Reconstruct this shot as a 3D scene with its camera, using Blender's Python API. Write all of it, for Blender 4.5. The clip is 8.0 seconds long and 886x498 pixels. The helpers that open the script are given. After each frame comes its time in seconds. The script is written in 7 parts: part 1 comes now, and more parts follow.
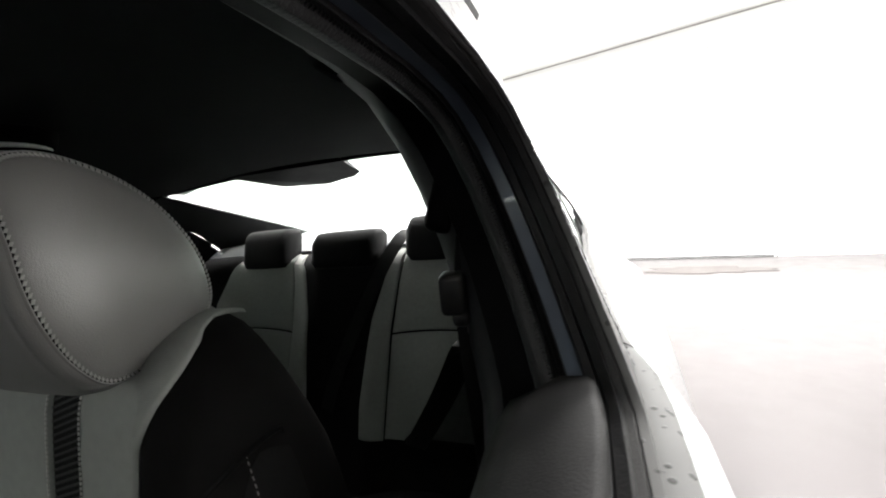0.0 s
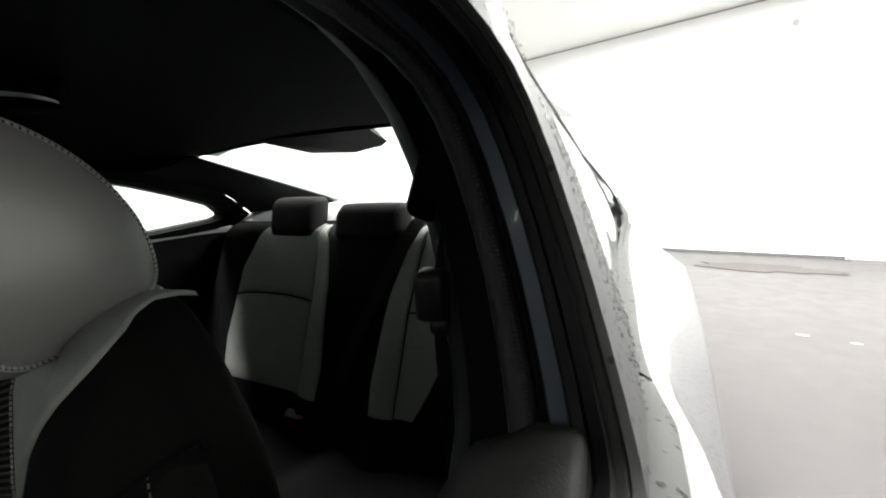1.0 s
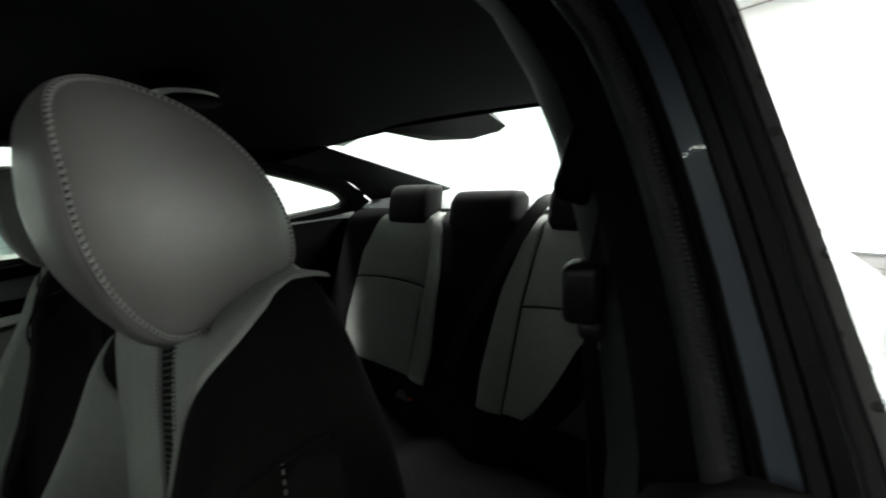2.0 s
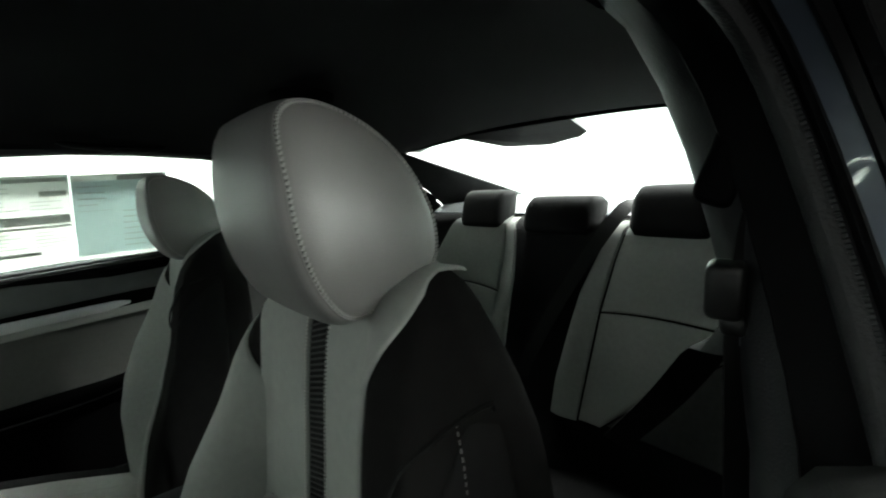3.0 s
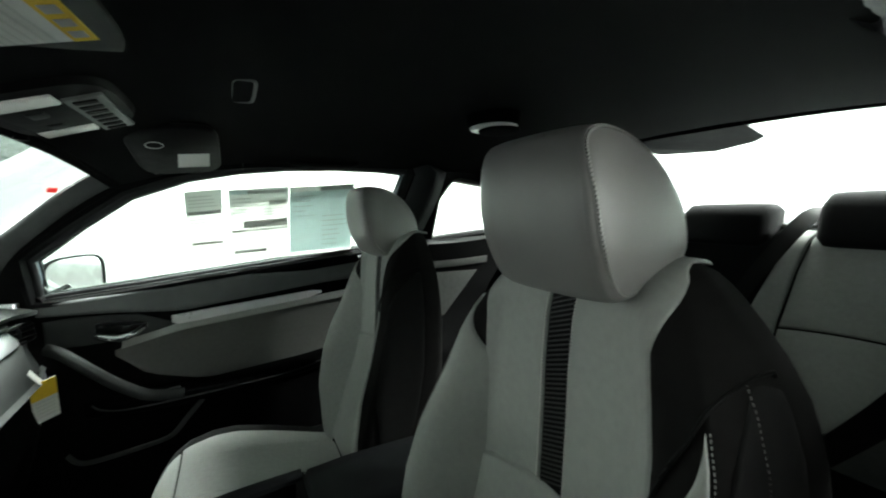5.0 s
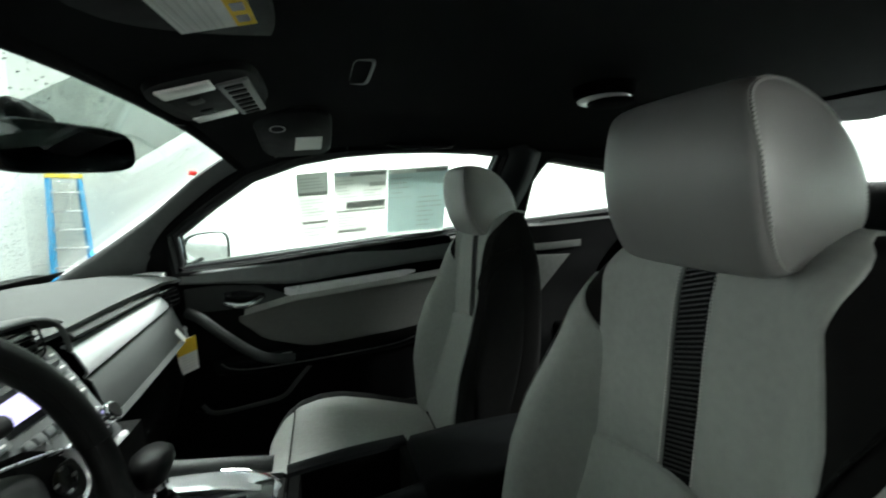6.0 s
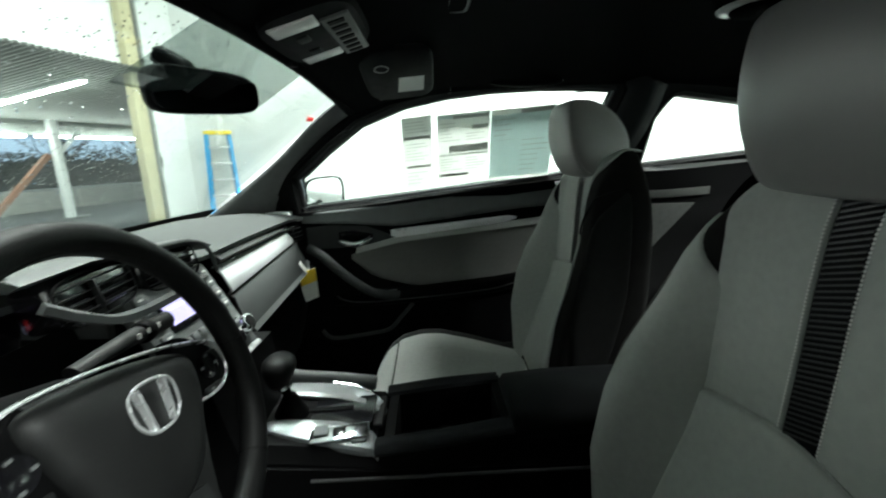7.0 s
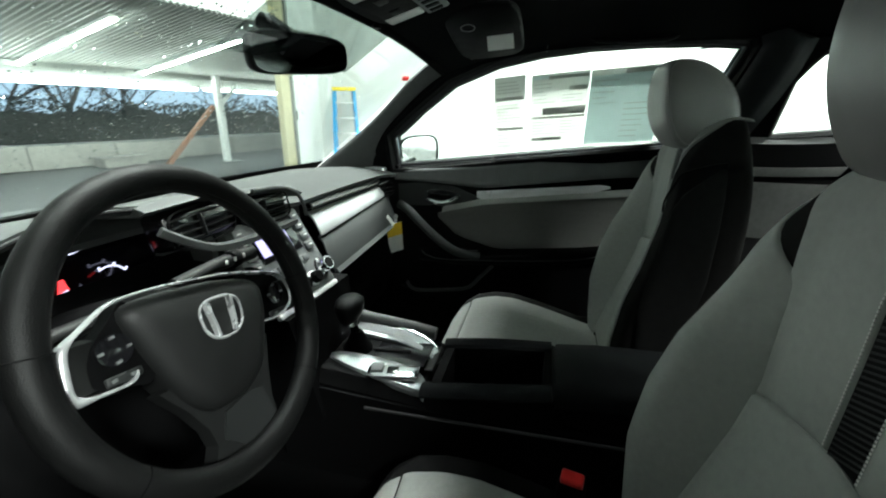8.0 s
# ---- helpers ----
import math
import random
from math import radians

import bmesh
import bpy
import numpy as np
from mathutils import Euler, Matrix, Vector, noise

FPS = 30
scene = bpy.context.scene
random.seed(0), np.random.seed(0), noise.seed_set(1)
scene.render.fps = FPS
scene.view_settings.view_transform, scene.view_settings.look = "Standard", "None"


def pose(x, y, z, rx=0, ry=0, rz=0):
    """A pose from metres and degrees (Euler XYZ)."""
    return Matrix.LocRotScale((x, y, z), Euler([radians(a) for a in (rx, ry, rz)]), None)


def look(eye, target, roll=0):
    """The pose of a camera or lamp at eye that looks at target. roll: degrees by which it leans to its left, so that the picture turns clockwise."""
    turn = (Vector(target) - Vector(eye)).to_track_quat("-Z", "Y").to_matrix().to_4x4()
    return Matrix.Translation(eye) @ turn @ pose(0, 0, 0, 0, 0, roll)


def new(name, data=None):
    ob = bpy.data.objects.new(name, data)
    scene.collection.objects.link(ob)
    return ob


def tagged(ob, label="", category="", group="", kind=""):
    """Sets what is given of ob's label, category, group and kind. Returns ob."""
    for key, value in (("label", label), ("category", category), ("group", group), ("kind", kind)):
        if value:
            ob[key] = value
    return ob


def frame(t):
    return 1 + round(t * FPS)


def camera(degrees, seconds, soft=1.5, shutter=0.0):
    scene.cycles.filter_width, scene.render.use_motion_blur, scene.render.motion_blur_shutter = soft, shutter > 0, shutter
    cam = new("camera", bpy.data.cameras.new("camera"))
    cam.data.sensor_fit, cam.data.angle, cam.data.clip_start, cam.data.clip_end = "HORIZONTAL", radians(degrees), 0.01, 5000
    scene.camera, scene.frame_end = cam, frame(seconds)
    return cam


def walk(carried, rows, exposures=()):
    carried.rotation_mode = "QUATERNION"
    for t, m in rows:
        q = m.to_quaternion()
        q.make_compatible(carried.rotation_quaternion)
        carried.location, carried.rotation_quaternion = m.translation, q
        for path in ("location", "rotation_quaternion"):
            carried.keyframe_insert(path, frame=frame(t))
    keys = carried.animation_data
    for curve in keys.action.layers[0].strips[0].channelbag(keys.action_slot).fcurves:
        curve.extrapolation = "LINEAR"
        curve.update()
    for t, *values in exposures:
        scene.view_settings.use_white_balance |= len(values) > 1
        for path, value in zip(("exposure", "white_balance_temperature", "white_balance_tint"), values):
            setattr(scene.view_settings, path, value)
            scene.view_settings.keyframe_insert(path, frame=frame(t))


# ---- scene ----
cam = camera(92.9, 8.0, 1.9, 0.5)
METRES, EYE, TILT, LEAN, TURN = 0.9, 1.15, -1.0, 0.0, 0.0
PATH = [
    (0, (0.822, -0.194, 1.166), (0.083, 1.661, 1.05), -5.0),
    (0.5, (0.848, -0.182, 1.176), (0.054, 1.646, 1.007), -0.9),
    (1, (0.839, -0.108, 1.173), (-0.078, 1.655, 0.947), -1.3),
    (1.5, (0.82, -0.073, 1.17), (-0.312, 1.556, 0.917), -1.0),
    (2, (0.794, -0.088, 1.166), (-0.529, 1.389, 0.905), -0.9),
    (3.5, (0.771, -0.214, 1.164), (-0.801, 1.004, 0.953), -0.4),
    (4, (0.771, -0.273, 1.162), (-0.88, 0.839, 0.969), -0.3),
    (5.5, (0.754, -0.371, 1.151), (-1.093, 0.37, 0.955), -0.4),
    (6, (0.744, -0.392, 1.139), (-1.166, 0.152, 0.9), -0.5),
    (6.5, (0.737, -0.392, 1.125), (-1.211, -0.079, 0.797), -1.1),
    (7, (0.741, -0.371, 1.11), (-1.208, -0.33, 0.66), -1.3),
    (7.5, (0.752, -0.334, 1.108), (-1.164, -0.567, 0.583), -0.6),
    (8, (0.753, -0.279, 1.114), (-1.094, -0.733, 0.497), 0.3),
]
EXPOSURES = [(0, 0.75, 6500, 11), (0.5, 0.45, 6500, 10), (1, 0.28, 6500, 8), (1.5, 0.1, 6450, 6), (2, 0.38, 6400, 3), (3.5, 1.28, 6300, -1), (5.5, 1.36, 6250, -2), (6.5, 0.94, 6200, -2), (7.2, 0.97, 6200, -2), (8, 1.07, 6200, -2)]
walk(cam, [(t, look(eye, target, roll)) for t, eye, target, roll in PATH], EXPOSURES)

# ---- light ----
world = bpy.data.worlds.new("dusk_sky")
scene.world = world
world.use_nodes = True
wn = world.node_tree.nodes
sky = wn.new("ShaderNodeTexSky")
sky.sky_type, sky.sun_disc = "NISHITA", False
sky.sun_elevation, sky.sun_rotation = radians(9), radians(200)
world.node_tree.links.new(sky.outputs[0], wn["Background"].inputs[0])
wn["Background"].inputs[1].default_value = 0.10

# The garage stands turned by twelve degrees against the car.
GA = radians(-12)
GROT = Matrix.Rotation(GA, 4, "Z")


def gar(x, y, z):
    """A place in the garage: x to the driver's side, y to the rear, from the car's middle."""
    return GROT @ Vector((x, y, z))


def ceiling_lamp(x, y, z, sx, sy, power, turn=0.0):
    data = bpy.data.lights.new("tube_light", "AREA")
    data.shape, data.size, data.size_y, data.energy = "RECTANGLE", sx, sy, power
    data.color = (1.0, 0.985, 0.955)
    ob = new("tube_light", data)
    ob.matrix_world = Matrix.Translation(gar(x, y, z)) @ Matrix.Rotation(GA + turn, 4, "Z")
    return ob


LAMPS = [(3.2, 4.9, 690), (1.4, 6.8, 480), (-1.7, 2.9, 400), (-1.7, 6.6, 520), (-0.4, -0.8, 180), (-1.6, -0.8, 350)]
for lx, ly, watts in LAMPS:
    ceiling_lamp(lx, ly, 4.58, 0.5, 2.6, watts)


# ---- materials ----
def material(name, color, rough=0.6, metal=0.0, spec=0.5, vary=0.12, scale=40.0, bump=0.0, bscale=400.0, coat=0.0, emit=None, power=0.0, big=3.0, sheen=0.0):
    m = bpy.data.materials.new(name)
    m.use_nodes = True
    nt = m.node_tree
    n, l = nt.nodes, nt.links
    p = n["Principled BSDF"]
    p.inputs["Roughness"].default_value = rough
    p.inputs["Metallic"].default_value = metal
    p.inputs["Specular IOR Level"].default_value = spec
    p.inputs["Coat Weight"].default_value = coat
    p.inputs["Sheen Weight"].default_value = sheen
    if emit:
        p.inputs["Emission Color"].default_value = (*emit, 1)
        p.inputs["Emission Strength"].default_value = power
    tc = n.new("ShaderNodeTexCoord")
    fine, wide, mixed = n.new("ShaderNodeTexNoise"), n.new("ShaderNodeTexNoise"), n.new("ShaderNodeMath")
    fine.inputs["Scale"].default_value, wide.inputs["Scale"].default_value = scale, big
    fine.inputs["Detail"].default_value = 6
    mixed.operation = "ADD"
    for t in (fine, wide):
        l.new(tc.outputs["Object"], t.inputs["Vector"])
    l.new(fine.outputs[0], mixed.inputs[0])
    l.new(wide.outputs[0], mixed.inputs[1])
    ramp = n.new("ShaderNodeMapRange")
    ramp.inputs[1].default_value, ramp.inputs[2].default_value = 0.6, 1.4
    ramp.inputs[3].default_value, ramp.inputs[4].default_value = 1 - vary, 1 + vary
    l.new(mixed.outputs[0], ramp.inputs[0])
    hsv = n.new("ShaderNodeMix")
    hsv.data_type, hsv.blend_type = "RGBA", "MULTIPLY"
    hsv.inputs["Factor"].default_value = 1
    hsv.inputs["A"].default_value = (*color, 1)
    l.new(ramp.outputs[0], hsv.inputs["B"])
    l.new(hsv.outputs["Result"], p.inputs["Base Color"])
    rr = n.new("ShaderNodeMapRange")
    rr.inputs[1].default_value, rr.inputs[2].default_value = 0.6, 1.4
    rr.inputs[3].default_value, rr.inputs[4].default_value = max(0.02, rough - 0.07), min(1, rough + 0.07)
    l.new(mixed.outputs[0], rr.inputs[0])
    l.new(rr.outputs[0], p.inputs["Roughness"])
    if bump:
        tex, b = n.new("ShaderNodeTexNoise"), n.new("ShaderNodeBump")
        tex.inputs["Scale"].default_value, tex.inputs["Detail"].default_value = bscale, 3
        b.inputs["Strength"].default_value, b.inputs["Distance"].default_value = bump, 0.002
        l.new(tc.outputs["Object"], tex.inputs["Vector"])
        l.new(tex.outputs[0], b.inputs["Height"])
        l.new(b.outputs[0], p.inputs["Normal"])
    return m


def glass_material(name, tint, ior=1.45, gain=1.0):
    m = bpy.data.materials.new(name)
    m.use_nodes = True
    n, l = m.node_tree.nodes, m.node_tree.links
    n.remove(n["Principled BSDF"])
    clear, gloss, mix, facing = n.new("ShaderNodeBsdfTransparent"), n.new("ShaderNodeBsdfGlossy"), n.new("ShaderNodeMixShader"), n.new("ShaderNodeLayerWeight")
    clear.inputs[0].default_value = (*tint, 1)
    gloss.inputs["Roughness"].default_value = 0.02
    facing.inputs[0].default_value = 0.5
    power, rise = n.new("ShaderNodeMath"), n.new("ShaderNodeMath")
    power.operation, rise.operation = "POWER", "MULTIPLY_ADD"
    power.inputs[1].default_value = 5.0
    base = ((ior - 1) / (ior + 1)) ** 2 * gain
    rise.inputs[1].default_value, rise.inputs[2].default_value = 1 - base, base
    l.new(facing.outputs["Facing"], power.inputs[0])
    l.new(power.outputs[0], rise.inputs[0])
    l.new(rise.outputs[0], mix.inputs[0])
    l.new(clear.outputs[0], mix.inputs[1])
    l.new(gloss.outputs[0], mix.inputs[2])
    l.new(mix.outputs[0], n["Material Output"].inputs[0])
    return m


def drop_material(name):
    m = bpy.data.materials.new(name)
    m.use_nodes = True
    n, l = m.node_tree.nodes, m.node_tree.links
    n.remove(n["Principled BSDF"])
    g = n.new("ShaderNodeBsdfGlass")
    g.inputs["IOR"].default_value, g.inputs["Roughness"].default_value = 1.33, 0.0
    l.new(g.outputs[0], n["Material Output"].inputs[0])
    return m


def cloth_material(name, color, pitch, depth):
    """Woven cloth: two crossed waves on top of noise."""
    m = material(name, color, 0.85, spec=0.12, vary=0.10, scale=90, sheen=0.04)
    n, l = m.node_tree.nodes, m.node_tree.links
    tc = n.new("ShaderNodeTexCoord")
    b = n.new("ShaderNodeBump")
    b.inputs["Strength"].default_value, b.inputs["Distance"].default_value = depth, 0.001
    waves = []
    for direction in ("X", "Z"):
        w = n.new("ShaderNodeTexWave")
        w.bands_direction = direction
        w.inputs["Scale"].default_value, w.inputs["Distortion"].default_value = pitch, 1.5
        l.new(tc.outputs["Object"], w.inputs["Vector"])
        waves.append(w)
    mul = n.new("ShaderNodeMath")
    mul.operation = "MULTIPLY"
    l.new(waves[0].outputs["Fac"], mul.inputs[0])
    l.new(waves[1].outputs["Fac"], mul.inputs[1])
    l.new(mul.outputs[0], b.inputs["Height"])
    l.new(b.outputs[0], n["Principled BSDF"].inputs["Normal"])
    return m


def paper_material(name, color):
    """Paper that lets light through."""
    m = material(name, color, 0.8, vary=0.04)
    n, l = m.node_tree.nodes, m.node_tree.links
    tr, mix = n.new("ShaderNodeBsdfTranslucent"), n.new("ShaderNodeMixShader")
    tr.inputs[0].default_value = (*color, 1)
    mix.inputs[0].default_value = 0.50
    l.new(n["Principled BSDF"].outputs[0], mix.inputs[1])
    l.new(tr.outputs[0], mix.inputs[2])
    l.new(mix.outputs[0], n["Material Output"].inputs[0])
    return m


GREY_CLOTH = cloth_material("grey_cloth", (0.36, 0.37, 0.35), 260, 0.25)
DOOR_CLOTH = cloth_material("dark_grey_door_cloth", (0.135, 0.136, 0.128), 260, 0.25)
GREY_VINYL = material("grey_vinyl", (0.235, 0.229, 0.223), 0.40, spec=0.85, vary=0.06, scale=25, bump=0.12, bscale=900)
BLACK_CLOTH = cloth_material("black_cloth", (0.005, 0.005, 0.0052), 220, 0.3)
SUEDE = material("charcoal_suede", (0.0105, 0.0101, 0.0099), 0.95, spec=0.1, vary=0.25, scale=60, bump=0.2, bscale=1200)
GREYTHREAD = material("grey_thread", (0.42, 0.41, 0.40), 0.8, vary=0.1)
THREAD = material("pale_thread", (0.68, 0.67, 0.65), 0.8, vary=0.1)
SIDE_CLOTH = material("charcoal_side_cloth", (0.0165, 0.0162, 0.0163), 0.9, spec=0.1, vary=0.2, scale=70, bump=0.2, bscale=1000)
# On the rear side panels this dark grey carries the shade of the cloth.
REAR_CLOTH = material("light_matched_rear_cloth", (0.070, 0.072, 0.069), 0.9, spec=0.1, vary=0.2, scale=70, bump=0.2, bscale=1000)
RIB = material("ribbed_black_trim", (0.03, 0.03, 0.03), 0.35, vary=0.15)
BLACK = material("black_plastic", (0.0024, 0.0024, 0.0026), 0.6, spec=0.06, vary=0.2, bump=0.15, bscale=700)
SOFT = material("soft_touch_dash", (0.043, 0.046, 0.045), 0.55, spec=0.35, vary=0.15, scale=30, bump=0.3, bscale=500)
DARK = material("dark_grey_plastic", (0.0085, 0.0087, 0.0087), 0.55, spec=0.2, vary=0.15, bump=0.2, bscale=600)
GREYPLASTIC = material("grey_plastic", (0.10, 0.105, 0.105), 0.5, vary=0.1, bump=0.15, bscale=600)
HEADLINER = material("black_headliner", (0.0017, 0.0017, 0.0018), 0.95, spec=0.03, vary=0.2, scale=120, bump=0.3, bscale=900)
LEATHER = material("black_leather", (0.0042, 0.0043, 0.0043), 0.45, spec=0.13, vary=0.15, scale=60, bump=0.3, bscale=800)
SILVER = material("satin_silver_trim", (0.86, 0.87, 0.88), 0.30, 0.20, vary=0.06, scale=15)
DASHSILVER = material("brushed_dash_strip", (0.50, 0.51, 0.52), 0.34, 0.6, vary=0.08, scale=15)
SATIN = material("satin_console_metal", (0.26, 0.27, 0.275), 0.36, 0.6, vary=0.08, scale=15)
CHROME = material("chrome", (0.75, 0.76, 0.78), 0.1, 1.0, vary=0.03)
GLOSS = material("gloss_black", (0.006, 0.006, 0.007), 0.12, vary=0.1)
RUBBER = material("black_rubber", (0.0052, 0.0053, 0.0058), 0.42, spec=0.20, vary=0.2, bump=0.2, bscale=300)
PAINT = material("silver_car_paint", (0.25, 0.255, 0.265), 0.38, 0.35, vary=0.10, scale=160, coat=0.6, bump=0.35, bscale=260)
JAMB = material("blue_grey_jamb_paint", (0.060, 0.074, 0.098), 0.4, 0.1, vary=0.08, coat=0.3)
GLASS = glass_material("window_glass", (0.88, 0.94, 0.91))
SCREEN_GLASS = glass_material("windscreen_glass", (0.90, 0.955, 0.93))
REFLECTBAND = glass_material("reflection_glass_band", (0.70, 0.73, 0.72))
BADGE = material("bright_badge", (0.60, 0.61, 0.62), 0.26, 0.65, vary=0.03)
HUB = material("airbag_cover", (0.0080, 0.0083, 0.0083), 0.52, spec=0.24, vary=0.12, bump=0.2, bscale=700)
SPOKEGREY = material("grey_spoke_plastic", (0.015, 0.016, 0.016), 0.5, spec=0.25, vary=0.1, bump=0.15, bscale=700)
DASHTOP = material("dash_top_vinyl", (0.040, 0.043, 0.042), 0.7, spec=0.16, vary=0.15, scale=30, bump=0.3, bscale=500)
MIRROR = material("mirror", (0.85, 0.87, 0.87), 0.03, 1.0, vary=0.01)
DIMMIRROR = material("dimmed_mirror", (0.06, 0.065, 0.065), 0.05, 1.0, vary=0.02)
CARD = material("white_card", (0.75, 0.76, 0.74), 0.7, vary=0.04)
PAPER = paper_material("white_paper", (0.86, 0.88, 0.85))
PAPERBLUE = paper_material("pale_blue_paper", (0.86, 0.94, 0.95))
INK = paper_material("grey_ink", (0.58, 0.58, 0.57))
PALEINK = paper_material("pale_ink", (0.66, 0.67, 0.65))
YELLOW = material("yellow_card", (0.75, 0.52, 0.02), 0.7, vary=0.05)
RED = material("red_plastic", (0.80, 0.03, 0.03), 0.35, vary=0.08)
GUIDE = material("belt_guide_plastic", (0.010, 0.010, 0.010), 0.42, spec=0.4, vary=0.1, bump=0.1, bscale=700)
WEB = material("black_webbing", (0.008, 0.008, 0.008), 0.7, spec=0.2, vary=0.2, bump=0.4, bscale=900)
LENSGREY = material("pale_grey_plastic", (0.30, 0.295, 0.29), 0.4, vary=0.06)
LENS = material("lamp_lens", (0.75, 0.75, 0.72), 0.25, vary=0.04)
DOMELENS = material("dome_lens", (0.80, 0.81, 0.79), 0.2, vary=0.06)
SHELF = material("grey_shelf_cloth", (0.34, 0.355, 0.36), 0.9, vary=0.12, scale=120, bump=0.3, bscale=900)
WATER = glass_material("water_drop", (0.66, 0.67, 0.68), 1.33, 1.5)
BEAD = drop_material("screen_drop")
PILLARDARK = material("dark_pillar_cover", (0.015, 0.0158, 0.0172), 0.6, spec=0.2, vary=0.15, bump=0.2, bscale=600)
STRIP = material("grained_weatherstrip", (0.022, 0.0228, 0.0240), 0.5, spec=0.25, vary=0.2, bump=0.5, bscale=420)
PILLARLIP = material("dark_lip_finish", (0.028, 0.028, 0.028), 0.6, spec=0.15, vary=0.25, scale=300, bump=0.3, bscale=900)
PILLARGREY = material("grey_pillar_finish", (0.085, 0.086, 0.085), 0.6, spec=0.18, vary=0.08, scale=60, bump=0.1, bscale=400)


def spotted(m, scale, size, dark):
    """Beads of water: small rounded spots that darken and lift the surface."""
    n, l = m.node_tree.nodes, m.node_tree.links
    p = n["Principled BSDF"]
    tc, vor, ramp, mix, b = n.new("ShaderNodeTexCoord"), n.new("ShaderNodeTexVoronoi"), n.new("ShaderNodeMapRange"), n.new("ShaderNodeMix"), n.new("ShaderNodeBump")
    vor.inputs["Scale"].default_value = scale
    ramp.inputs[1].default_value, ramp.inputs[2].default_value = size, size * 0.6
    mix.data_type, mix.blend_type = "RGBA", "MULTIPLY"
    mix.inputs["B"].default_value = (dark, dark, dark, 1)
    b.inputs["Strength"].default_value, b.inputs["Distance"].default_value = 0.6, 0.001
    l.new(tc.outputs["Object"], vor.inputs["Vector"])
    l.new(vor.outputs["Distance"], ramp.inputs[0])
    l.new(ramp.outputs[0], mix.inputs["Factor"])
    l.new(p.inputs["Base Color"].links[0].from_socket, mix.inputs["A"])
    l.new(mix.outputs["Result"], p.inputs["Base Color"])
    l.new(ramp.outputs[0], b.inputs["Height"])
    l.new(b.outputs[0], p.inputs["Normal"])
    return m


spotted(PILLARGREY, 95, 0.26, 0.42)
spotted(PAINT, 150, 0.30, 0.80)
PILLARTRIM = material("windscreen_pillar_trim", (0.075, 0.078, 0.077), 0.7, spec=0.2, vary=0.15, scale=60, bump=0.2, bscale=700)
LIDCLOTH = material("black_lid_vinyl", (0.0075, 0.0084, 0.0090), 0.7, spec=0.08, vary=0.2, bump=0.3, bscale=700)
# One door roll in two colours: shade in the first, light in the second.
DOORTOP = material("shaded_door_roll", (0.0105, 0.0107, 0.0107), 0.65, spec=0.11, vary=0.15, scale=40, bump=0.2, bscale=600)
DOORROLL = material("lit_door_roll", (0.150, 0.158, 0.155), 0.6, spec=0.3, vary=0.12, scale=30, bump=0.2, bscale=600)
SEALGREY = material("grey_seal_and_highlight", (0.035, 0.035, 0.035), 0.5, vary=0.15)
DISPLAY = material("lit_display", (0.02, 0.02, 0.03), 0.3, emit=(0.55, 0.48, 0.95), power=0.9)
DISPLAYW = material("white_display", (0.02, 0.02, 0.02), 0.3, emit=(0.74, 0.70, 1.0), power=1.0)
DISPLAYR = material("red_warning_light", (0.05, 0.0, 0.0), 0.3, emit=(1.0, 0.05, 0.06), power=1.0)
WALLPAINT = material("white_wall_paint", (0.82, 0.83, 0.82), 0.6, vary=0.02, scale=4, bump=0.05, bscale=60, big=0.4)
CEILPAINT = material("white_ceiling_paint", (0.80, 0.80, 0.79), 0.7, vary=0.02, scale=4, big=0.4)
CONCRETE = material("polished_concrete", (0.057, 0.052, 0.053), 0.42, spec=0.14, vary=0.07, scale=5, bump=0.02, bscale=30, big=0.5)
DAMP = material("damp_concrete", (0.054, 0.047, 0.045), 0.5, spec=0.11, vary=0.2, scale=6, big=1.5)
BLOCK = material("concrete_block", (0.30, 0.29, 0.27), 0.9, vary=0.25, scale=9, bump=0.4, bscale=40, big=1.2)
STEEL = material("galvanised_steel", (0.25, 0.26, 0.245), 0.5, 0.2, vary=0.12, scale=6, big=0.8)
FASCIA = material("pale_steel_fascia", (0.24, 0.25, 0.24), 0.5, 0.1, vary=0.1, scale=8)
TIMBER = material("yellowed_timber", (0.55, 0.50, 0.33), 0.7, vary=0.12, scale=14, bump=0.2, bscale=60)
RUSTWOOD = material("brown_brace", (0.20, 0.09, 0.05), 0.8, vary=0.2, scale=14)
BLUEFRP = material("blue_fibreglass", (0.03, 0.30, 0.62), 0.45, vary=0.08)
ALU = material("aluminium", (0.6, 0.6, 0.6), 0.35, 0.9, vary=0.08)
YELLOWPL = material("yellow_plastic", (0.80, 0.60, 0.03), 0.45, vary=0.06)
TUBE = material("lit_tube", (0.8, 0.8, 0.8), 0.4, emit=(1.0, 0.98, 0.94), power=26.0)
FOLIAGE = material("dark_foliage", (0.012, 0.018, 0.018), 0.9, vary=0.4, scale=20)
BARK = material("bark", (0.06, 0.05, 0.045), 0.9, vary=0.3)
GROUND = material("wet_gravel", (0.055, 0.055, 0.058), 0.5, vary=0.3, scale=8, big=0.3, bump=0.3, bscale=30)
DUSK = material("dusk_sky_panel", (0.1, 0.1, 0.1), 1.0, vary=0.02, emit=(0.30, 0.37, 0.50), power=1.25)


# ---- mesh helpers ----
BASE = {}


def thing(name, at, label, category, group="", kind=""):
    ob = new(name)
    ob.empty_display_size = 0.05
    ob.location = at
    BASE[ob] = Matrix.Translation(at)
    return tagged(ob, label, category, group, kind)


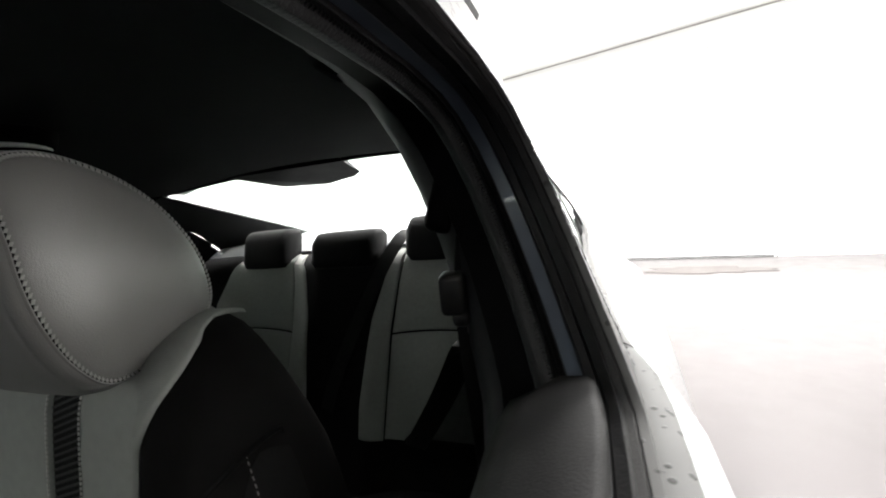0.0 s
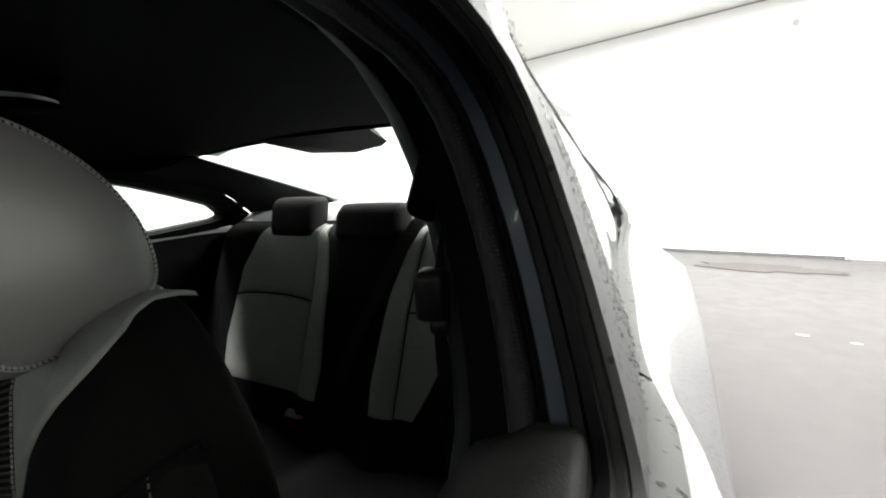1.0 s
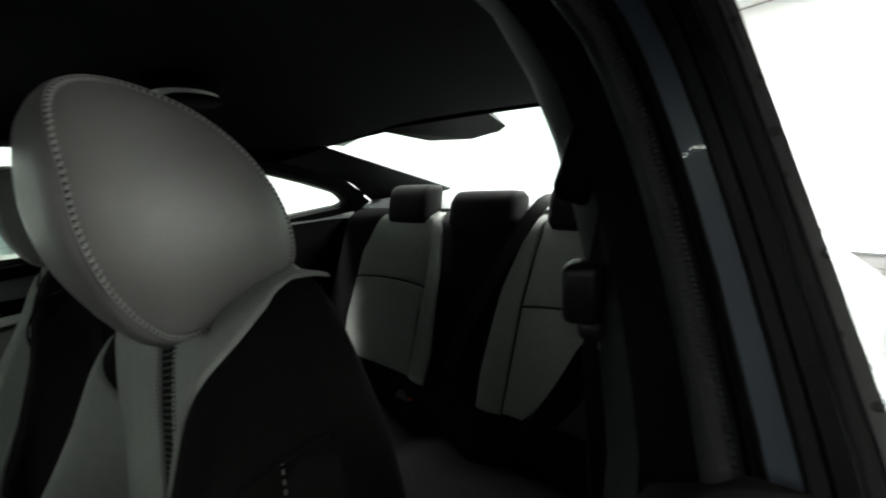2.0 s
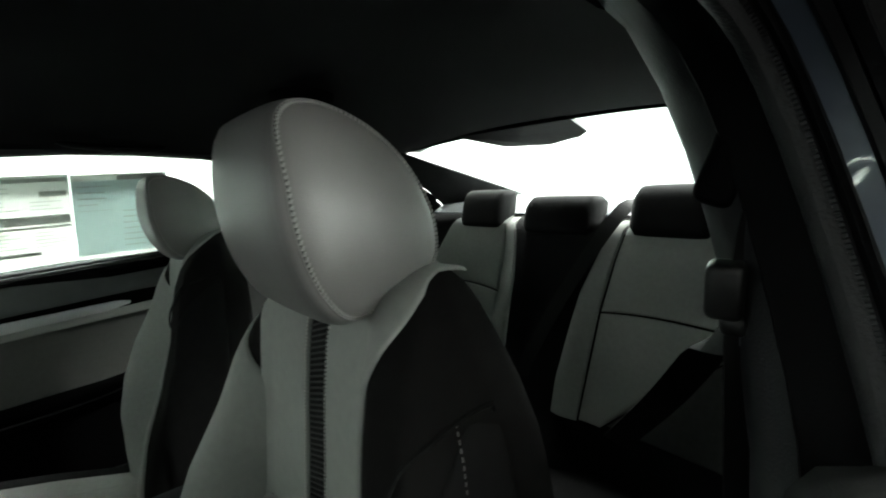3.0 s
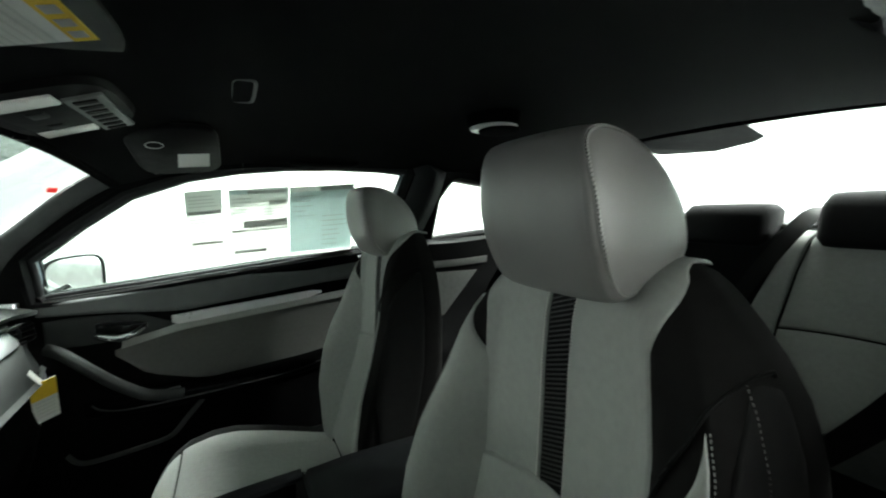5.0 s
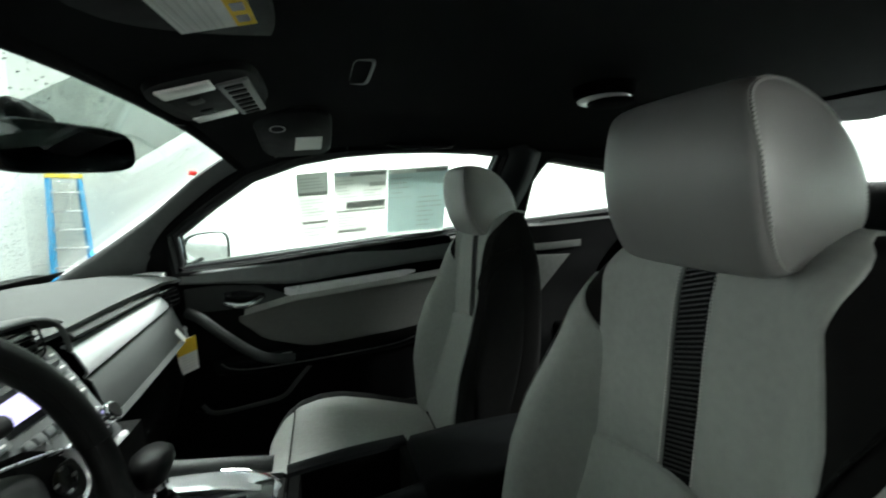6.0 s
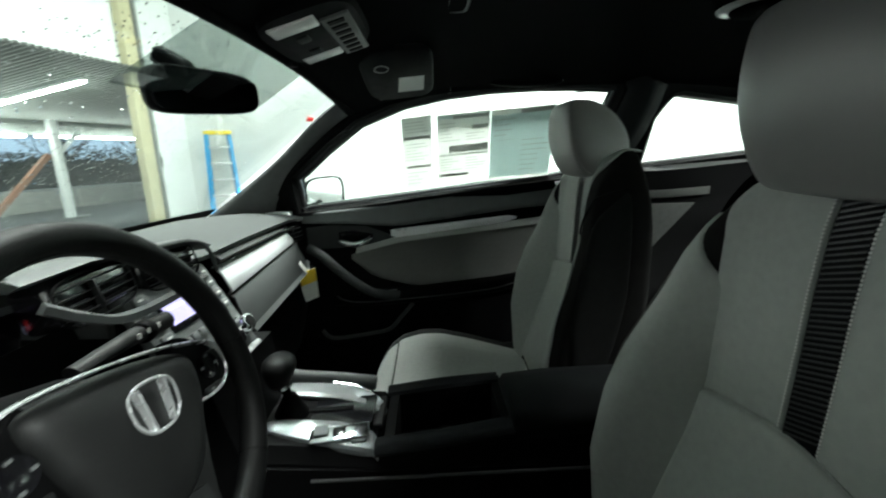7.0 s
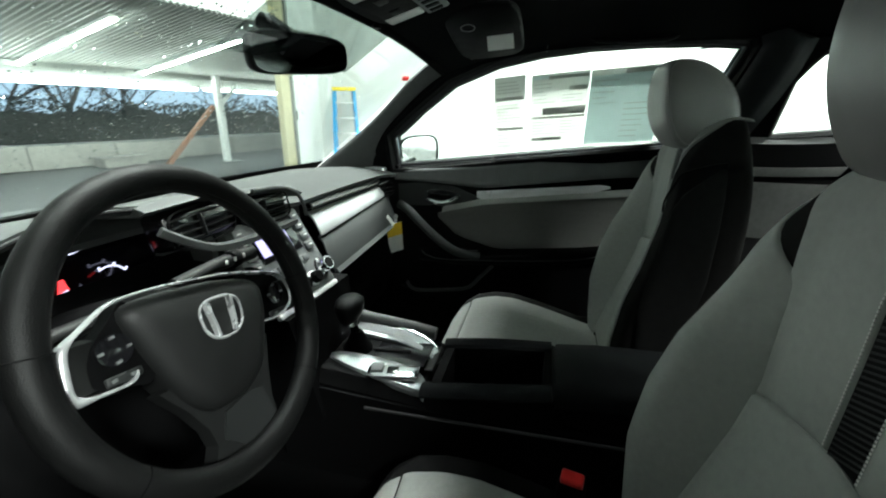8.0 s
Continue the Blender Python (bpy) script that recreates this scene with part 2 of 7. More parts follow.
def finish(bm, name, mat, angle=38):
    bmesh.ops.recalc_face_normals(bm, faces=bm.faces)
    for f in bm.faces:
        f.smooth = True
    limit = radians(angle)
    for e in bm.edges:
        if len(e.link_faces) == 2 and e.calc_face_angle(0) > limit:
            e.smooth = False
    me = bpy.data.meshes.new(name)
    bm.to_mesh(me)
    bm.free()
    me.materials.append(mat)
    return me


def part(name, bm, mat, parent, label="", angle=38):
    ob = new(name, finish(bm, name, mat, angle))
    if parent is not None:
        ob.parent = parent
        if parent in BASE:
            ob.matrix_parent_inverse = BASE[parent].inverted()
    return tagged(ob, label)


def solid(name, bm, mat, label, category, group="", kind="", angle=38):
    return tagged(part(name, bm, mat, None, angle=angle), label, category, group, kind)


def rbox(size, at=(0, 0, 0), turn=None, bevel=0.01, seg=3):
    bm = bmesh.new()
    bmesh.ops.create_cube(bm, size=1)
    bmesh.ops.scale(bm, vec=size, verts=bm.verts)
    if bevel:
        bmesh.ops.bevel(bm, geom=bm.edges[:], offset=min(bevel, 0.49 * min(size)), segments=seg, profile=0.5, affect="EDGES")
    m = Matrix.Translation(at)
    if turn is not None:
        m = m @ (turn.to_4x4() if isinstance(turn, Matrix) else Euler([radians(a) for a in turn]).to_matrix().to_4x4())
    bmesh.ops.transform(bm, matrix=m, verts=bm.verts)
    return bm


def join(*bms):
    out = bmesh.new()
    for b in bms:
        me = bpy.data.meshes.new("joined")
        b.to_mesh(me)
        b.free()
        out.from_mesh(me)
        bpy.data.meshes.remove(me)
    return out


def loft(rings, closed=True, caps=True):
    bm = bmesh.new()
    rows = [[bm.verts.new(p) for p in ring] for ring in rings]
    n = len(rows[0])
    for a, b in zip(rows, rows[1:]):
        for i in range(n if closed else n - 1):
            j = (i + 1) % n
            bm.faces.new((a[i], a[j], b[j], b[i]))
    if closed and caps:
        bm.faces.new(rows[0][::-1])
        bm.faces.new(rows[-1])
    return bm


def sheet(rows, thick=0.0):
    """An open grid of points, given thickness against its normals."""
    bm = loft(rows, closed=False)
    if thick:
        bmesh.ops.recalc_face_normals(bm, faces=bm.faces)
        bmesh.ops.solidify(bm, geom=bm.faces[:], thickness=thick)
    return bm


def curve(points, n, closed=False):
    """A smooth curve through the points."""
    pts = [Vector(p) for p in points]
    k = len(pts)
    out = []
    spans = k if closed else k - 1
    for i in range(n + (0 if closed else 1)):
        u = i * spans / n
        s = min(int(u), spans - 1)
        f = u - s
        if closed:
            a, b, c, d = (pts[(s + j) % k] for j in (-1, 0, 1, 2))
        else:
            a, b, c, d = pts[max(s - 1, 0)], pts[s], pts[s + 1], pts[min(s + 2, k - 1)]
        out.append(0.5 * ((2 * b) + (c - a) * f + (2 * a - 5 * b + 4 * c - d) * f * f + (3 * b - 3 * c + d - a) * f ** 3))
    return out


def sweep(points, profile, up=(0, 0, 1), closed=False):
    """The closed profile (side, up) carried along the points."""
    pts = [Vector(p) for p in points]
    k = len(pts)
    rings = []
    for i, p in enumerate(pts):
        if closed:
            t = pts[(i + 1) % k] - pts[i - 1]
        else:
            t = pts[min(i + 1, k - 1)] - pts[max(i - 1, 0)]
        t.normalize()
        u = Vector(up)
        s = t.cross(u).normalized()
        v = s.cross(t)
        prof = profile(i / (k - 1)) if callable(profile) else profile
        rings.append([p + a * s + b * v for a, b in prof])
    if closed:
        rings.append(rings[0])
    bm = loft(rings, caps=not closed)
    if closed:
        bmesh.ops.remove_doubles(bm, verts=bm.verts, dist=1e-6)
    return bm


def disc(r, n=10, rx=None):
    return [((rx or r) * math.cos(2 * math.pi * i / n), r * math.sin(2 * math.pi * i / n)) for i in range(n)]


def tube(points, r, n=8, up=(0.3, 0.1, 1), closed=False):
    return sweep(points, disc(r, n), up, closed)


def lathe(profile, at, axis=(0, 0, 1), n=24):
    """Radius and height rows turned round an axis."""
    q = Vector((0, 0, 1)).rotation_difference(Vector(axis)).to_matrix()
    return loft([[Vector(at) + q @ Vector((max(r, 1e-4) * math.cos(2 * math.pi * i / n), max(r, 1e-4) * math.sin(2 * math.pi * i / n), h)) for i in range(n)] for r, h in profile])


def plate(outline, thick, holes=()):
    """A flat or nearly flat plate from outline points in space; thick is a vector."""
    bm = bmesh.new()
    edges = []
    for loop in (outline, *holes):
        vs = [bm.verts.new(p) for p in loop]
        edges += [bm.edges.new((vs[i], vs[(i + 1) % len(vs)])) for i in range(len(vs))]
    bmesh.ops.triangle_fill(bm, use_beauty=True, edges=edges)
    out = bmesh.ops.extrude_face_region(bm, geom=bm.faces[:])
    bmesh.ops.translate(bm, vec=Vector(thick), verts=[v for v in out["geom"] if isinstance(v, bmesh.types.BMVert)])
    return bm


def boxes(items):
    """Many small boxes in one mesh: middle, half axes."""
    verts, faces = [], []
    for c, a, b, d in items:
        k = len(verts)
        for sa, sb, sd in ((-1, -1, -1), (1, -1, -1), (1, 1, -1), (-1, 1, -1), (-1, -1, 1), (1, -1, 1), (1, 1, 1), (-1, 1, 1)):
            verts.append(c + sa * a + sb * b + sd * d)
        faces += [(k, k + 3, k + 2, k + 1), (k + 4, k + 5, k + 6, k + 7), (k, k + 1, k + 5, k + 4), (k + 1, k + 2, k + 6, k + 5), (k + 2, k + 3, k + 7, k + 6), (k + 3, k, k + 4, k + 7)]
    bm = bmesh.new()
    vs = [bm.verts.new(v) for v in verts]
    for f in faces:
        bm.faces.new([vs[i] for i in f])
    return bm


def interp(x, xs, ys):
    return float(np.interp(x, xs, ys))


def smoothstep(a, b, x):
    t = min(1, max(0, (x - a) / (b - a)))
    return t * t * (3 - 2 * t)


def edged(ts):
    """The samples with two more close to either end."""
    a, b = ts[0], ts[-1]
    return [a, a + 0.006 * (b - a), a + 0.02 * (b - a)] + list(ts[1:-1]) + [b - 0.02 * (b - a), b - 0.006 * (b - a), b]


def puffed(f, us, vs, height, rim=0.12, sink=0.0012):
    """A padded panel over the surface f(u, v): raised in the middle, tucked in at the seams."""
    us, vs = edged(us), edged(vs)
    u0, v0 = us[0], vs[0]
    ul, vl = us[-1] - us[0], vs[-1] - vs[0]
    du, dv = (us[-1] - us[0]) * 1e-3, (vs[-1] - vs[0]) * 1e-3
    rows = []
    nu, nv = len(us) - 1, len(vs) - 1
    for j, v in enumerate(vs):
        row = []
        for i, u in enumerate(us):
            p = f(u, v)
            n = (f(u + du, v) - p).cross(f(u, v + dv) - p).normalized()
            a, b = (u - u0) / ul, (v - v0) / vl
            e = min(a, 1 - a, b, 1 - b)
            row.append(p + n * (-sink if e <= 0 else height * (0.35 + 0.65 * math.sqrt(min(1, e / rim)))))
        rows.append(row)
    return loft(rows, closed=False)


# ---- garage ----
def slab(name, corners, mat, thick, label, kind="structure", category=""):
    """A wall, floor or ceiling from corners in the garage; thick points away from the room."""
    return solid(name, plate([gar(*c) for c in corners], GROT.to_3x3() @ Vector(thick)), mat, label, category or name.split("_")[0], kind=kind)


GX0, GX1, GY0, GY1, GZ = -6.1, 6.4, -6.2, 10.2, 4.72
DIMX, DIMY = 15.0, 1.8  # an unseen, unlit bay, added to dim the light from front right
ground = solid("ground", plate([gar(-60, -70, -0.02), gar(60, -70, -0.02), gar(60, 60, -0.02), gar(-60, 60, -0.02)], (0, 0, -0.3)), GROUND, "wet dark gravel ground outside the garage", "ground", kind="structure")
floor = slab("floor", [(GX0, GY0, 0), (DIMX, GY0, 0), (DIMX, GY1, 0), (GX0, GY1, 0)], CONCRETE, (0, 0, -0.015), "polished grey concrete garage floor with a sheen")
stain = []
for i in range(48):
    a = 2 * math.pi * i / 48
    r = 1 + 0.55 * noise.noise(Vector((math.cos(a) * 2.6, math.sin(a) * 2.6, 3)))
    stain.append(gar(0.55 + 0.95 * r * math.cos(a), 8.35 + 0.42 * r * math.sin(a), 0.009))
# Small bright highlights of the shiny floor, drawn as white bars.
for k, (fx, fy, fl) in enumerate(((0.98, 4.55, 0.16), (1.30, 4.52, 0.12))):
    solid("floor_highlight", rbox((fl * 0.5, 0.012, 0.004), gar(fx, fy, 0.006), (0, 0, -14), 0.001, 1), WALLPAINT, "short bright highlight on the floor, drawn as a white bar", "paint mark", "floor marks")
solid("floor_stain", plate(stain, (0, 0, -0.004)), DAMP, "irregular damp brown stain on the pale concrete", "stain", kind="structure")
slab("wall_rear", [(GX0, GY1, 0), (GX1, GY1, 0), (GX1, GY1, GZ), (GX0, GY1, GZ)], WALLPAINT, (0, 0.15, 0), "smooth white painted rear garage wall")
slab("wall_east", [(GX1, DIMY, 0), (GX1, GY1, 0), (GX1, GY1, GZ), (GX1, DIMY, GZ)], WALLPAINT, (0.15, 0, 0), "plain white painted garage side wall")
# Walls of the added bay: out of view, they only keep light away.
slab("wall_bay_rear", [(GX1 + 0.15, DIMY, 0), (DIMX, DIMY, 0), (DIMX, DIMY, GZ), (GX1 + 0.15, DIMY, GZ)], WALLPAINT, (0, 0.15, 0), "plain white rear wall of an added, unseen dim bay")
slab("wall_bay_east", [(DIMX, GY0, 0), (DIMX, DIMY, 0), (DIMX, DIMY, GZ), (DIMX, GY0, GZ)], WALLPAINT, (0.15, 0, 0), "plain white far wall of an added, unseen dim bay")
slab("wall_west", [(GX0, GY0, 0), (GX0, GY1, 0), (GX0, GY1, GZ), (GX0, GY0, GZ)], WALLPAINT, (-0.15, 0, 0), "white painted garage side wall behind the ladder")
slab("ceiling", [(GX0 - 0.15, GY0 - 0.15, GZ), (DIMX + 0.15, GY0 - 0.15, GZ), (DIMX + 0.15, GY1 + 0.15, GZ), (GX0 - 0.15, GY1 + 0.15, GZ)], CEILPAINT, (0, 0, 0.12), "flat white garage ceiling")
# front wall with the wide vehicle opening
OX0, OX1, OZ = -5.30, 5.6, 2.42
slab("wall_front", [(GX0, GY0, 0), (OX0, GY0, 0), (OX0, GY0, OZ), (OX1, GY0, OZ), (OX1, GY0, 0), (DIMX, GY0, 0), (DIMX, GY0, GZ), (GX0, GY0, GZ)], WALLPAINT, (0, -0.2, 0), "white front wall round a wide vehicle opening")
base = thing("baseboard", gar(0, GY1, 0), "thin grey baseboard along the rear wall", "baseboard", kind="structure")
part("board", plate([gar(GX0 + 0.01, GY1 - 0.003, 0.006), gar(GX1 - 0.01, GY1 - 0.003, 0.006), gar(GX1 - 0.01, GY1 - 0.003, 0.05), gar(GX0 + 0.01, GY1 - 0.003, 0.05)], GROT.to_3x3() @ Vector((0, -0.008, 0))), GREYPLASTIC, base)
# panelled door in the rear wall
door = thing("door_1", gar(2.3, GY1, 0), "white flush door in the white rear wall", "door", kind="structure")
part("leaf", rbox((2.6, 0.03, 2.85), gar(3.0, GY1 - 0.02, 1.43), (0, 0, -12), 0.004, 1), WALLPAINT, door)
for dx in (1.66, 4.34):
    part("jamb", rbox((0.03, 0.045, 2.9), gar(dx, GY1 - 0.03, 1.45), (0, 0, -12), 0.005, 1), WALLPAINT, door)
part("head", rbox((2.7, 0.045, 0.03), gar(3.0, GY1 - 0.03, 2.89), (0, 0, -12), 0.005, 1), WALLPAINT, door)
# cornice along the rear wall
corn = thing("trim_1", gar(0, GY1, GZ), "thin grey joint between wall and ceiling", "trim", kind="structure")
part("strip", plate([gar(GX0, GY1 - 0.004, GZ - 0.03), gar(GX1, GY1 - 0.004, GZ - 0.03), gar(GX1, GY1 - 0.004, GZ - 0.004), gar(GX0, GY1 - 0.004, GZ - 0.004)], GROT.to_3x3() @ Vector((0, -0.01, 0))), LENSGREY, corn)
# sprinkler rose high on the wall
for k, (sx, sz, col) in enumerate(((0.75, 4.15, CEILPAINT),)):
    at = gar(sx, GY1 - 0.05, sz)
    rose = thing("wall_vent", at, "small round white fitting high on the wall", "fitting")
    part("ring", lathe([(0.02, -0.06), (0.10, -0.05), (0.12, 0.0), (0.12, 0.05), (0.02, 0.05)], at, GROT.to_3x3() @ Vector((0, 1, 0))), col, rose)
    part("knob", lathe([(0.01, -0.12), (0.05, -0.11), (0.06, -0.08), (0.03, -0.06)], at, GROT.to_3x3() @ Vector((0, 1, 0))), LENSGREY, rose)
for lx, ly, watts in LAMPS:
    fix = thing("ceiling_light", gar(lx, ly, GZ), "long white fluorescent ceiling light, switched on", "ceiling light", "garage ceiling lights")
    part("housing", rbox((0.34, 2.4, 0.06), gar(lx, ly, GZ - 0.03), (0, 0, -12), 0.01), CEILPAINT, fix)
    for s in (-0.09, 0.09):
        part("tube", tube([gar(lx + s, ly - 1.15, GZ - 0.08), gar(lx + s, ly + 1.15, GZ - 0.08)], 0.016), TUBE, fix)

# timber post beside the opening, with a grey edge strip
post = thing("post", gar(-5.2, GY0 + 0.1, 0), "yellowed timber post with a grey edge strip at the opening", "post")
part("timber", rbox((0.20, 0.14, OZ + 1.2), gar(-5.10, GY0 + 0.09, (OZ + 1.2) / 2), (0, 0, -12), 0.008), TIMBER, post)
part("edge_strip", rbox((0.05, 0.16, OZ + 1.2), gar(-5.25, GY0 + 0.10, (OZ + 1.2) / 2), (0, 0, -12), 0.006), STEEL, post)
part("tie_plate", rbox((0.02, 0.10, 0.16), gar(-5.31, GY0 + 0.12, 1.05), (0, 0, -12), 0.004), GREYPLASTIC, post)


def ladder():
    at = Vector((-5.50, -5.10))
    wide, back = Vector((-0.61, 0.79)), Vector((-0.79, -0.61))

    def lp(a, b, z):
        p = at + wide * a + back * b
        return gar(p.x, p.y, z)

    th = thing("stepladder", lp(0, 0.1, 0), "blue fibreglass stepladder with a yellow top cap", "ladder")
    H = 1.48
    for s in (-1, 1):
        part("rail", sweep([lp(s * 0.22, 0.0, 0.0), lp(s * 0.165, 0.16, H)], [(-0.026, -0.04), (0.026, -0.04), (0.026, 0.04), (-0.026, 0.04)]), BLUEFRP, th)
        part("rear_rail", sweep([lp(s * 0.20, 0.50, 0.0), lp(s * 0.15, 0.22, H)], [(-0.018, -0.012), (0.018, -0.012), (0.018, 0.012), (-0.018, 0.012)]), BLUEFRP, th)
    spin = Matrix.Rotation(GA + math.atan2(wide.y, wide.x), 3, "Z")
    for i in range(5):
        f = (i + 0.8) / 5.6
        part("step", rbox((0.43 - 0.11 * f, 0.08, 0.028), lp(0, 0.16 * f, H * f), spin, 0.005), ALU, th)
    part("top_cap", rbox((0.42, 0.20, 0.06), lp(0, 0.19, H + 0.02), spin, 0.012), YELLOWPL, th)


ladder()

# lean-to roof in front of the opening, sloping down to its eave
EY, EZ0, EZ1 = -9.6, 2.36, 1.86
ROOFX0, ROOFX1 = -9.5, 7.0


def roof_z(y):
    return EZ0 + (EZ1 - EZ0) * (y - GY0) / (EY - GY0)


lean = thing("lean_to_roof", gar(0, -8, 2.1), "ribbed galvanised steel lean-to roof over the apron", "roof")
rows = []
nrib = 190
for j, y in enumerate((GY0 + 0.35, EY)):
    row = []
    for i in range(nrib * 4 + 1):
        x = ROOFX0 + (ROOFX1 - ROOFX0) * i / (nrib * 4)
        row.append(gar(x, y, roof_z(y) + (0.035 if i % 4 in (1, 2) else 0.0)))
    rows.append(row)
part("ribbed_sheet", sheet(rows, 0.004), STEEL, lean, angle=20)
for y in (-9.45,):
    part("purlin", sweep([gar(ROOFX0, y, roof_z(y) - 0.05), gar(ROOFX1, y, roof_z(y) - 0.05)], [(-0.03, -0.045), (0.03, -0.045), (0.03, 0.045), (-0.03, 0.045)]), STEEL, lean)
part("eave_fascia", plate([gar(ROOFX0, EY, 1.60), gar(ROOFX1, EY, 1.60), gar(ROOFX1, EY, 1.90), gar(ROOFX0, EY, 1.90)], GROT.to_3x3() @ Vector((0, -0.04, 0))), FASCIA, lean, "pale steel eave fascia")
el = thing("eave_light", gar(-4, EY + 0.1, 1.6), "long lit tube along the eave", "strip light")
part("tube", tube([gar(-9.0, EY + 0.12, 1.575), gar(-6.05, EY + 0.12, 1.575)], 0.02), TUBE, el)
part("tube", tube([gar(-5.85, EY + 0.12, 1.575), gar(-0.5, EY + 0.12, 1.575)], 0.03), TUBE, el)
for tx in (-2.83, -4.74, -0.9, 1.0):
    tl = thing("strip_light", gar(tx, -8, 2.0), "lit fluorescent strip light under the ribbed roof", "strip light", "strip lights under the lean-to")
    a, b = gar(tx, -6.6, roof_z(-6.6) - 0.06), gar(tx, -9.45, roof_z(-9.45) - 0.06)
    part("channel", sweep([a + Vector((0, 0, 0.035)), b + Vector((0, 0, 0.035))], [(-0.06, -0.02), (0.06, -0.02), (0.06, 0.02), (-0.06, 0.02)]), CEILPAINT, tl)
    part("tube", tube([a, b], 0.028), TUBE, tl)

# posts of the lean-to, low wall of concrete blocks, trees behind
for px in (-5.95, 4.5):
    pp = thing("roof_post", gar(px, -8.93, 0), "white painted lean-to roof post with a foot plate", "post", "lean-to posts")
    part("shaft", rbox((0.13, 0.13, 1.86), gar(px, -8.93, 0.93), (0, 0, -12), 0.01), WALLPAINT, pp)
    part("foot_plate", rbox((0.42, 0.2, 0.02), gar(px - 0.1, -8.93, 0.01), (0, 0, -12), 0.004), FASCIA, pp)
    part("knee_brace", sweep([gar(px, -8.93, 1.2), gar(px - 0.5, -8.93, 1.68)], [(-0.03, -0.03), (0.03, -0.03), (0.03, 0.03), (-0.03, 0.03)]), WALLPAINT, pp)
brace = solid("leaning_pole", sweep([gar(-4.73, -9.17, 0.04), gar(-5.84, -9.0, 1.22)], [(-0.05, -0.04), (0.05, -0.04), (0.05, 0.04), (-0.05, 0.04)]), RUSTWOOD, "brown timber pole leaning against the white post", "pole")
wall = thing("block_wall", gar(0, -10.8, 0), "low wall of large weathered concrete blocks", "wall")
shared = {}
for i in range(15):
    x = -14.5 + i * 1.52
    part("block", rbox((1.5, 0.7, 0.46), gar(x, -11.1, 0.215 + 0.01 * (i % 3)), (0, 0, -12), 0.03, 2), BLOCK, wall)
solid("bench_block", join(rbox((0.85, 0.4, 0.17), gar(-4.4, -10.2, 0.085), (0, 0, -12), 0.02), rbox((1.0, 0.46, 0.04), gar(-4.4, -10.2, 0.19), (0, 0, -12), 0.01)), BLOCK, "low concrete slab block in front of the wall", "block")


def limb(p, d, length, r, rng, level, wood, leaves):
    """A branch with its twigs; leaves hang on the last ones."""
    pts = [p]
    for k in range(4):
        d = (d + Vector((rng.uniform(-0.25, 0.25), rng.uniform(-0.25, 0.25), rng.uniform(-0.12, 0.22)))).normalized()
        pts.append(pts[-1] + d * length / 4)
    wood.append((pts, r))
    if level < 2:
        for k in range(5 if level else 9):
            at = pts[1 + k % 4].lerp(pts[min(4, 2 + k % 4)], rng.random())
            side = Vector((rng.uniform(-1, 1), rng.uniform(-1, 1), rng.uniform(0.0, 0.7))).normalized()
            limb(at, (d * 0.5 + side).normalized(), length * rng.uniform(0.35, 0.6), r * 0.5, rng, level + 1, wood, leaves)
    else:
        for k in range(9):
            c = pts[1 + k % 4] + Vector((rng.uniform(-0.14, 0.14), rng.uniform(-0.14, 0.14), rng.uniform(-0.18, 0.08)))
            a = Vector((rng.uniform(-1, 1), rng.uniform(-1, 1), rng.uniform(-1, 0.4))).normalized() * rng.uniform(0.04, 0.09)
            b = a.cross(Vector((rng.uniform(-1, 1), 1, 0.3))).normalized() * 0.022
            leaves.append((c - b, c + b, c + a))


def tree(x, y, h, seed):
    rng = random.Random(seed)
    th = thing("tree", gar(x, y, 0), "slender dark tree against the dusk sky", "tree", "trees behind the wall")
    wood, leaves = [], []
    limb(gar(x, y, -0.05), Vector((rng.uniform(-0.1, 0.1), 0, 1)), h, 0.035 + 0.02 * rng.random(), rng, 0, wood, leaves)
    part("trunk", tube(wood[0][0], wood[0][1], 6), BARK, th)
    part("branches", join(*[tube(p, r, 4) for p, r in wood[1:]]), BARK, th)
    bm = bmesh.new()
    for tri in leaves:
        bm.faces.new([bm.verts.new(p) for p in tri])
    part("crown", bm, FOLIAGE, th)


rngt = random.Random(4)
for i in range(14):
    tree(-15.5 + i * 1.15 + rngt.random(), -15.0 - 2.5 * rngt.random(), 2.2 + 1.5 * rngt.random(), i)
hedge = bmesh.new()
mass = sheet([[gar(x, -14.4 + 0.2 * noise.noise(Vector((x * 1.3, z, 5))), z * (1 + 0.25 * noise.noise(Vector((x * 0.9, 0, 1))) + 0.12 * noise.noise(Vector((x * 4, 3, 1))))) for x in np.linspace(-24, 10, 240)] for z in (0.0, 0.4, 0.8, 1.1)], 0.02)
hedge = join(hedge, mass)
for k in range(13000):
    x, y = -19 + 26 * rngt.random(), -12.6 - 1.6 * rngt.random()
    z = (1.30 + 0.35 * noise.noise(Vector((x * 0.8, 0, 0))) + 0.2 * noise.noise(Vector((x * 3, 2, 0)))) * rngt.random() ** 0.5
    c = gar(x, y, z)
    d = Vector((rngt.uniform(-1, 1), rngt.uniform(-1, 1), rngt.uniform(-0.3, 1))).normalized() * 0.09
    s = d.cross(Vector((rngt.uniform(-1, 1), 1, 0.3))).normalized() * 0.035
    hedge.faces.new([hedge.verts.new(p) for p in (c - s, c + s, c + d)])
solid("undergrowth", hedge, FOLIAGE, "dark undergrowth behind the concrete block wall", "undergrowth", kind="stuff")
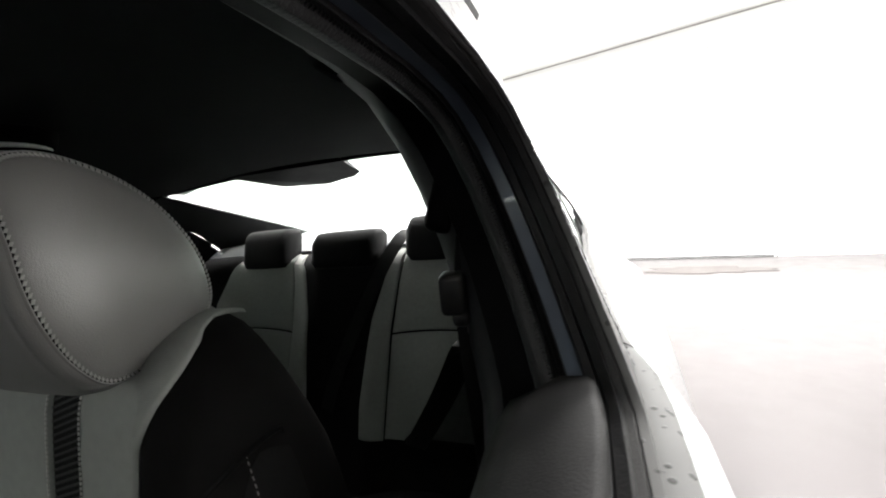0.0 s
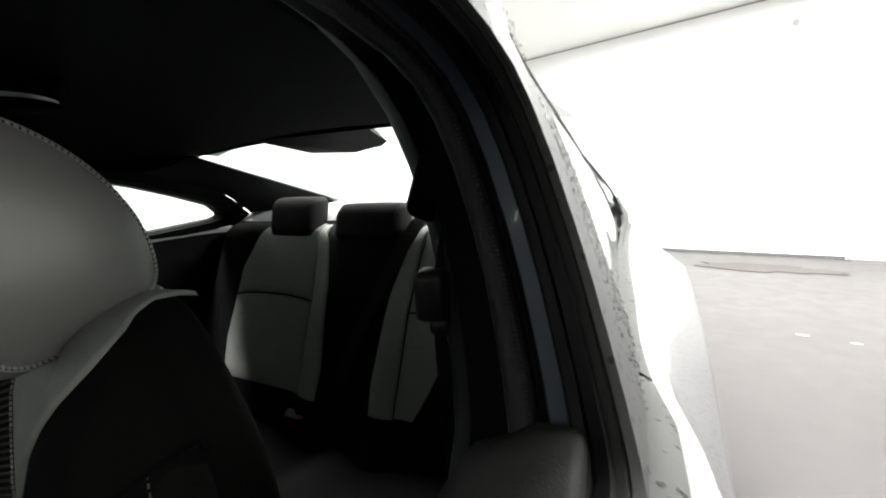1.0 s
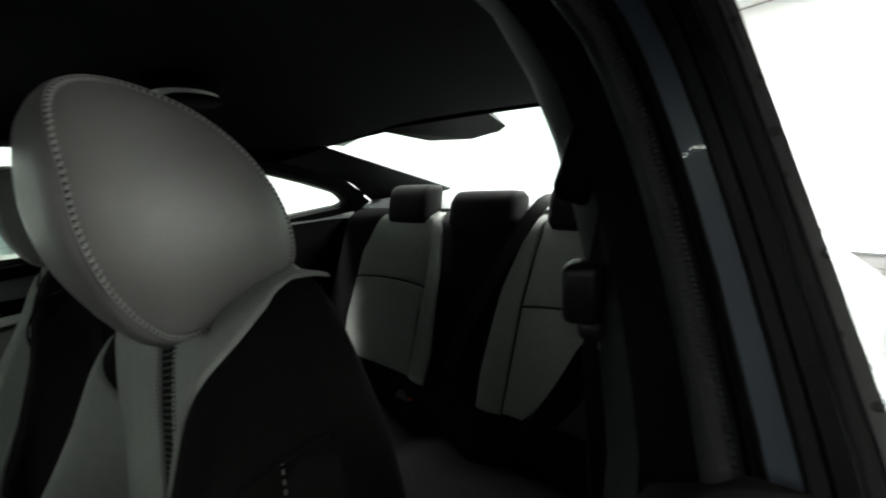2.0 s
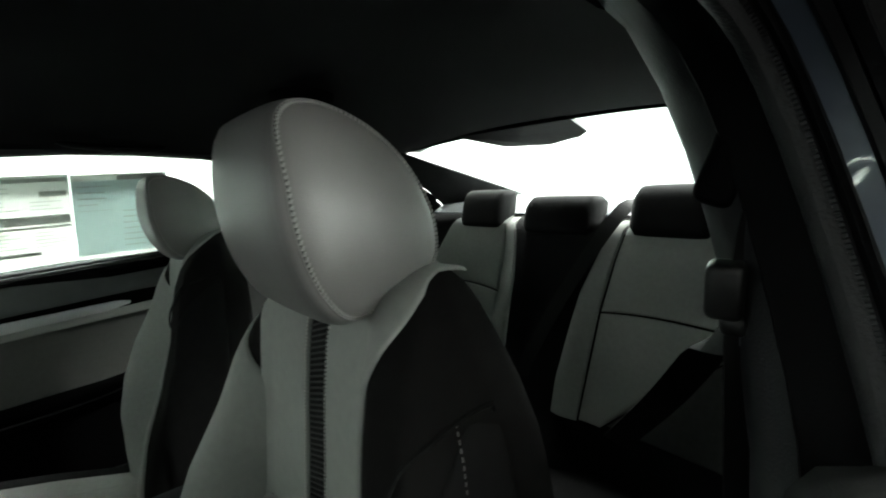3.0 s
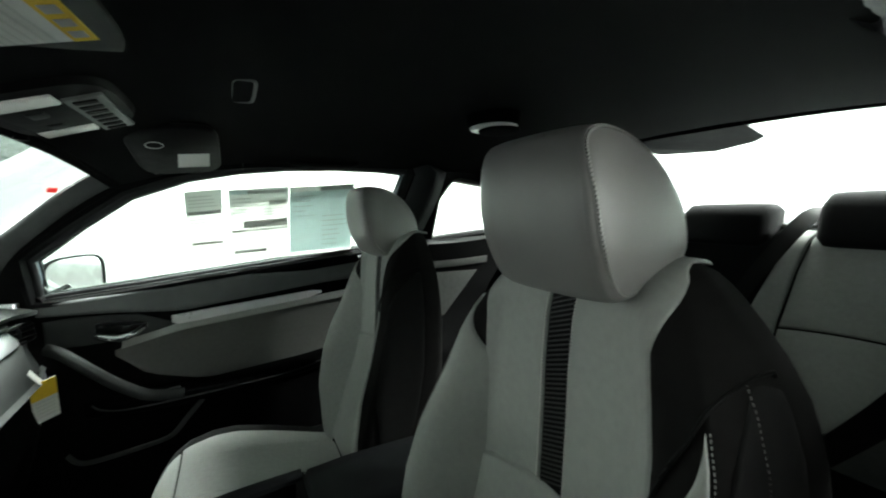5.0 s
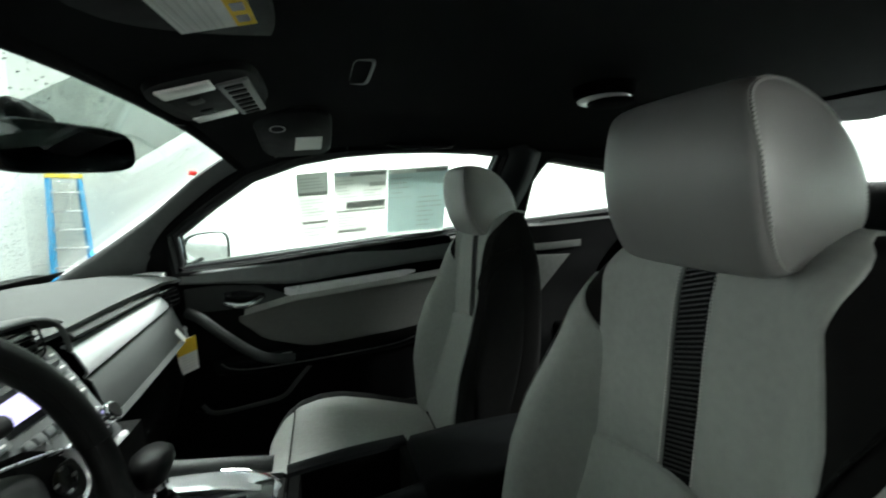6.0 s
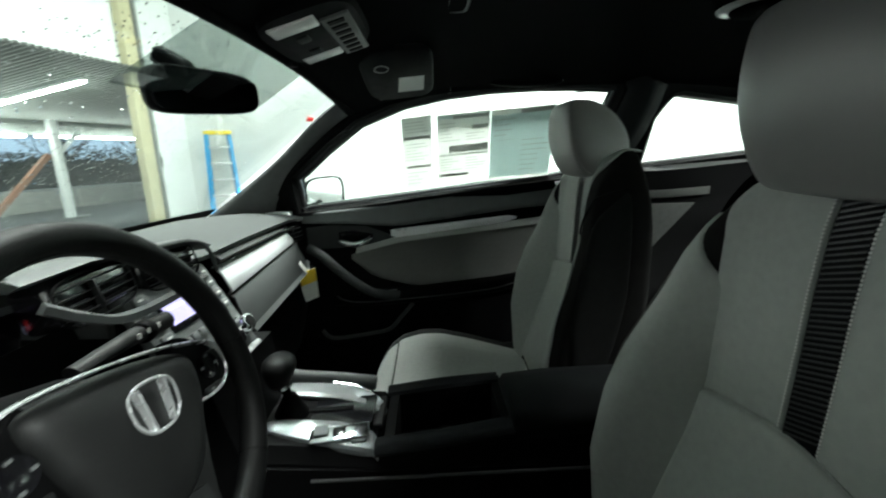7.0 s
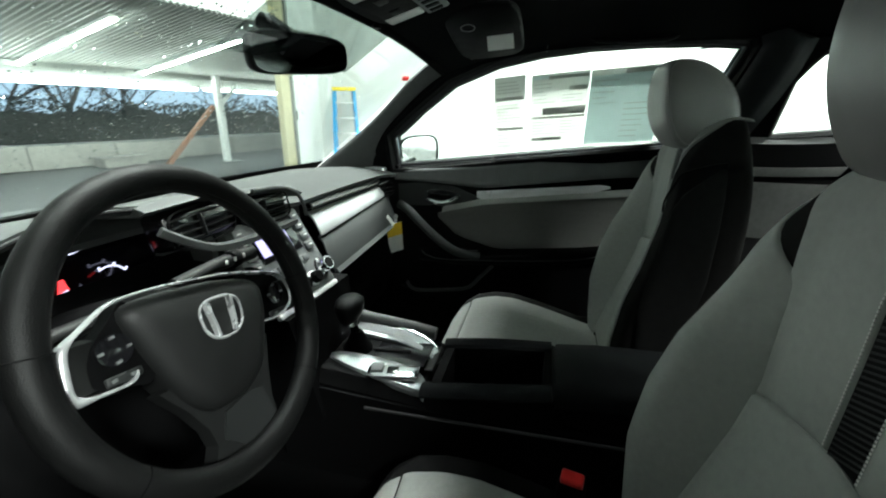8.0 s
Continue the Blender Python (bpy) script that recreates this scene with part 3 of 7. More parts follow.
solid("backdrop", plate([gar(-70, -60, -1), gar(40, -60, -1), gar(40, -60, 22), gar(-70, -60, 22)], (0, -0.2, 0)), DUSK, "pale blue dusk sky", "sky", kind="structure")


# ---- car body ----
def wx(z):
    """Half width of the side glass at a height."""
    return 0.812 - 0.355 * (z - 0.914) if z > 0.914 else 0.812 + 0.02 * smoothstep(0, 0.3, 0.914 - z)


def sp(sg, y, z, off=0.0):
    return Vector((sg * (wx(z) + off), y, z))


DOORWIN = [(-0.85, 0.908), (-0.629, 0.931), (-0.42, 0.957), (-0.226, 0.979), (0.055, 1.010), (0.125, 1.018), (0.142, 1.04), (0.165, 1.115), (0.188, 1.19), (0.214, 1.272), (0.204, 1.291), (0.12, 1.299), (-0.025, 1.300), (-0.178, 1.294), (-0.323, 1.279), (-0.461, 1.252), (-0.611, 1.198), (-0.738, 1.121), (-0.852, 1.031)]
QUARTER = [(0.352, 1.052), (0.733, 1.090), (0.94, 1.122), (0.972, 1.136), (0.965, 1.152), (0.921, 1.181), (0.78, 1.217), (0.645, 1.245), (0.432, 1.272), (0.405, 1.266), (0.388, 1.245), (0.361, 1.199)]


def dense(loop, step=0.03):
    out = []
    for i, a in enumerate(loop):
        b = loop[(i + 1) % len(loop)]
        k = max(1, int(math.hypot(b[0] - a[0], b[1] - a[1]) / step))
        out += [(a[0] + (b[0] - a[0]) * j / k, a[1] + (b[1] - a[1]) * j / k) for j in range(k)]
    return out


def grown(loop, d):
    """The loop moved outwards by d."""
    out = []
    k = len(loop)
    area = sum(loop[i][0] * loop[(i + 1) % k][1] - loop[(i + 1) % k][0] * loop[i][1] for i in range(k))
    sgn = 1 if area > 0 else -1
    for i in range(k):
        a, b = loop[i - 1], loop[(i + 1) % k]
        t = Vector((b[0] - a[0], b[1] - a[1])).normalized()
        out.append((loop[i][0] + sgn * t.y * d, loop[i][1] - sgn * t.x * d))
    return out


# the driver's opening has a rounder rear corner
DRIVERWIN = [(-0.85, 0.908), (-0.629, 0.931), (-0.42, 0.957), (-0.226, 0.979), (0.055, 1.010), (0.108, 1.018), (0.125, 1.032), (0.142, 1.060), (0.155, 1.090), (0.166, 1.120), (0.174, 1.155), (0.177, 1.200), (0.171, 1.235), (0.154, 1.262), (0.124, 1.278), (0.08, 1.286), (0.0, 1.289), (-0.10, 1.288), (-0.178, 1.284), (-0.323, 1.270), (-0.461, 1.244), (-0.611, 1.192), (-0.738, 1.117), (-0.852, 1.031)]
DOORWIN = [(y + 0.022 * smoothstep(1.05, 1.20, z) * smoothstep(0.0, 0.1, y), z + 0.014 * smoothstep(1.10, 1.22, z)) for y, z in DOORWIN]
DW, QW, DD = dense(DOORWIN), dense(QUARTER), dense(DRIVERWIN, 0.02)

body = thing("coupe", (0, 0, 0.3), "silver two-door coupe wet with raindrops", "car")


def headliner_z(x, y):
    zc = interp(y, [-0.64, -0.55, -0.42, -0.3, 0.0, 0.4, 0.75, 0.88], [1.284, 1.312, 1.35, 1.366, 1.372, 1.374, 1.386, 1.395])
    return zc - 0.055 * (abs(x) / 0.62) ** 2.4


# roof lining and outer roof
rows = []
for j in range(41):
    y = -0.635 + 1.515 * j / 40
    bow = interp(y, [-0.635, -0.4, 0.6, 0.88], [0, 0, 0, 1])
    row = []
    for i in range(37):
        x = -0.625 + 1.25 * i / 36
        yy = y - bow * 0.10 * (abs(x) / 0.62) ** 2 if y > 0.6 else y + interp(y, [-0.635, -0.4], [1, 0]) * 0.02 * (abs(x) / 0.62) ** 4
        row.append(Vector((x, yy, headliner_z(x, yy))))
    rows.append(row)
part("headliner", sheet(rows, 0.008), HEADLINER, body, "black cloth roof lining")
rows = []
for j in range(31):
    y = -0.655 + 1.595 * j / 30
    rows.append([Vector((x, y, headliner_z(x, min(max(y, -0.6), 0.85)) + 0.035 - 0.25 * max(0, -0.62 - y))) for x in [-0.655 + 1.31 * i / 28 for i in range(29)]])
part("roof_skin", sheet(rows, 0.006), PAINT, body, "silver painted roof panel")
# roof lining front edge roll and rear edge roll
part("front_header", tube([Vector((x, -0.632 + 0.02 * (abs(x) / 0.62) ** 4, headliner_z(x, -0.632) - 0.004)) for x in np.linspace(-0.60, 0.60, 25)], 0.012, 10), HEADLINER, body)
part("rear_header", tube([Vector((x, 0.872 - 0.10 * (abs(x) / 0.62) ** 2, headliner_z(x, 0.86) - 0.004)) for x in np.linspace(-0.52, 0.52, 25)], 0.012, 10), HEADLINER, body)


def skin(y):
    """How far the outer skin stands off the glass line: it draws in behind the door."""
    return interp(y, [0.17, 0.25, 0.33, 0.432, 0.645, 0.92], [0.066, 0.047, 0.039, 0.034, 0.020, 0.012])


def pillar(y, z):
    """The pillar cover stays proud of that line below the roof rail."""
    return skin(y) + (interp(y, [0.17, 0.33, 0.40, 0.60], [0.066, 0.050, 0.042, 0.024]) - skin(y)) * (1 - smoothstep(1.20, 1.31, z))


def side_shell(sg):
    """Pillars and frames of one side."""
    inner = dense([(-0.90, 0.86), (0.20, 0.99), (0.34, 1.0), (1.05, 1.10), (1.06, 1.17), (0.93, 1.235), (0.66, 1.29), (0.45, 1.315), (0.0, 1.335), (-0.25, 1.33), (-0.47, 1.29), (-0.64, 1.235), (-0.79, 1.135), (-0.92, 1.02)], 0.05)
    win = DD if sg > 0 else DW
    part("side_trim", plate([sp(sg, y, z, -0.035) for y, z in inner], (sg * 0.012, 0, 0), [[sp(sg, y, z, -0.035) for y, z in grown(win, 0.010)], [sp(sg, y, z, -0.035) for y, z in grown(QW, 0.006)]]), BLACK, body, "black plastic pillar trim")
    # returns of the trim towards the glass
    part("quarter_reveal", sheet([[sp(sg, y, z, o) for y, z in grown(QW, g)] + [sp(sg, *grown(QW, g)[0], o)] for o, g in ((-0.037, 0.010), (-0.030, 0.0), (0.0, -0.002), (0.010, -0.002))], 0.003), DARK, body)
    # jamb layers round the door glass, from the cabin outwards
    def ring(name, steps, mat, label=""):
        loops = [grown(win, g) for o, g in steps]
        part(name, sheet([[sp(sg, y, z, o) for y, z in lp] + [sp(sg, *lp[0], o)] for (o, g), lp in zip(steps, loops)], 0.002), mat, body, label)
    ring("seal_carrier", [(-0.040, 0.016), (-0.036, 0.006), (-0.022, 0.003), (-0.004, 0.000)], BLACK)
    ring("gasket_groove", [(0.010, 0.000), (0.0115, 0.008), (0.0135, 0.008), (0.0145, -0.006), (0.0160, -0.0075), (0.0175, -0.006), (0.0185, 0.006), (0.0205, 0.006), (0.0215, -0.009)], RUBBER, "black twin rubber gasket")
    ring("jamb_paint", [(0.0215, -0.009), (0.035, -0.011)], JAMB, "blue-grey painted door jamb")
    ring("glass_run", [(0.035, -0.011), (0.0355, -0.0145), (0.0365, -0.0155), (0.040, -0.0150), (0.041, -0.004), (0.0445, -0.004), (0.0455, -0.0135), (0.0500, -0.0145), (0.0515, -0.010)], RUBBER, "black rubber glass run channel")
    ring("window_lip", [(0.0515, -0.010), (0.0520, -0.0130), (0.0580, -0.0135), (0.0590, -0.0110)], PILLARLIP, "dark grey window lip with raindrops")
    ring("lip_joint", [(0.0590, -0.0110), (0.0605, -0.006), (0.0625, -0.006), (0.0640, -0.0120)], RUBBER, "black joint beside the lip")
    # deep rounded pillar cover behind the seal
    arc = [(y, z) for y, z in dense([p for p in (DRIVERWIN if sg > 0 else DOORWIN) if p[1] > 1.0 and p[0] > -0.35], 0.02)]
    k0 = max(range(len(arc)), key=lambda k: -arc[k][1] + (0 if arc[k][0] > 0 else -9))
    arc = [p for p in arc if not (p[1] < 1.278 and p[0] < 0.05)]
    arc.sort(key=lambda p: math.atan2(p[1] - 1.10, p[0] + 0.15))
    cover = []
    for o, gr in ((-0.002, 0.004), (-0.026, 0.006), (-0.045, 0.012), (-0.060, 0.024), (-0.074, 0.045), (-0.084, 0.070), (-0.085, 0.082), (-0.078, 0.094), (-0.050, 0.13)):
        row = []
        for i, (y, z) in enumerate(arc):
            q0, q1 = arc[max(i - 1, 0)], arc[min(i + 1, len(arc) - 1)]
            t = Vector((q1[0] - q0[0], q1[1] - q0[1])).normalized()
            row.append(sp(sg, y + t.y * gr, min(z - t.x * gr, 1.322), o))
        cover.append(row)
    part("b_pillar_cover", sheet(cover, 0.003), PILLARDARK, body, "dark grained pillar cover", angle=60)
    # ribbed soft seal, the lip that shows a leather grain
    pts = [sp(sg, y, z, 0.003) for y, z in grown(win, -0.006)]
    part("weatherstrip", sweep(pts, disc(0.009, 12, 0.012), (sg, 0, 0.35), closed=True), STRIP, body, "soft grained rubber weatherstrip")
    ribs = []
    fine = []
    for a, b in zip(pts, pts[1:]):
        k = max(1, int((b - a).length / 0.0030))
        fine += [a.lerp(b, j / k) for j in range(k)]
    for a, b in zip(fine, fine[1:]):
        if a.y > -0.1:
            t = (b - a).normalized()
            n = Vector((sg, 0, 0.35)).normalized()
            c = t.cross(n).normalized()
            inward = c if (a + c * 0.02 - Vector((a.x, -0.25, 1.13))).length < (a - Vector((a.x, -0.25, 1.13))).length else -c
            ribs.append((a + inward * 0.0078 + n * 0.005, t * 0.0008, n * 0.0034, inward * 0.0012))
    if sg > 0:
        tagged(part("seal_ribbing", boxes(ribs), STRIP, body), kind="stuff")
    # outer skin round the openings
    outer = dense([(-0.95, 0.905), (0.135, 1.018), (0.25, 1.035), (1.10, 1.115), (1.14, 1.135), (0.97, 1.168), (0.921, 1.189), (0.78, 1.225), (0.645, 1.253), (0.432, 1.281), (0.33, 1.304), (0.22, 1.335), (0.0, 1.355), (-0.28, 1.35), (-0.55, 1.28), (-0.80, 1.12), (-0.98, 0.97)], 0.05)
    part("pillar_skin", plate([sp(sg, y, z, pillar(y, z)) for y, z in outer], (-sg * 0.006, 0, 0), [[sp(sg, y, z, pillar(y, z)) for y, z in grown(win, -0.0125)], [sp(sg, y, z, pillar(y, z)) for y, z in grown(QW, 0.006)]]), PILLARGREY, body, "grey pillar and roof rail with raindrops")
    part("drip_rail", sweep([sp(sg, y, z, skin(y) - 0.002) for y, z in outer if z > 1.13 and -0.8 < y < 0.2][::1], disc(0.006, 8), (sg, 0, 0)), RUBBER, body)
    part("quarter_gasket", sweep(curve([tuple(sp(sg, y, z, skin(y) + 0.001)) for y, z in ((0.26, 1.323), (0.33, 1.303), (0.432, 1.281), (0.54, 1.268), (0.645, 1.252), (0.78, 1.224), (0.921, 1.188))], 40), lambda f: disc(0.0008 + 0.0017 * math.sin(math.pi * min(1, f * 1.1)) if f < 0.8 else 0.0014, 8), (sg, 0, 0.3)), RUBBER, body, "thin black rubber over the quarter glass")
    q = part("quarter_glass", plate([sp(sg, y, z, skin(y) - 0.0025) for y, z in grown(QW, 0.0055)], (sg * 0.0035, 0, 0)), GLASS, body, "fixed rear quarter glass")
    q.visible_shadow = False
    # lower body side
    rows = []
    for i in range(70):
        y = -2.28 + 4.28 * i / 69
        zt = interp(y, [-2.28, -2.05, -1.6, -1.3, -0.95, 0.135, 1.10, 1.5, 2.0], [0.70, 0.78, 0.83, 0.87, 0.905, 1.018, 1.10, 1.06, 0.98])
        taper = 0.12 * smoothstep(1.1, 2.05, y) + 0.05 * smoothstep(-1.0, -1.4, y) + 0.13 * smoothstep(-1.7, -2.4, y)
        hip = 0.03 * smoothstep(0.1, 0.9, y)
        row = []
        sk = skin(y)
        for zf, o in ((0.0, sk + 0.004), (0.008, sk + 0.016), (0.018, sk + 0.032), (0.045, 0.5 * sk + 0.058), (0.10, 0.098 + hip * 0.8), (0.16, 0.106 + hip), (0.20, 0.108 + hip), (0.26, 0.090 + hip), (0.38, 0.092 + hip * 0.8), (0.5, 0.092 + hip * 0.6), (0.62, 0.085 + hip * 0.3), (0.74, 0.07), (0.85, 0.05)):
            z = zt - zf * (zt / 1.05)
            for wy in (-1.45, 1.30):
                if abs(y - wy) < 0.37:
                    z = max(z, 0.32 + math.sqrt(0.37 ** 2 - (y - wy) ** 2))
            top = wx(max(zt, 0.914))
            row.append(Vector((sg * (top + o + 0.25 * min(zf, 0.12) - taper), y, z)))
        rows.append(row)
    part("body_side", sheet(rows, 0.004), PAINT, body, "silver painted body side with a rounded shoulder")
    # A pillar inside
    pts = curve([(sg * 0.575, -0.60, 1.288), (sg * 0.625, -0.72, 1.215), (sg * 0.695, -0.87, 1.10), (sg * 0.735, -1.0, 1.01), (sg * 0.775, -1.17, 0.90)], 20)
    outp = curve([sp(sg, -0.56, 1.262, -0.02), sp(sg, -0.67, 1.205, -0.025), sp(sg, -0.775, 1.125, -0.025), sp(sg, -0.87, 1.03, -0.025), sp(sg, -0.93, 0.90, -0.02)], 20)
    rows = []
    for k, (a, b) in enumerate(zip(pts, outp)):
        mid = (a + b) / 2
        out = Vector((-sg * 0.75, 0.5, 0.1)).normalized()
        rows.append([a + Vector((sg * 0.012, -0.012, 0.0)), a, a.lerp(b, 0.15) + out * 0.012, a.lerp(b, 0.5) + out * 0.020, a.lerp(b, 0.85) + out * 0.012, b, b + Vector((sg * 0.02, -0.005, 0))])
    part("a_pillar_trim", sheet(rows, 0.004), PILLARTRIM, body, "dark grey windscreen pillar cover", angle=60)
    # C pillar and rear quarter trim up to the rear glass
    side = curve([sp(sg, 0.66, 1.29, -0.036), sp(sg, 0.93, 1.235, -0.036), sp(sg, 1.06, 1.17, -0.036), sp(sg, 1.12, 1.12, -0.05)], 14)
    edge = curve([(sg * 0.52, 0.76, 1.338), (sg * 0.505, 0.98, 1.288), (sg * 0.49, 1.20, 1.238), (sg * 0.475, 1.40, 1.192)], 14)
    rows = []
    for a, b in zip(side, edge):
        rows.append([a.lerp(b, f) + Vector((-sg * 0.25, -0.3, 0.25)) * (0.06 * math.sin(math.pi * f) ** 1.0) * -0.3 for f in np.linspace(0, 1, 9)])
    part("c_pillar_trim", sheet(rows, 0.006), DARK, body, "dark rear pillar trim")
    part("corner_filler", plate([sp(sg, 0.93, 1.235, -0.030), sp(sg, 1.16, 1.10, -0.045), Vector((sg * 0.47, 1.42, 1.185)), Vector((sg * 0.56, 1.30, 1.10)), sp(sg, 1.04, 1.04, -0.045), sp(sg, 0.985, 1.16, -0.032)], (0, 0.006, -0.004)), BLACK, body, "dark trim behind the quarter glass")
    part("roof_rail_trim", sheet([[a, b] for a, b in zip(curve([(sg * 0.60, -0.62, 1.275), (sg * 0.62, -0.3, headliner_z(0.62, -0.3)), (sg * 0.62, 0.3, headliner_z(0.62, 0.3)), (sg * 0.60, 0.66, headliner_z(0.6, 0.66)), (sg * 0.52, 0.76, 1.338)], 24), curve([sp(sg, -0.60, 1.235, -0.03), sp(sg, -0.3, 1.295, -0.03), sp(sg, 0.3, 1.31, -0.03), sp(sg, 0.60, 1.29, -0.03), sp(sg, 0.70, 1.285, -0.036)], 24))], 0.006), HEADLINER, body)


for sg in (-1, 1):
    side_shell(sg)

# raindrops on the pillar, the belt strip and the shoulder
drops = bmesh.new()
rngd = random.Random(11)


def drop(c, n, r):
    n = n.normalized()
    a = n.orthogonal().normalized()
    b = n.cross(a)
    rings = []
    for h, s in ((0.0, 1.0), (0.45, 0.72), (0.62, 0.0)):
        rings.append([drops.verts.new(c + n * (h * r) + (a * math.cos(k * 1.0472) + b * math.sin(k * 1.0472)) * (r * max(s, 0.01))) for k in range(6)])
    for p, q in zip(rings, rings[1:]):
        for k in range(6):
            drops.faces.new((p[k], p[(k + 1) % 6], q[(k + 1) % 6], q[k]))


for k in range(760):
    y = rngd.uniform(0.155, 0.345)
    z = rngd.uniform(1.03, 1.36)
    if y < 0.155 + 0.25 * (z - 1.03) + 0.02:
        continue
    drop(sp(1, y, z, pillar(y, z) + 0.0005), Vector((1, 0, 0.35)), rngd.uniform(0.0008, 0.0024))
for k in range(300):
    y = rngd.uniform(-0.1, 1.05)
    z = interp(y, [-0.95, 0.135, 1.10], [0.905, 1.018, 1.10])
    drop(Vector((wx(z) + skin(y) + rngd.uniform(-0.008, 0.010), y, z + 0.0095)), Vector((0.3, 0, 1)), rngd.uniform(0.0008, 0.0022))
solid("raindrops", drops, WATER, "clear raindrops on the silver paint", "raindrops", kind="stuff")

# belt strips of the driver's side, with a joint between door and quarter
for a, b, nm in ((-0.95, 0.232, "door_belt_strip"), (0.238, 1.06, "quarter_belt_strip")):
    for sg in (-1, 1):
        pts = [Vector((sg * (wx(z) + skin(y) + 0.004), y, z)) for y, z in [(y, interp(y, [-0.95, 0.135, 1.10], [0.906, 1.020, 1.105])) for y in np.linspace(a, b, 24)]]
        part(nm, sweep(pts, [(-0.012, -0.004), (0.012, -0.004), (0.012, 0.004), (0.004, 0.009), (-0.008, 0.009), (-0.012, 0.005)]), PILLARGREY, body, "grey belt moulding with raindrops")

# windscreen
wsrows = []
for j in range(11):
    f = j / 10
    yc, z = -0.62 - 0.66 * f, 1.288 - 0.40 * f
    half = 0.640 + 0.19 * f
    wsrows.append([Vector((half * u, yc + (0.01 + 0.07 * f) * (u * u) - 0.03, z)) for u in np.linspace(-1, 1, 17)])
ws = thing("windscreen", (0, -0.9, 1.1), "clear curved windscreen with raindrops and a reflection tinted in at the top", "windscreen")
g = part("pane", sheet(wsrows, 0.005), SCREEN_GLASS, ws)
g.visible_shadow = False
# Reflection of dash and roof, put into a tinted sheet behind the mirror.
bandrows = [[p + Vector((0, 0.007, -0.003)) for p in r] for r in wsrows[:3]]
part("reflection_band", sheet([[p for p in r[5:11]] for r in bandrows], 0.001), REFLECTBAND, ws, "dark reflection behind the mirror, put into a tinted sheet").visible_shadow = False
part("sensor_cover", loft([[Vector((x * s, -0.70 - 0.10 * f, 1.238 - 0.055 * f + 0.0)) + Vector((0, 0.012 * math.cos(k), -0.004)) for k, x in ((0, -0.06), (1.2, -0.03), (1.6, 0.03), (3.1, 0.06))] for f, s in ((0, 0.5), (0.3, 0.45), (0.6, 0.3))], closed=True), BLACK, ws)
part("frit_edge", sheet([[p + Vector((0, 0.007, -0.002)) for p in wsrows[9]], [p + Vector((0, 0.007, -0.002)) for p in wsrows[10]]], 0.002), BLACK, ws)
part("red_tag", rbox((0.028, 0.004, 0.014), (-0.618, -0.742, 1.216), (-30, 0, -25), 0.002), RED, ws, "small red paper tag")
wdrops = bmesh.new()
drops = wdrops
for k in range(3600):
    f, u = rngd.uniform(0.02, 0.9), rngd.uniform(-0.95, 0.95)
    half = 0.585 + 0.20 * f
    p = Vector((half * u, -0.65 - 0.66 * f + (0.01 + 0.07 * f) * u * u, 1.288 - 0.40 * f)) + Vector((0, -0.003, 0.006))
    drop(p, Vector((0, -0.52, 0.85)), rngd.uniform(0.0006, 0.0022))
solid("windscreen_drops", wdrops, BEAD, "raindrops standing on the windscreen", "raindrops", kind="stuff").visible_shadow = False

# rear window
rg = thing("rear_window", (0, 1.1, 1.27), "clear sloping rear window", "window")
rows = []
for j in range(9):
    f = j / 8
    y, z = 0.80 + 0.66 * f, 1.414 - 0.246 * f
    half = 0.56 - 0.02 * f
    rows.append([Vector((half * u, y - 0.06 * (1 - f) * u * u - 0.03 * f * u * u + 0.03, z - 0.03 * u * u * (1 - f * 0.3))) for u in np.linspace(-1, 1, 15)])
g = part("pane", sheet(rows, 0.005), GLASS, rg)
g.visible_shadow = False
# high brake lamp under the rear roof edge
chl = thing("high_brake_lamp", (0, 0.9, 1.35), "black faceted high-level brake lamp housing at the rear window", "brake lamp")
lo = [(-0.30, 0.82, 1.372), (-0.185, 0.945, 1.338), (-0.02, 0.962, 1.330), (0.095, 0.945, 1.341), (0.128, 0.925, 1.349), (0.118, 0.85, 1.374)]
hi = [(x * (0.72 if x > 0 else 0.98), y, z + 0.034) for x, y, z in lo]
part("housing", loft([[Vector(p) for p in lo], [Vector(p) for p in hi]]), BLACK, chl, angle=15)
part("lens", rbox((0.20, 0.012, 0.018), (-0.03, 0.975, 1.352), (-15, 0, 0), 0.004), GLOSS, chl)

# parcel shelf and trunk lid behind the glass
part("parcel_shelf", sheet([[Vector((x, y, z + 0.004 * math.cos(3 * x))) for x in np.linspace(-0.70, 0.70, 15)] for y, z in ((1.05, 1.110), (1.10, 1.146), (1.20, 1.162), (1.32, 1.174), (1.42, 1.182))], 0.01), SHELF, body, "grey cloth parcel shelf below the rear window")
part("trunk_lid", sheet([[Vector((x, y - 0.12 * (x / 0.7) ** 2, z)) for x in np.linspace(-0.72, 0.72, 13)] for y, z in ((1.44, 1.175), (1.6, 1.150), (1.8, 1.12), (1.93, 1.10), (1.96, 1.03), (1.97, 0.6))], 0.006), PAINT, body, "silver trunk lid")
part("bonnet", sheet([[Vector((x, y + 0.10 * (x / 0.75) ** 2, z - 0.05 * (x / 0.75) ** 2)) for x in np.linspace(-0.80, 0.80, 13)] for y, z in ((-1.36, 0.86), (-1.6, 0.85), (-2.0, 0.80), (-2.25, 0.72), (-2.33, 0.62))], 0.006), PAINT, body, "silver bonnet")
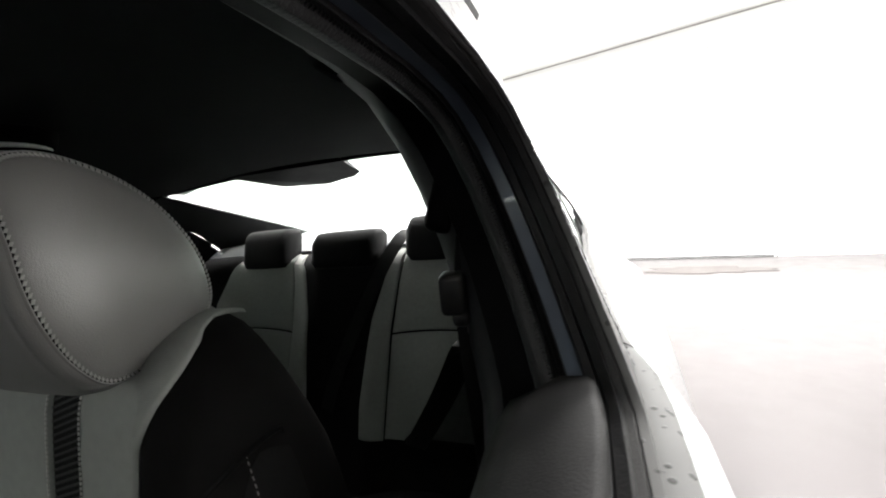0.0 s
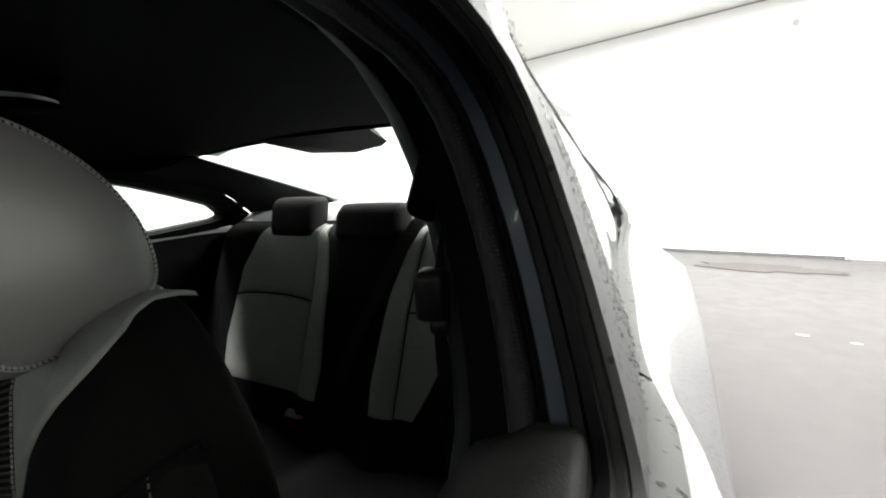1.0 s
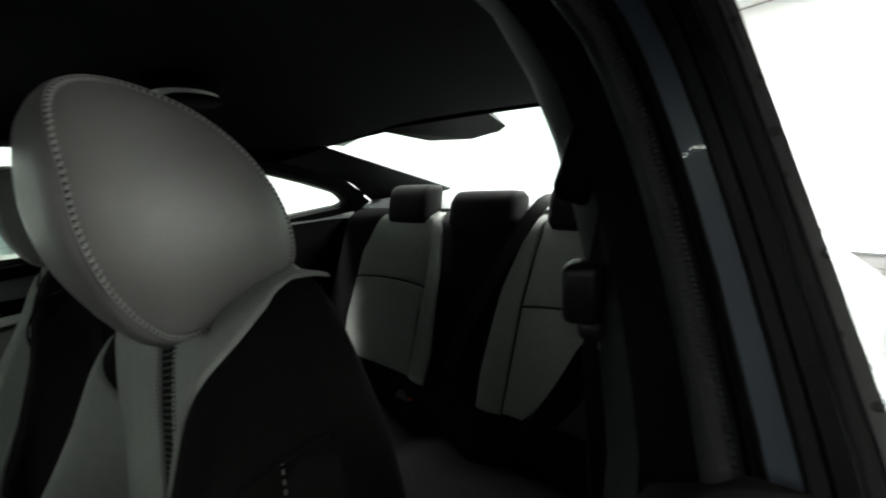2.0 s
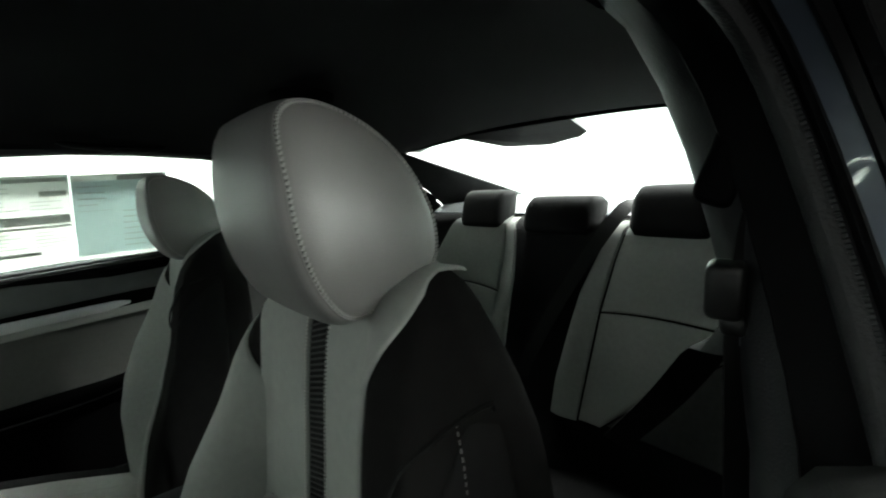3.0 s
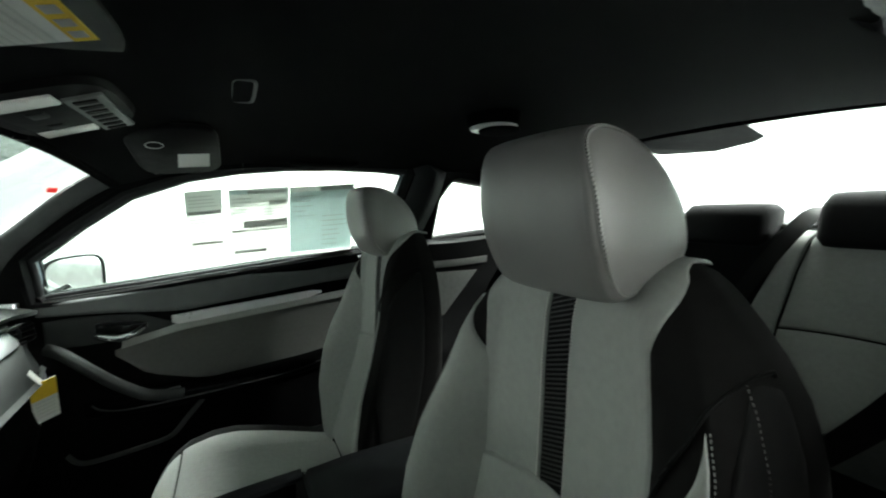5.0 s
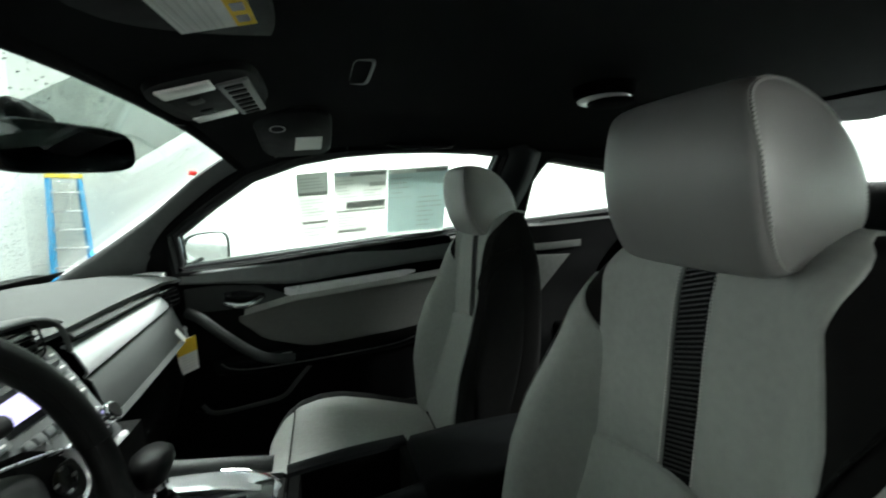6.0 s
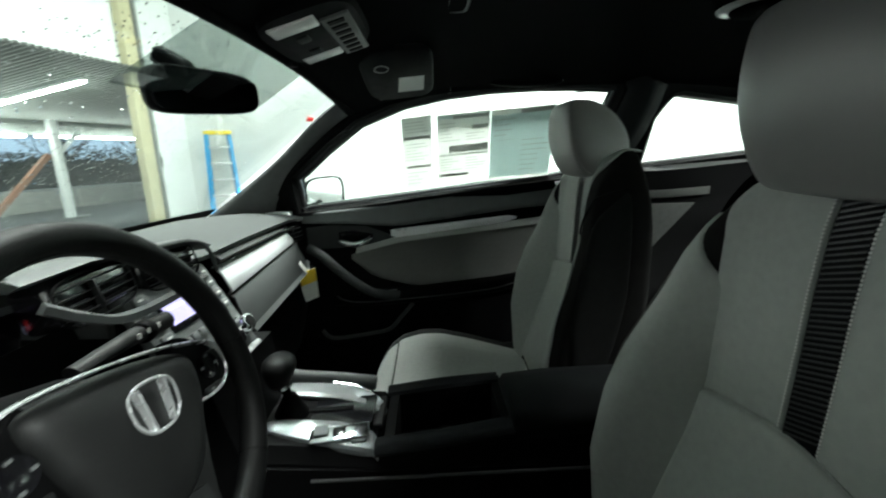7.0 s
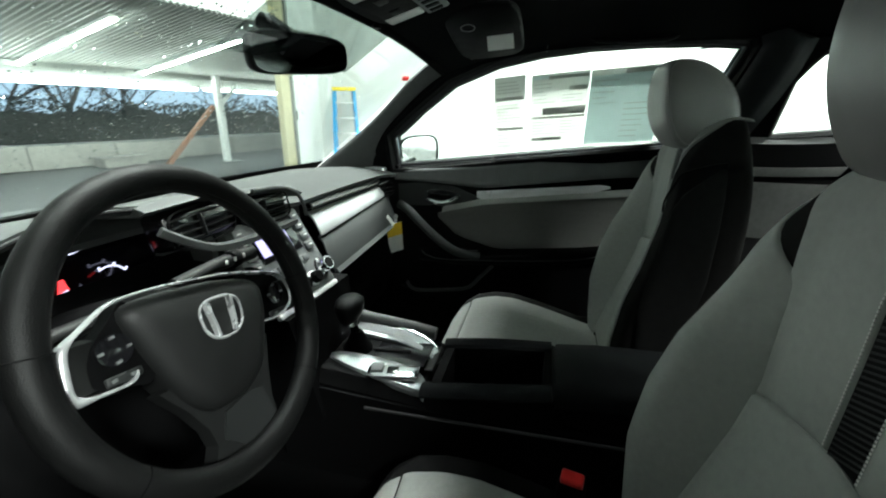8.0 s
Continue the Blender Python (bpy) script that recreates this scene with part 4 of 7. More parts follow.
part("rear_bumper", sheet([[Vector((x, 1.97 - 0.13 * (x / 0.75) ** 2 + o, z)) for x in np.linspace(-0.76, 0.76, 15)] for z, o in ((0.72, -0.01), (0.66, 0.05), (0.52, 0.07), (0.36, 0.05), (0.24, 0.0))], 0.006), PAINT, body, "silver rear bumper")
part("front_bumper", sheet([[Vector((x, -2.34 + 0.14 * (x / 0.75) ** 2 - o, z)) for x in np.linspace(-0.74, 0.74, 15)] for z, o in ((0.66, -0.02), (0.58, 0.05), (0.44, 0.07), (0.30, 0.05), (0.20, 0.0))], 0.006), PAINT, body, "silver front bumper")
part("cabin_floor", sheet([[Vector((x, y, 0.24 + (0.14 if abs(x) < 0.13 else 0.0))) for x in (-0.84, -0.5, -0.18, -0.12, 0.0, 0.12, 0.18, 0.5, 0.84)] for y in (-1.35, -0.8, -0.2, 0.4, 0.75)], 0.02), BLACK, body, "black carpeted cabin floor")
part("bulkhead", plate([(-0.84, -1.34, 0.24), (0.84, -1.34, 0.24), (0.84, -1.30, 0.88), (-0.84, -1.30, 0.88)], (0, -0.02, 0)), BLACK, body)
part("rear_bulkhead", plate([(-0.80, 1.12, 0.24), (0.80, 1.12, 0.24), (0.80, 1.10, 1.08), (-0.80, 1.10, 1.08)], (0, 0.02, 0)), BLACK, body)
for wy in (-1.45, 1.30):
    for sg in (-1, 1):
        wh = part("wheel", lathe([(0.18, -0.09), (0.30, -0.105), (0.32, -0.08), (0.32, 0.08), (0.30, 0.105), (0.18, 0.09)], (sg * 0.80, wy, 0.32), (1, 0, 0), 32), RUBBER, body, "black tyre on a silver rim")
        part("rim", lathe([(0.05, -0.05), (0.20, -0.09), (0.205, 0.09), (0.05, 0.07)], (sg * 0.80, wy, 0.32), (1, 0, 0), 20), SILVER, wh)


# rear quarter panels inside the cabin, both sides
def quarter_panel(sg):
    th = thing("rear_side_panel", (sg * 0.72, 0.6, 0.6), "dark rear side trim panel with a grey cloth insert", "trim panel", "rear side panels")
    def q(y, z, off):
        return Vector((sg * (0.735 + off - 0.02 * smoothstep(0.8, 0.4, z)), y, z))
    rows = []
    for z, o in ((1.055, 0.02), (1.05, -0.005), (1.03, -0.016), (1.0, -0.012), (0.93, 0.0), (0.90, 0.004), (0.70, 0.0), (0.62, -0.03), (0.58, -0.035), (0.25, 0.0)):
        rows.append([q(y, z + 0.04 * smoothstep(0.35, 1.0, y) * (1 if z > 0.85 else 0.3), o) for y in np.linspace(0.20, 1.10, 17)])
    part("panel", sheet(rows[2:], 0.004), BLACK, th)
    # Lit top edge of the panel: the light is put into a paler grey.
    part("lit_sill", sheet(rows[:3], 0.004), SOFT, th, "sill below the quarter glass, light put into its grey")
    # Shade on insert and strip is put into a darker cloth colour.
    part("insert", puffed(lambda u, v: q(u - 0.9 * (0.915 - v) * (u - 0.22) / 0.34, v, -0.004), *( (list(np.linspace(0.22, 0.56, 12)), list(np.linspace(0.74, 0.915, 8))) if sg < 0 else (list(np.linspace(0.56, 0.22, 12)), list(np.linspace(0.74, 0.915, 8)))), 0.006), REAR_CLOTH, th, "cloth insert, shade put into its dark grey")
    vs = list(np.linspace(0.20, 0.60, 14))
    part("upper_strip", puffed(lambda u, v: q(u, v + 0.035 * smoothstep(0.35, 1.0, u), -0.016), vs if sg < 0 else vs[::-1], list(np.linspace(0.935, 0.962, 5)), 0.006), REAR_CLOTH, th, "cloth strip, shade put into its dark grey")
    part("armrest", rbox((0.09, 0.5, 0.06), (sg * 0.70, 0.72, 0.62), None, 0.02), BLACK, th)


for sg in (-1, 1):
    quarter_panel(sg)


# ---- front seats ----
SZ = [0.40, 0.50, 0.62, 0.72, 0.80, 0.90, 0.96, 1.00, 1.03, 1.055, 1.08, 1.095, 1.103]
SW = [0.230, 0.250, 0.262, 0.266, 0.266, 0.262, 0.254, 0.241, 0.224, 0.204, 0.180, 0.160, 0.138]
SC = [-0.12, -0.085, -0.045, -0.012, 0.006, 0.011, 0.013, 0.016, 0.019, 0.025, 0.034, 0.045, 0.058]
SB = [0.085, 0.093, 0.098, 0.100, 0.102, 0.103, 0.103, 0.101, 0.099, 0.098, 0.097, 0.096, 0.094]
SP = [0.0, 0.038, 0.082, 0.096, 0.086, 0.068, 0.062, 0.056, 0.046, 0.032, 0.016, 0.006, 0.0]


def seat_row(z):
    return tuple(interp(z, SZ, t) for t in (SW, SC, SB, SP))


def inner_set(s, r, z):
    """The inner shoulder is rounded back."""
    return interp(z, [0.80, 0.90, 1.0, 1.06], [0.0, 0.035, 0.070, 0.080]) * smoothstep(0.45, 1.0, r) if s < 0 else 0.0


def seat_front(cx, s, z):
    w, yc, yb, b = seat_row(z)
    r = min(abs(s) / w, 0.995)
    hd, ym = (yb - yc) / 2, (yb + yc) / 2
    y = ym - hd * (1 - r ** 4) ** 0.25 - b * smoothstep(0.45, 0.78, r) * (1 - smoothstep(0.9, 1.0, r)) + inner_set(s, r, z)
    return Vector((cx + math.copysign(r * w, s), y, z))


def top_edge(z):
    return min(interp(min(z, 1.1025), [0.79, 0.90, 1.00, 1.035, 1.052, 1.066, 1.076, 1.085, 1.093, 1.101], [0.1365, 0.142, 0.144, 0.150, 0.156, 0.161, 0.163, 0.161, 0.153, 0.138]), seat_row(min(z, 1.1025))[0] * 0.985)


def right_edge(z):
    """Edge of the grey against the dark shoulder on the door side."""
    z = min(z, 1.1025)
    return min(interp(z, [0.79, 0.88, 0.95, 1.0, 1.035, 1.06, 1.08, 1.093, 1.1025], [0.150, 0.171, 0.178, 0.168, 0.157, 0.159, 0.161, 0.153, 0.138]), seat_row(z)[0] * 0.985)


def cushion_top(cx, s, y):
    low = 0.045 if cx > 0 else 0.018
    z = interp(y, [-0.575, -0.56, -0.525, -0.48, -0.42, -0.358, -0.26, -0.125, 0.0, 0.06], [0.39, 0.43, 0.488, 0.522, 0.538, 0.538, 0.515, 0.475, 0.45, 0.44])
    r = abs(s) / 0.255
    z += 0.010 * smoothstep(0.55, 0.8, r) - 0.09 * smoothstep(0.86, 1.0, r) ** 2
    return Vector((cx + s, y, z - low))


def headrest_parts(cx, th):
    dz = -0.020 if cx < 0 else 0.0  # the passenger headrest is pushed lower
    prof = curve([(0, y, z + dz) for y, z in ((-0.060, 1.20), (-0.059, 1.15), (-0.043, 1.10), (-0.014, 1.066), (0.024, 1.073), (0.064, 1.092), (0.084, 1.117), (0.077, 1.160), (0.054, 1.199), (0.020, 1.226), (-0.022, 1.239), (-0.051, 1.232))], 56, closed=True)
    mid = Vector((0, 0.008, 1.155 + dz))

    def bent(x, y):
        """The front of the pad draws back on the inner side."""
        t = min(1, max(0, (-x - 0.042) / 0.078))
        return y + 0.060 * (1 - math.sqrt(1 - 0.98 * t * t)) * min(1, max(0, (mid.y + 0.02 - y) / 0.07))

    rings = []
    for x, s in ((-0.1300, 0.04), (-0.1298, 0.3), (-0.1285, 0.6), (-0.1262, 0.80), (-0.1225, 0.925), (-0.1165, 0.985), (-0.114, 0.978), (-0.1115, 0.992), (-0.103, 1.010), (-0.085, 1.024), (-0.05, 1.036), (0, 1.04)):
        rings.append((x, s))
    rings += [(-x, s) for x, s in rings[-2::-1]]
    out = []
    for x, s in rings:
        ring = []
        for p in prof:
            z = mid.z + (p.z - mid.z) * s
            dx = 0.90 * x * (1 - 0.10 * smoothstep(1.14, 1.24, z - dz) - 0.06 * smoothstep(1.12, 1.06, z - dz))
            ring.append(Vector((cx + 0.013 + dx, bent(dx, mid.y + (p.y - mid.y) * s), z)))
        out.append(ring)
    hr = part("headrest", loft(out), GREY_VINYL, th, "padded grey headrest with stitched side seams", angle=80)
    loop = curve([(p.x, p.y, p.z) for p in prof], 130, closed=True)
    for sg in (-1, 1):
        st = []
        rim = []
        for p in loop:
            k = 1 - 0.10 * smoothstep(1.14, 1.24, p.z - dz) - 0.06 * smoothstep(1.12, 1.06, p.z - dz)
            front = smoothstep(0.02, -0.03, p.y) * smoothstep(1.235, 1.17, p.z - dz)
            for row, sc, up in ((st, 0.955 - 0.105 * front, 0.0011), (rim, 0.975 - 0.100 * front, 0.0003)):
                wd = 0.90 * interp(sc, [0.80, 0.925, 0.985, 0.992], [0.1262, 0.1225, 0.1165, 0.1115]) + up
                row.append(Vector((cx + 0.013 + sg * wd * k, bent(sg * wd * k, mid.y + (p.y - mid.y) * sc), mid.z + (p.z - mid.z) * sc)))
        items = []
        for a, b, c in zip(st, st[1:] + st[:1], rim):
            t = (b - a).normalized()
            n = Vector((sg, 0, 0)) * 0.6 + (a - mid - Vector((cx, 0, 0))).normalized() * 0.5
            n.normalize()
            o = t.cross(n).normalized()
            items.append(((a + b) / 2 + n * 0.0005, t * 0.0013 + o * 0.0007, o * 0.0010, n * 0.0006))
        part("seam_groove", tube([p.lerp(q, 0.45) for p, q in zip(st, rim)], 0.0010, 5, (1, 0.2, 0.1), closed=True), SUEDE, hr, "dark groove of the side seam")
        part("side_stitching", boxes(items), GREYTHREAD, hr, "pale stitching along the side seam")
        part("welt", tube(rim, 0.0016, 6, (1, 0.2, 0.1), closed=True), GREY_VINYL, hr)
    for sg in (-1, 1):
        part("post", tube([(cx + 0.012 + sg * 0.085, 0.066, 1.05), (cx + 0.012 + sg * 0.080, 0.050, 1.13)], 0.007, 12), CHROME, th, "steel headrest post")
        part("post_collar", lathe([(0.008, -0.006), (0.020, -0.006), (0.020, 0.002), (0.016, 0.006), (0.008, 0.007)], (cx + 0.012 + sg * 0.100, 0.070, 1.103), (sg * 0.25, -0.1, 1), 16), LENSGREY, th)


def front_seat(cx, label):
    th = thing("bucket_seat", (cx, 0, 0.26), label, "seat", "front seats")
    rings = []
    zs = list(np.linspace(0.40, 1.0, 25)) + list(np.linspace(1.01, 1.103, 14))
    for z in zs:
        w, yc, yb, b = seat_row(z)
        hd, ym = (yb - yc) / 2, (yb + yc) / 2
        ring = []
        for k in range(96):
            a = 2 * math.pi * k / 96
            c, s = math.cos(a), math.sin(a)
            x = w * math.copysign(abs(c) ** 0.5, c)
            y = ym + hd * math.copysign(abs(s) ** 0.5, s)
            if s < 0:
                r = abs(x) / w
                y -= b * smoothstep(0.45, 0.78, r) * (1 - smoothstep(0.9, 1.0, r)) - inner_set(x, r, z) - 0.0022 * (1 - smoothstep(0.9, 1.0, r))
            ring.append(Vector((cx + x, y, z)))
        rings.append(ring)
    back = part("backrest", loft(rings), SUEDE, th, "charcoal suede backrest shell with dark shoulders", angle=60)

    def F(s, z):
        """The front of the back, carried on over its top edge."""
        p = seat_front(cx, s, min(z, 1.1028))
        return p + Vector((0, max(0, z - 1.1028), 0.0012 * smoothstep(1.1028, 1.112, z) - 0.004 * smoothstep(1.125, 1.145, z)))

    def seam(s):
        """The seam above the lower panel rises slightly towards the middle."""
        return 0.803 - 0.023 * min(1, abs(s) / 0.137) ** 1.3

    def panel(name, left, right, z0, z1, mat, h=0.007, nu=14, nz=24, label="", rim=0.10, dip=0):
        zz = list(np.linspace(z0, z1, nz))

        def G(u, z):
            at = left(z) + (right(z) - left(z)) * u
            f = (z - z0) / (z1 - z0)
            if dip > 0:
                z = seam(at) + (z1 - seam(at)) * f
            elif dip < 0:
                z = z0 + (seam(at) - z0) * f
            return F(at, z)

        return part(name, puffed(G, list(np.linspace(0, 1, nu)), zz, h, rim), mat, back, label, angle=70)

    panel("centre_panel", lambda z: -top_edge(z), lambda z: -0.0158, 0.7892, 1.140, GREY_CLOTH, 0.004, nz=44, label="light grey cloth panel", rim=0.06, dip=1)
    panel("centre_panel", lambda z: 0.0273, right_edge, 0.7892, 1.140, GREY_CLOTH, 0.004, nz=44, label="light grey cloth panel", rim=0.06, dip=1)
    panel("lower_panel", lambda z: -0.1372, lambda z: 0.1372, 0.47, 0.7918, GREY_CLOTH, 0.008, nu=24, label="light grey lower back panel", rim=0.05, dip=-1)
    for sg in (-1, 1):
        rows_u = list(np.linspace(0, 1, 10))

        def G(u, v, sg=sg):
            z = 0.46 + ((0.440 + 0.090 * u) if sg > 0 else (0.475 + 0.085 * u)) * v
            wide = interp(z, [0.46, 0.70, 0.85, 0.95, 0.985, 1.03], [0.235, 0.243, 0.232, 0.213, 0.203, 0.196] if sg < 0 else [0.225, 0.215, 0.198, 0.182, 0.176, 0.170] if cx < 0 else [0.246, 0.245, 0.239, 0.228, 0.224, 0.220])
            near = 0.1338 if sg < 0 or cx < 0 else interp(z, [0.46, 0.78, 0.88, 0.95], [0.1338, 0.146, 0.186, 0.204])
            wide = wide if sg < 0 or cx < 0 else 0.895 * seat_row(z)[0]
            return F(sg * (near + (wide - near) * u), z)
        us = rows_u if sg > 0 else rows_u[::-1]
        part("bolster_panel", puffed(G, us, list(np.linspace(0, 1, 22)), 0.005, 0.08), GREY_CLOTH, back, "light grey side bolster", angle=70)
        # thread along the outer bolster
        for share, z0, z1 in () if cx < 0 else ((0.905, 0.50, 0.992), (0.958, 0.50, 1.022)):
            line = [F(sg * share * seat_row(z)[0], z) + Vector((sg * 0.0020, -0.0020, 0)) for z in np.linspace(z0, z1, 120)]
            part("bolster_stitching", boxes([((a + b) / 2, (b - a) * 0.25, Vector((0.0003, 0.0002, 0)), Vector((sg * 0.0003, -0.0003, 0))) for a, b in zip(line, line[1:])]), GREYTHREAD, back)
        if sg < 0:
            continue
        arc = [F(sg * p.x, p.y) + Vector((sg * 0.001, -0.001, 0)) for p in curve([(0.176, 0.905, 0), (0.198, 0.955, 0), (0.210, 0.984, 0), (0.217, 1.008, 0), (0.221, 1.023, 0), (0.226, 1.026, 0), (0.230, 1.022, 0)], 24)]
        part("yoke_welt", tube(arc, 0.0020, 6), BLACK_CLOTH, back)

        def H(u, v, sg=sg):
            z = 0.47 + (0.440 + 0.110 * math.sin(math.pi / 2 * min(1, max(0, u) / 0.75)) ** 0.8 - 0.020 * max(0, u - 0.6) ** 1.5) * v
            near = interp(z, [0.46, 0.70, 0.85, 0.95, 0.985, 1.02], [0.248, 0.247, 0.241, 0.230, 0.226, 0.222]) if cx < 0 else 0.915 * seat_row(z)[0]
            return F(sg * (near + (0.994 * seat_row(z)[0] - near) * u), z)
        part("side_panel", puffed(H, us, list(np.linspace(0, 1, 22)), 0.003, 0.10), SIDE_CLOTH, back, "charcoal cloth side panel", angle=70)
    for side in (-1, 1):
        part("bolster_seam", tube([F(side * 0.1355, z) + Vector((0, -0.0022, 0)) for z in np.linspace(0.50, 0.93 if side < 0 else 0.80, 30)], 0.0013, 6), SUEDE, back)
    part("cross_seam", tube([F(x, seam(x)) + Vector((0, -0.0012, 0)) for x in np.linspace(-0.136, 0.136, 31)], 0.0010, 6), GREY_CLOTH, back)
    # ribbed centre stripe
    stripe = panel("centre_stripe", lambda z: -0.0155, lambda z: 0.027, 0.802, 1.085, BLACK_CLOTH, 0.001, 8, 24, "black ribbed centre stripe", 0.05)
    items = []
    for z in np.arange(0.803, 1.075, 0.0062):
        a, b = F(-0.0135, z), F(0.025, z + 0.013)
        t = b - a
        items.append(((a + b) / 2 + Vector((0, -0.0012, 0)), t * 0.5, Vector((0, 0.0007, 0)), Vector((0, 0, 0.0011))))
    part("stripe_ribs", boxes(items), RIB, stripe)
    for s in (-0.0185, 0.030):
        line = [F(s, z) + Vector((0, -0.0042, 0)) for z in np.linspace(0.806, 1.08, 66)]
        part("stripe_stitching", boxes([((a + b) / 2, (b - a) * 0.3, Vector((0.0008, 0, 0)), Vector((0, 0.0005, 0))) for a, b in zip(line, line[1:])]), THREAD, back)
    # cushion
    rings = []
    for y in np.linspace(-0.575, 0.06, 34):
        top = [cushion_top(cx, s, y) for s in np.linspace(-0.255, 0.255, 33)]
        w = 0.25
        rings.append(top + [Vector((cx + 0.25, y, 0.36)), Vector((cx + 0.2, y, 0.33)), Vector((cx - 0.2, y, 0.33)), Vector((cx - 0.25, y, 0.36))])
    cush = part("cushion", loft(rings), BLACK_CLOTH, th, "seat cushion with black cloth sides", angle=60)
    C = lambda s, y: cushion_top(cx, s, y)
    part("cushion_panel", puffed(C, list(np.linspace(-0.185, 0.185, 18)), list(np.linspace(-0.494, -0.02, 24)), 0.007, 0.05), GREY_CLOTH, cush, "light grey cushion panel", angle=70)
    part("front_lip", puffed(C, list(np.linspace(-0.185, 0.185, 18)), list(np.linspace(-0.568, -0.499, 8)), 0.006, 0.10), GREY_CLOTH, cush, "light grey front edge", angle=70)
    for s in (-0.07, 0.07):
        part("cushion_seam", tube([C(s * (1 + 0.1 * k), y) + Vector((0, 0, 0.0065)) for k, y in enumerate(np.linspace(-0.47, -0.05, 12))], 0.0015, 6), GREY_CLOTH, cush)
    headrest_parts(cx, th)
    part("seat_base", rbox((0.44, 0.50, 0.10), (cx, -0.26, 0.31), None, 0.02), BLACK, th)
    for s in (-0.19, 0.19):
        part("rail", rbox((0.04, 0.56, 0.03), (cx + s, -0.24, 0.262), None, 0.004), BLACK, th)
    part("side_cover", rbox((0.02, 0.44, 0.12), (cx + (0.245 if cx > 0 else -0.245), -0.22, 0.40), None, 0.008), DARK, th)
    part("back_pocket", rbox((0.36, 0.012, 0.34), (cx, 0.106, 0.72), (2, 0, 0), 0.006), BLACK_CLOTH, th)
    return th


driver = front_seat(0.36, "grey and black cloth driver's seat with a ribbed stripe")
passenger = front_seat(-0.36, "grey and black cloth passenger seat beside the window stickers")

# ---- rear seat ----
rear = thing("rear_bench", (0, 0.8, 0.3), "two-tone rear bench, grey outer seats and black middle", "rear seat")


def rback(x, z):
    y = 1.0 - 0.32 * (1.10 - z)
    y += 0.10 * smoothstep(0.50, 0.64, abs(x)) * -1 * 0.4
    y -= 0.018 * math.exp(-((abs(x) - 0.13) / 0.05) ** 2) * smoothstep(1.1, 0.8, z)
    y += 0.05 * smoothstep(1.072, 1.106, z)
    return Vector((x, y, z))


rows = [[rback(x, z) for x in np.linspace(-0.66, 0.66, 67)] for z in np.linspace(0.42, 1.106, 36)]
bench = part("bench_back", sheet([[p + Vector((0, 0.04, -0.01)) for p in rows[-1]]] + rows[::-1], 0.004), BLACK_CLOTH, rear, "black cloth bench backrest", angle=60)
for sg in (-1, 1):
    def inner(z):
        return interp(z, [0.5, 0.86, 1.0, 1.10], [0.185, 0.190, 0.205, 0.225])

    def outer(z):
        return interp(z, [0.5, 0.7, 0.95, 1.05, 1.11], [0.54, 0.56, 0.55, 0.51, 0.46])

    def low_outer(z, sg=sg):
        """The dark side bolster cuts into the lower panel behind the driver."""
        return outer(z) if sg < 0 else interp(z, [0.56, 0.62, 0.70, 0.80, 0.86], [0.24, 0.30, 0.39, 0.49, 0.545])

    for nm, a, b, z0, z1 in (("upper_panel", inner, outer, 0.862, 1.101), ("lower_panel", inner, low_outer, 0.565, 0.858), *((("side_bolster", lambda z: low_outer(z) + 0.006, lambda z: 0.60, 0.575, 0.852),) if sg > 0 else ()), ("inner_strip", lambda z: interp(z, [0.45, 0.65, 0.9, 1.05, 1.11], [0.115, 0.100, 0.125, 0.165, 0.20]), lambda z: inner(z) - 0.005, 0.56, 1.098)):
        def G(u, z, a=a, b=b, sg=sg, nm=nm):
            arch = -0.012 * (2 * u - 1) ** 2 if nm != "inner_strip" else 0.0
            fade = 1 - smoothstep(0.0, 0.2, abs(z - 0.86)) if nm != "inner_strip" else 0.0
            return rback(sg * (a(z) + (b(z) - a(z)) * u), z + arch * fade)
        us = list(np.linspace(0, 1, 16))
        part(nm, puffed(G, us if sg > 0 else us[::-1], list(np.linspace(z0, z1, 22)), 0.010, 0.09), REAR_CLOTH if nm == "side_bolster" else GREY_CLOTH, bench, "charcoal side bolster" if nm == "side_bolster" else "light grey cloth panel", angle=70)


def rear_headrest(cx, w, h, z, d=0.10):
    hr = thing("rear_headrest", (cx, 1.02, z - h / 2), "black cloth rear headrest", "headrest", "rear headrests")
    rings = []
    for k in range(15):
        f = -1 + 2 * k / 14
        e = (1 - abs(f) ** 5) ** 0.2
        e = 0.72 + 0.28 * e
        ring = []
        for q in range(28):
            a = 2 * math.pi * q / 28
            c, s = math.cos(a), math.sin(a)
            ring.append(Vector((cx + f * w / 2, 1.02 + e * d / 2 * math.copysign(abs(c) ** 0.55, c) + 0.02 * s, z + e * h / 2 * math.copysign(abs(s) ** 0.55, s))))
        rings.append(ring)
    part("pad", loft(rings), BLACK_CLOTH, hr, angle=70)
    for s in (-0.05, 0.05):
        part("post", tube([(cx + s, 1.03, z - h / 2 - 0.03), (cx + s, 1.025, z - h / 2 + 0.01)], 0.006), CHROME, hr)


rear_headrest(0.335, 0.205, 0.140, 1.130)
rear_headrest(-0.335, 0.205, 0.140, 1.130)
rear_headrest(-0.005, 0.255, 0.125, 1.112)
# rear cushion
rows = []
for y in np.linspace(0.36, 0.93, 20):
    rows.append([Vector((x, y, 0.450 - 0.06 * smoothstep(0.45, 0.36, y) * 1.5 - 0.05 * (y - 0.4) - 0.02 * math.cos(x * 9) + 0.03 * smoothstep(0.1, 0.0, abs(x)))) for x in np.linspace(-0.64, 0.64, 41)])
part("rear_cushion", sheet(rows, 0.10), BLACK_CLOTH, rear, "black rear seat cushion")
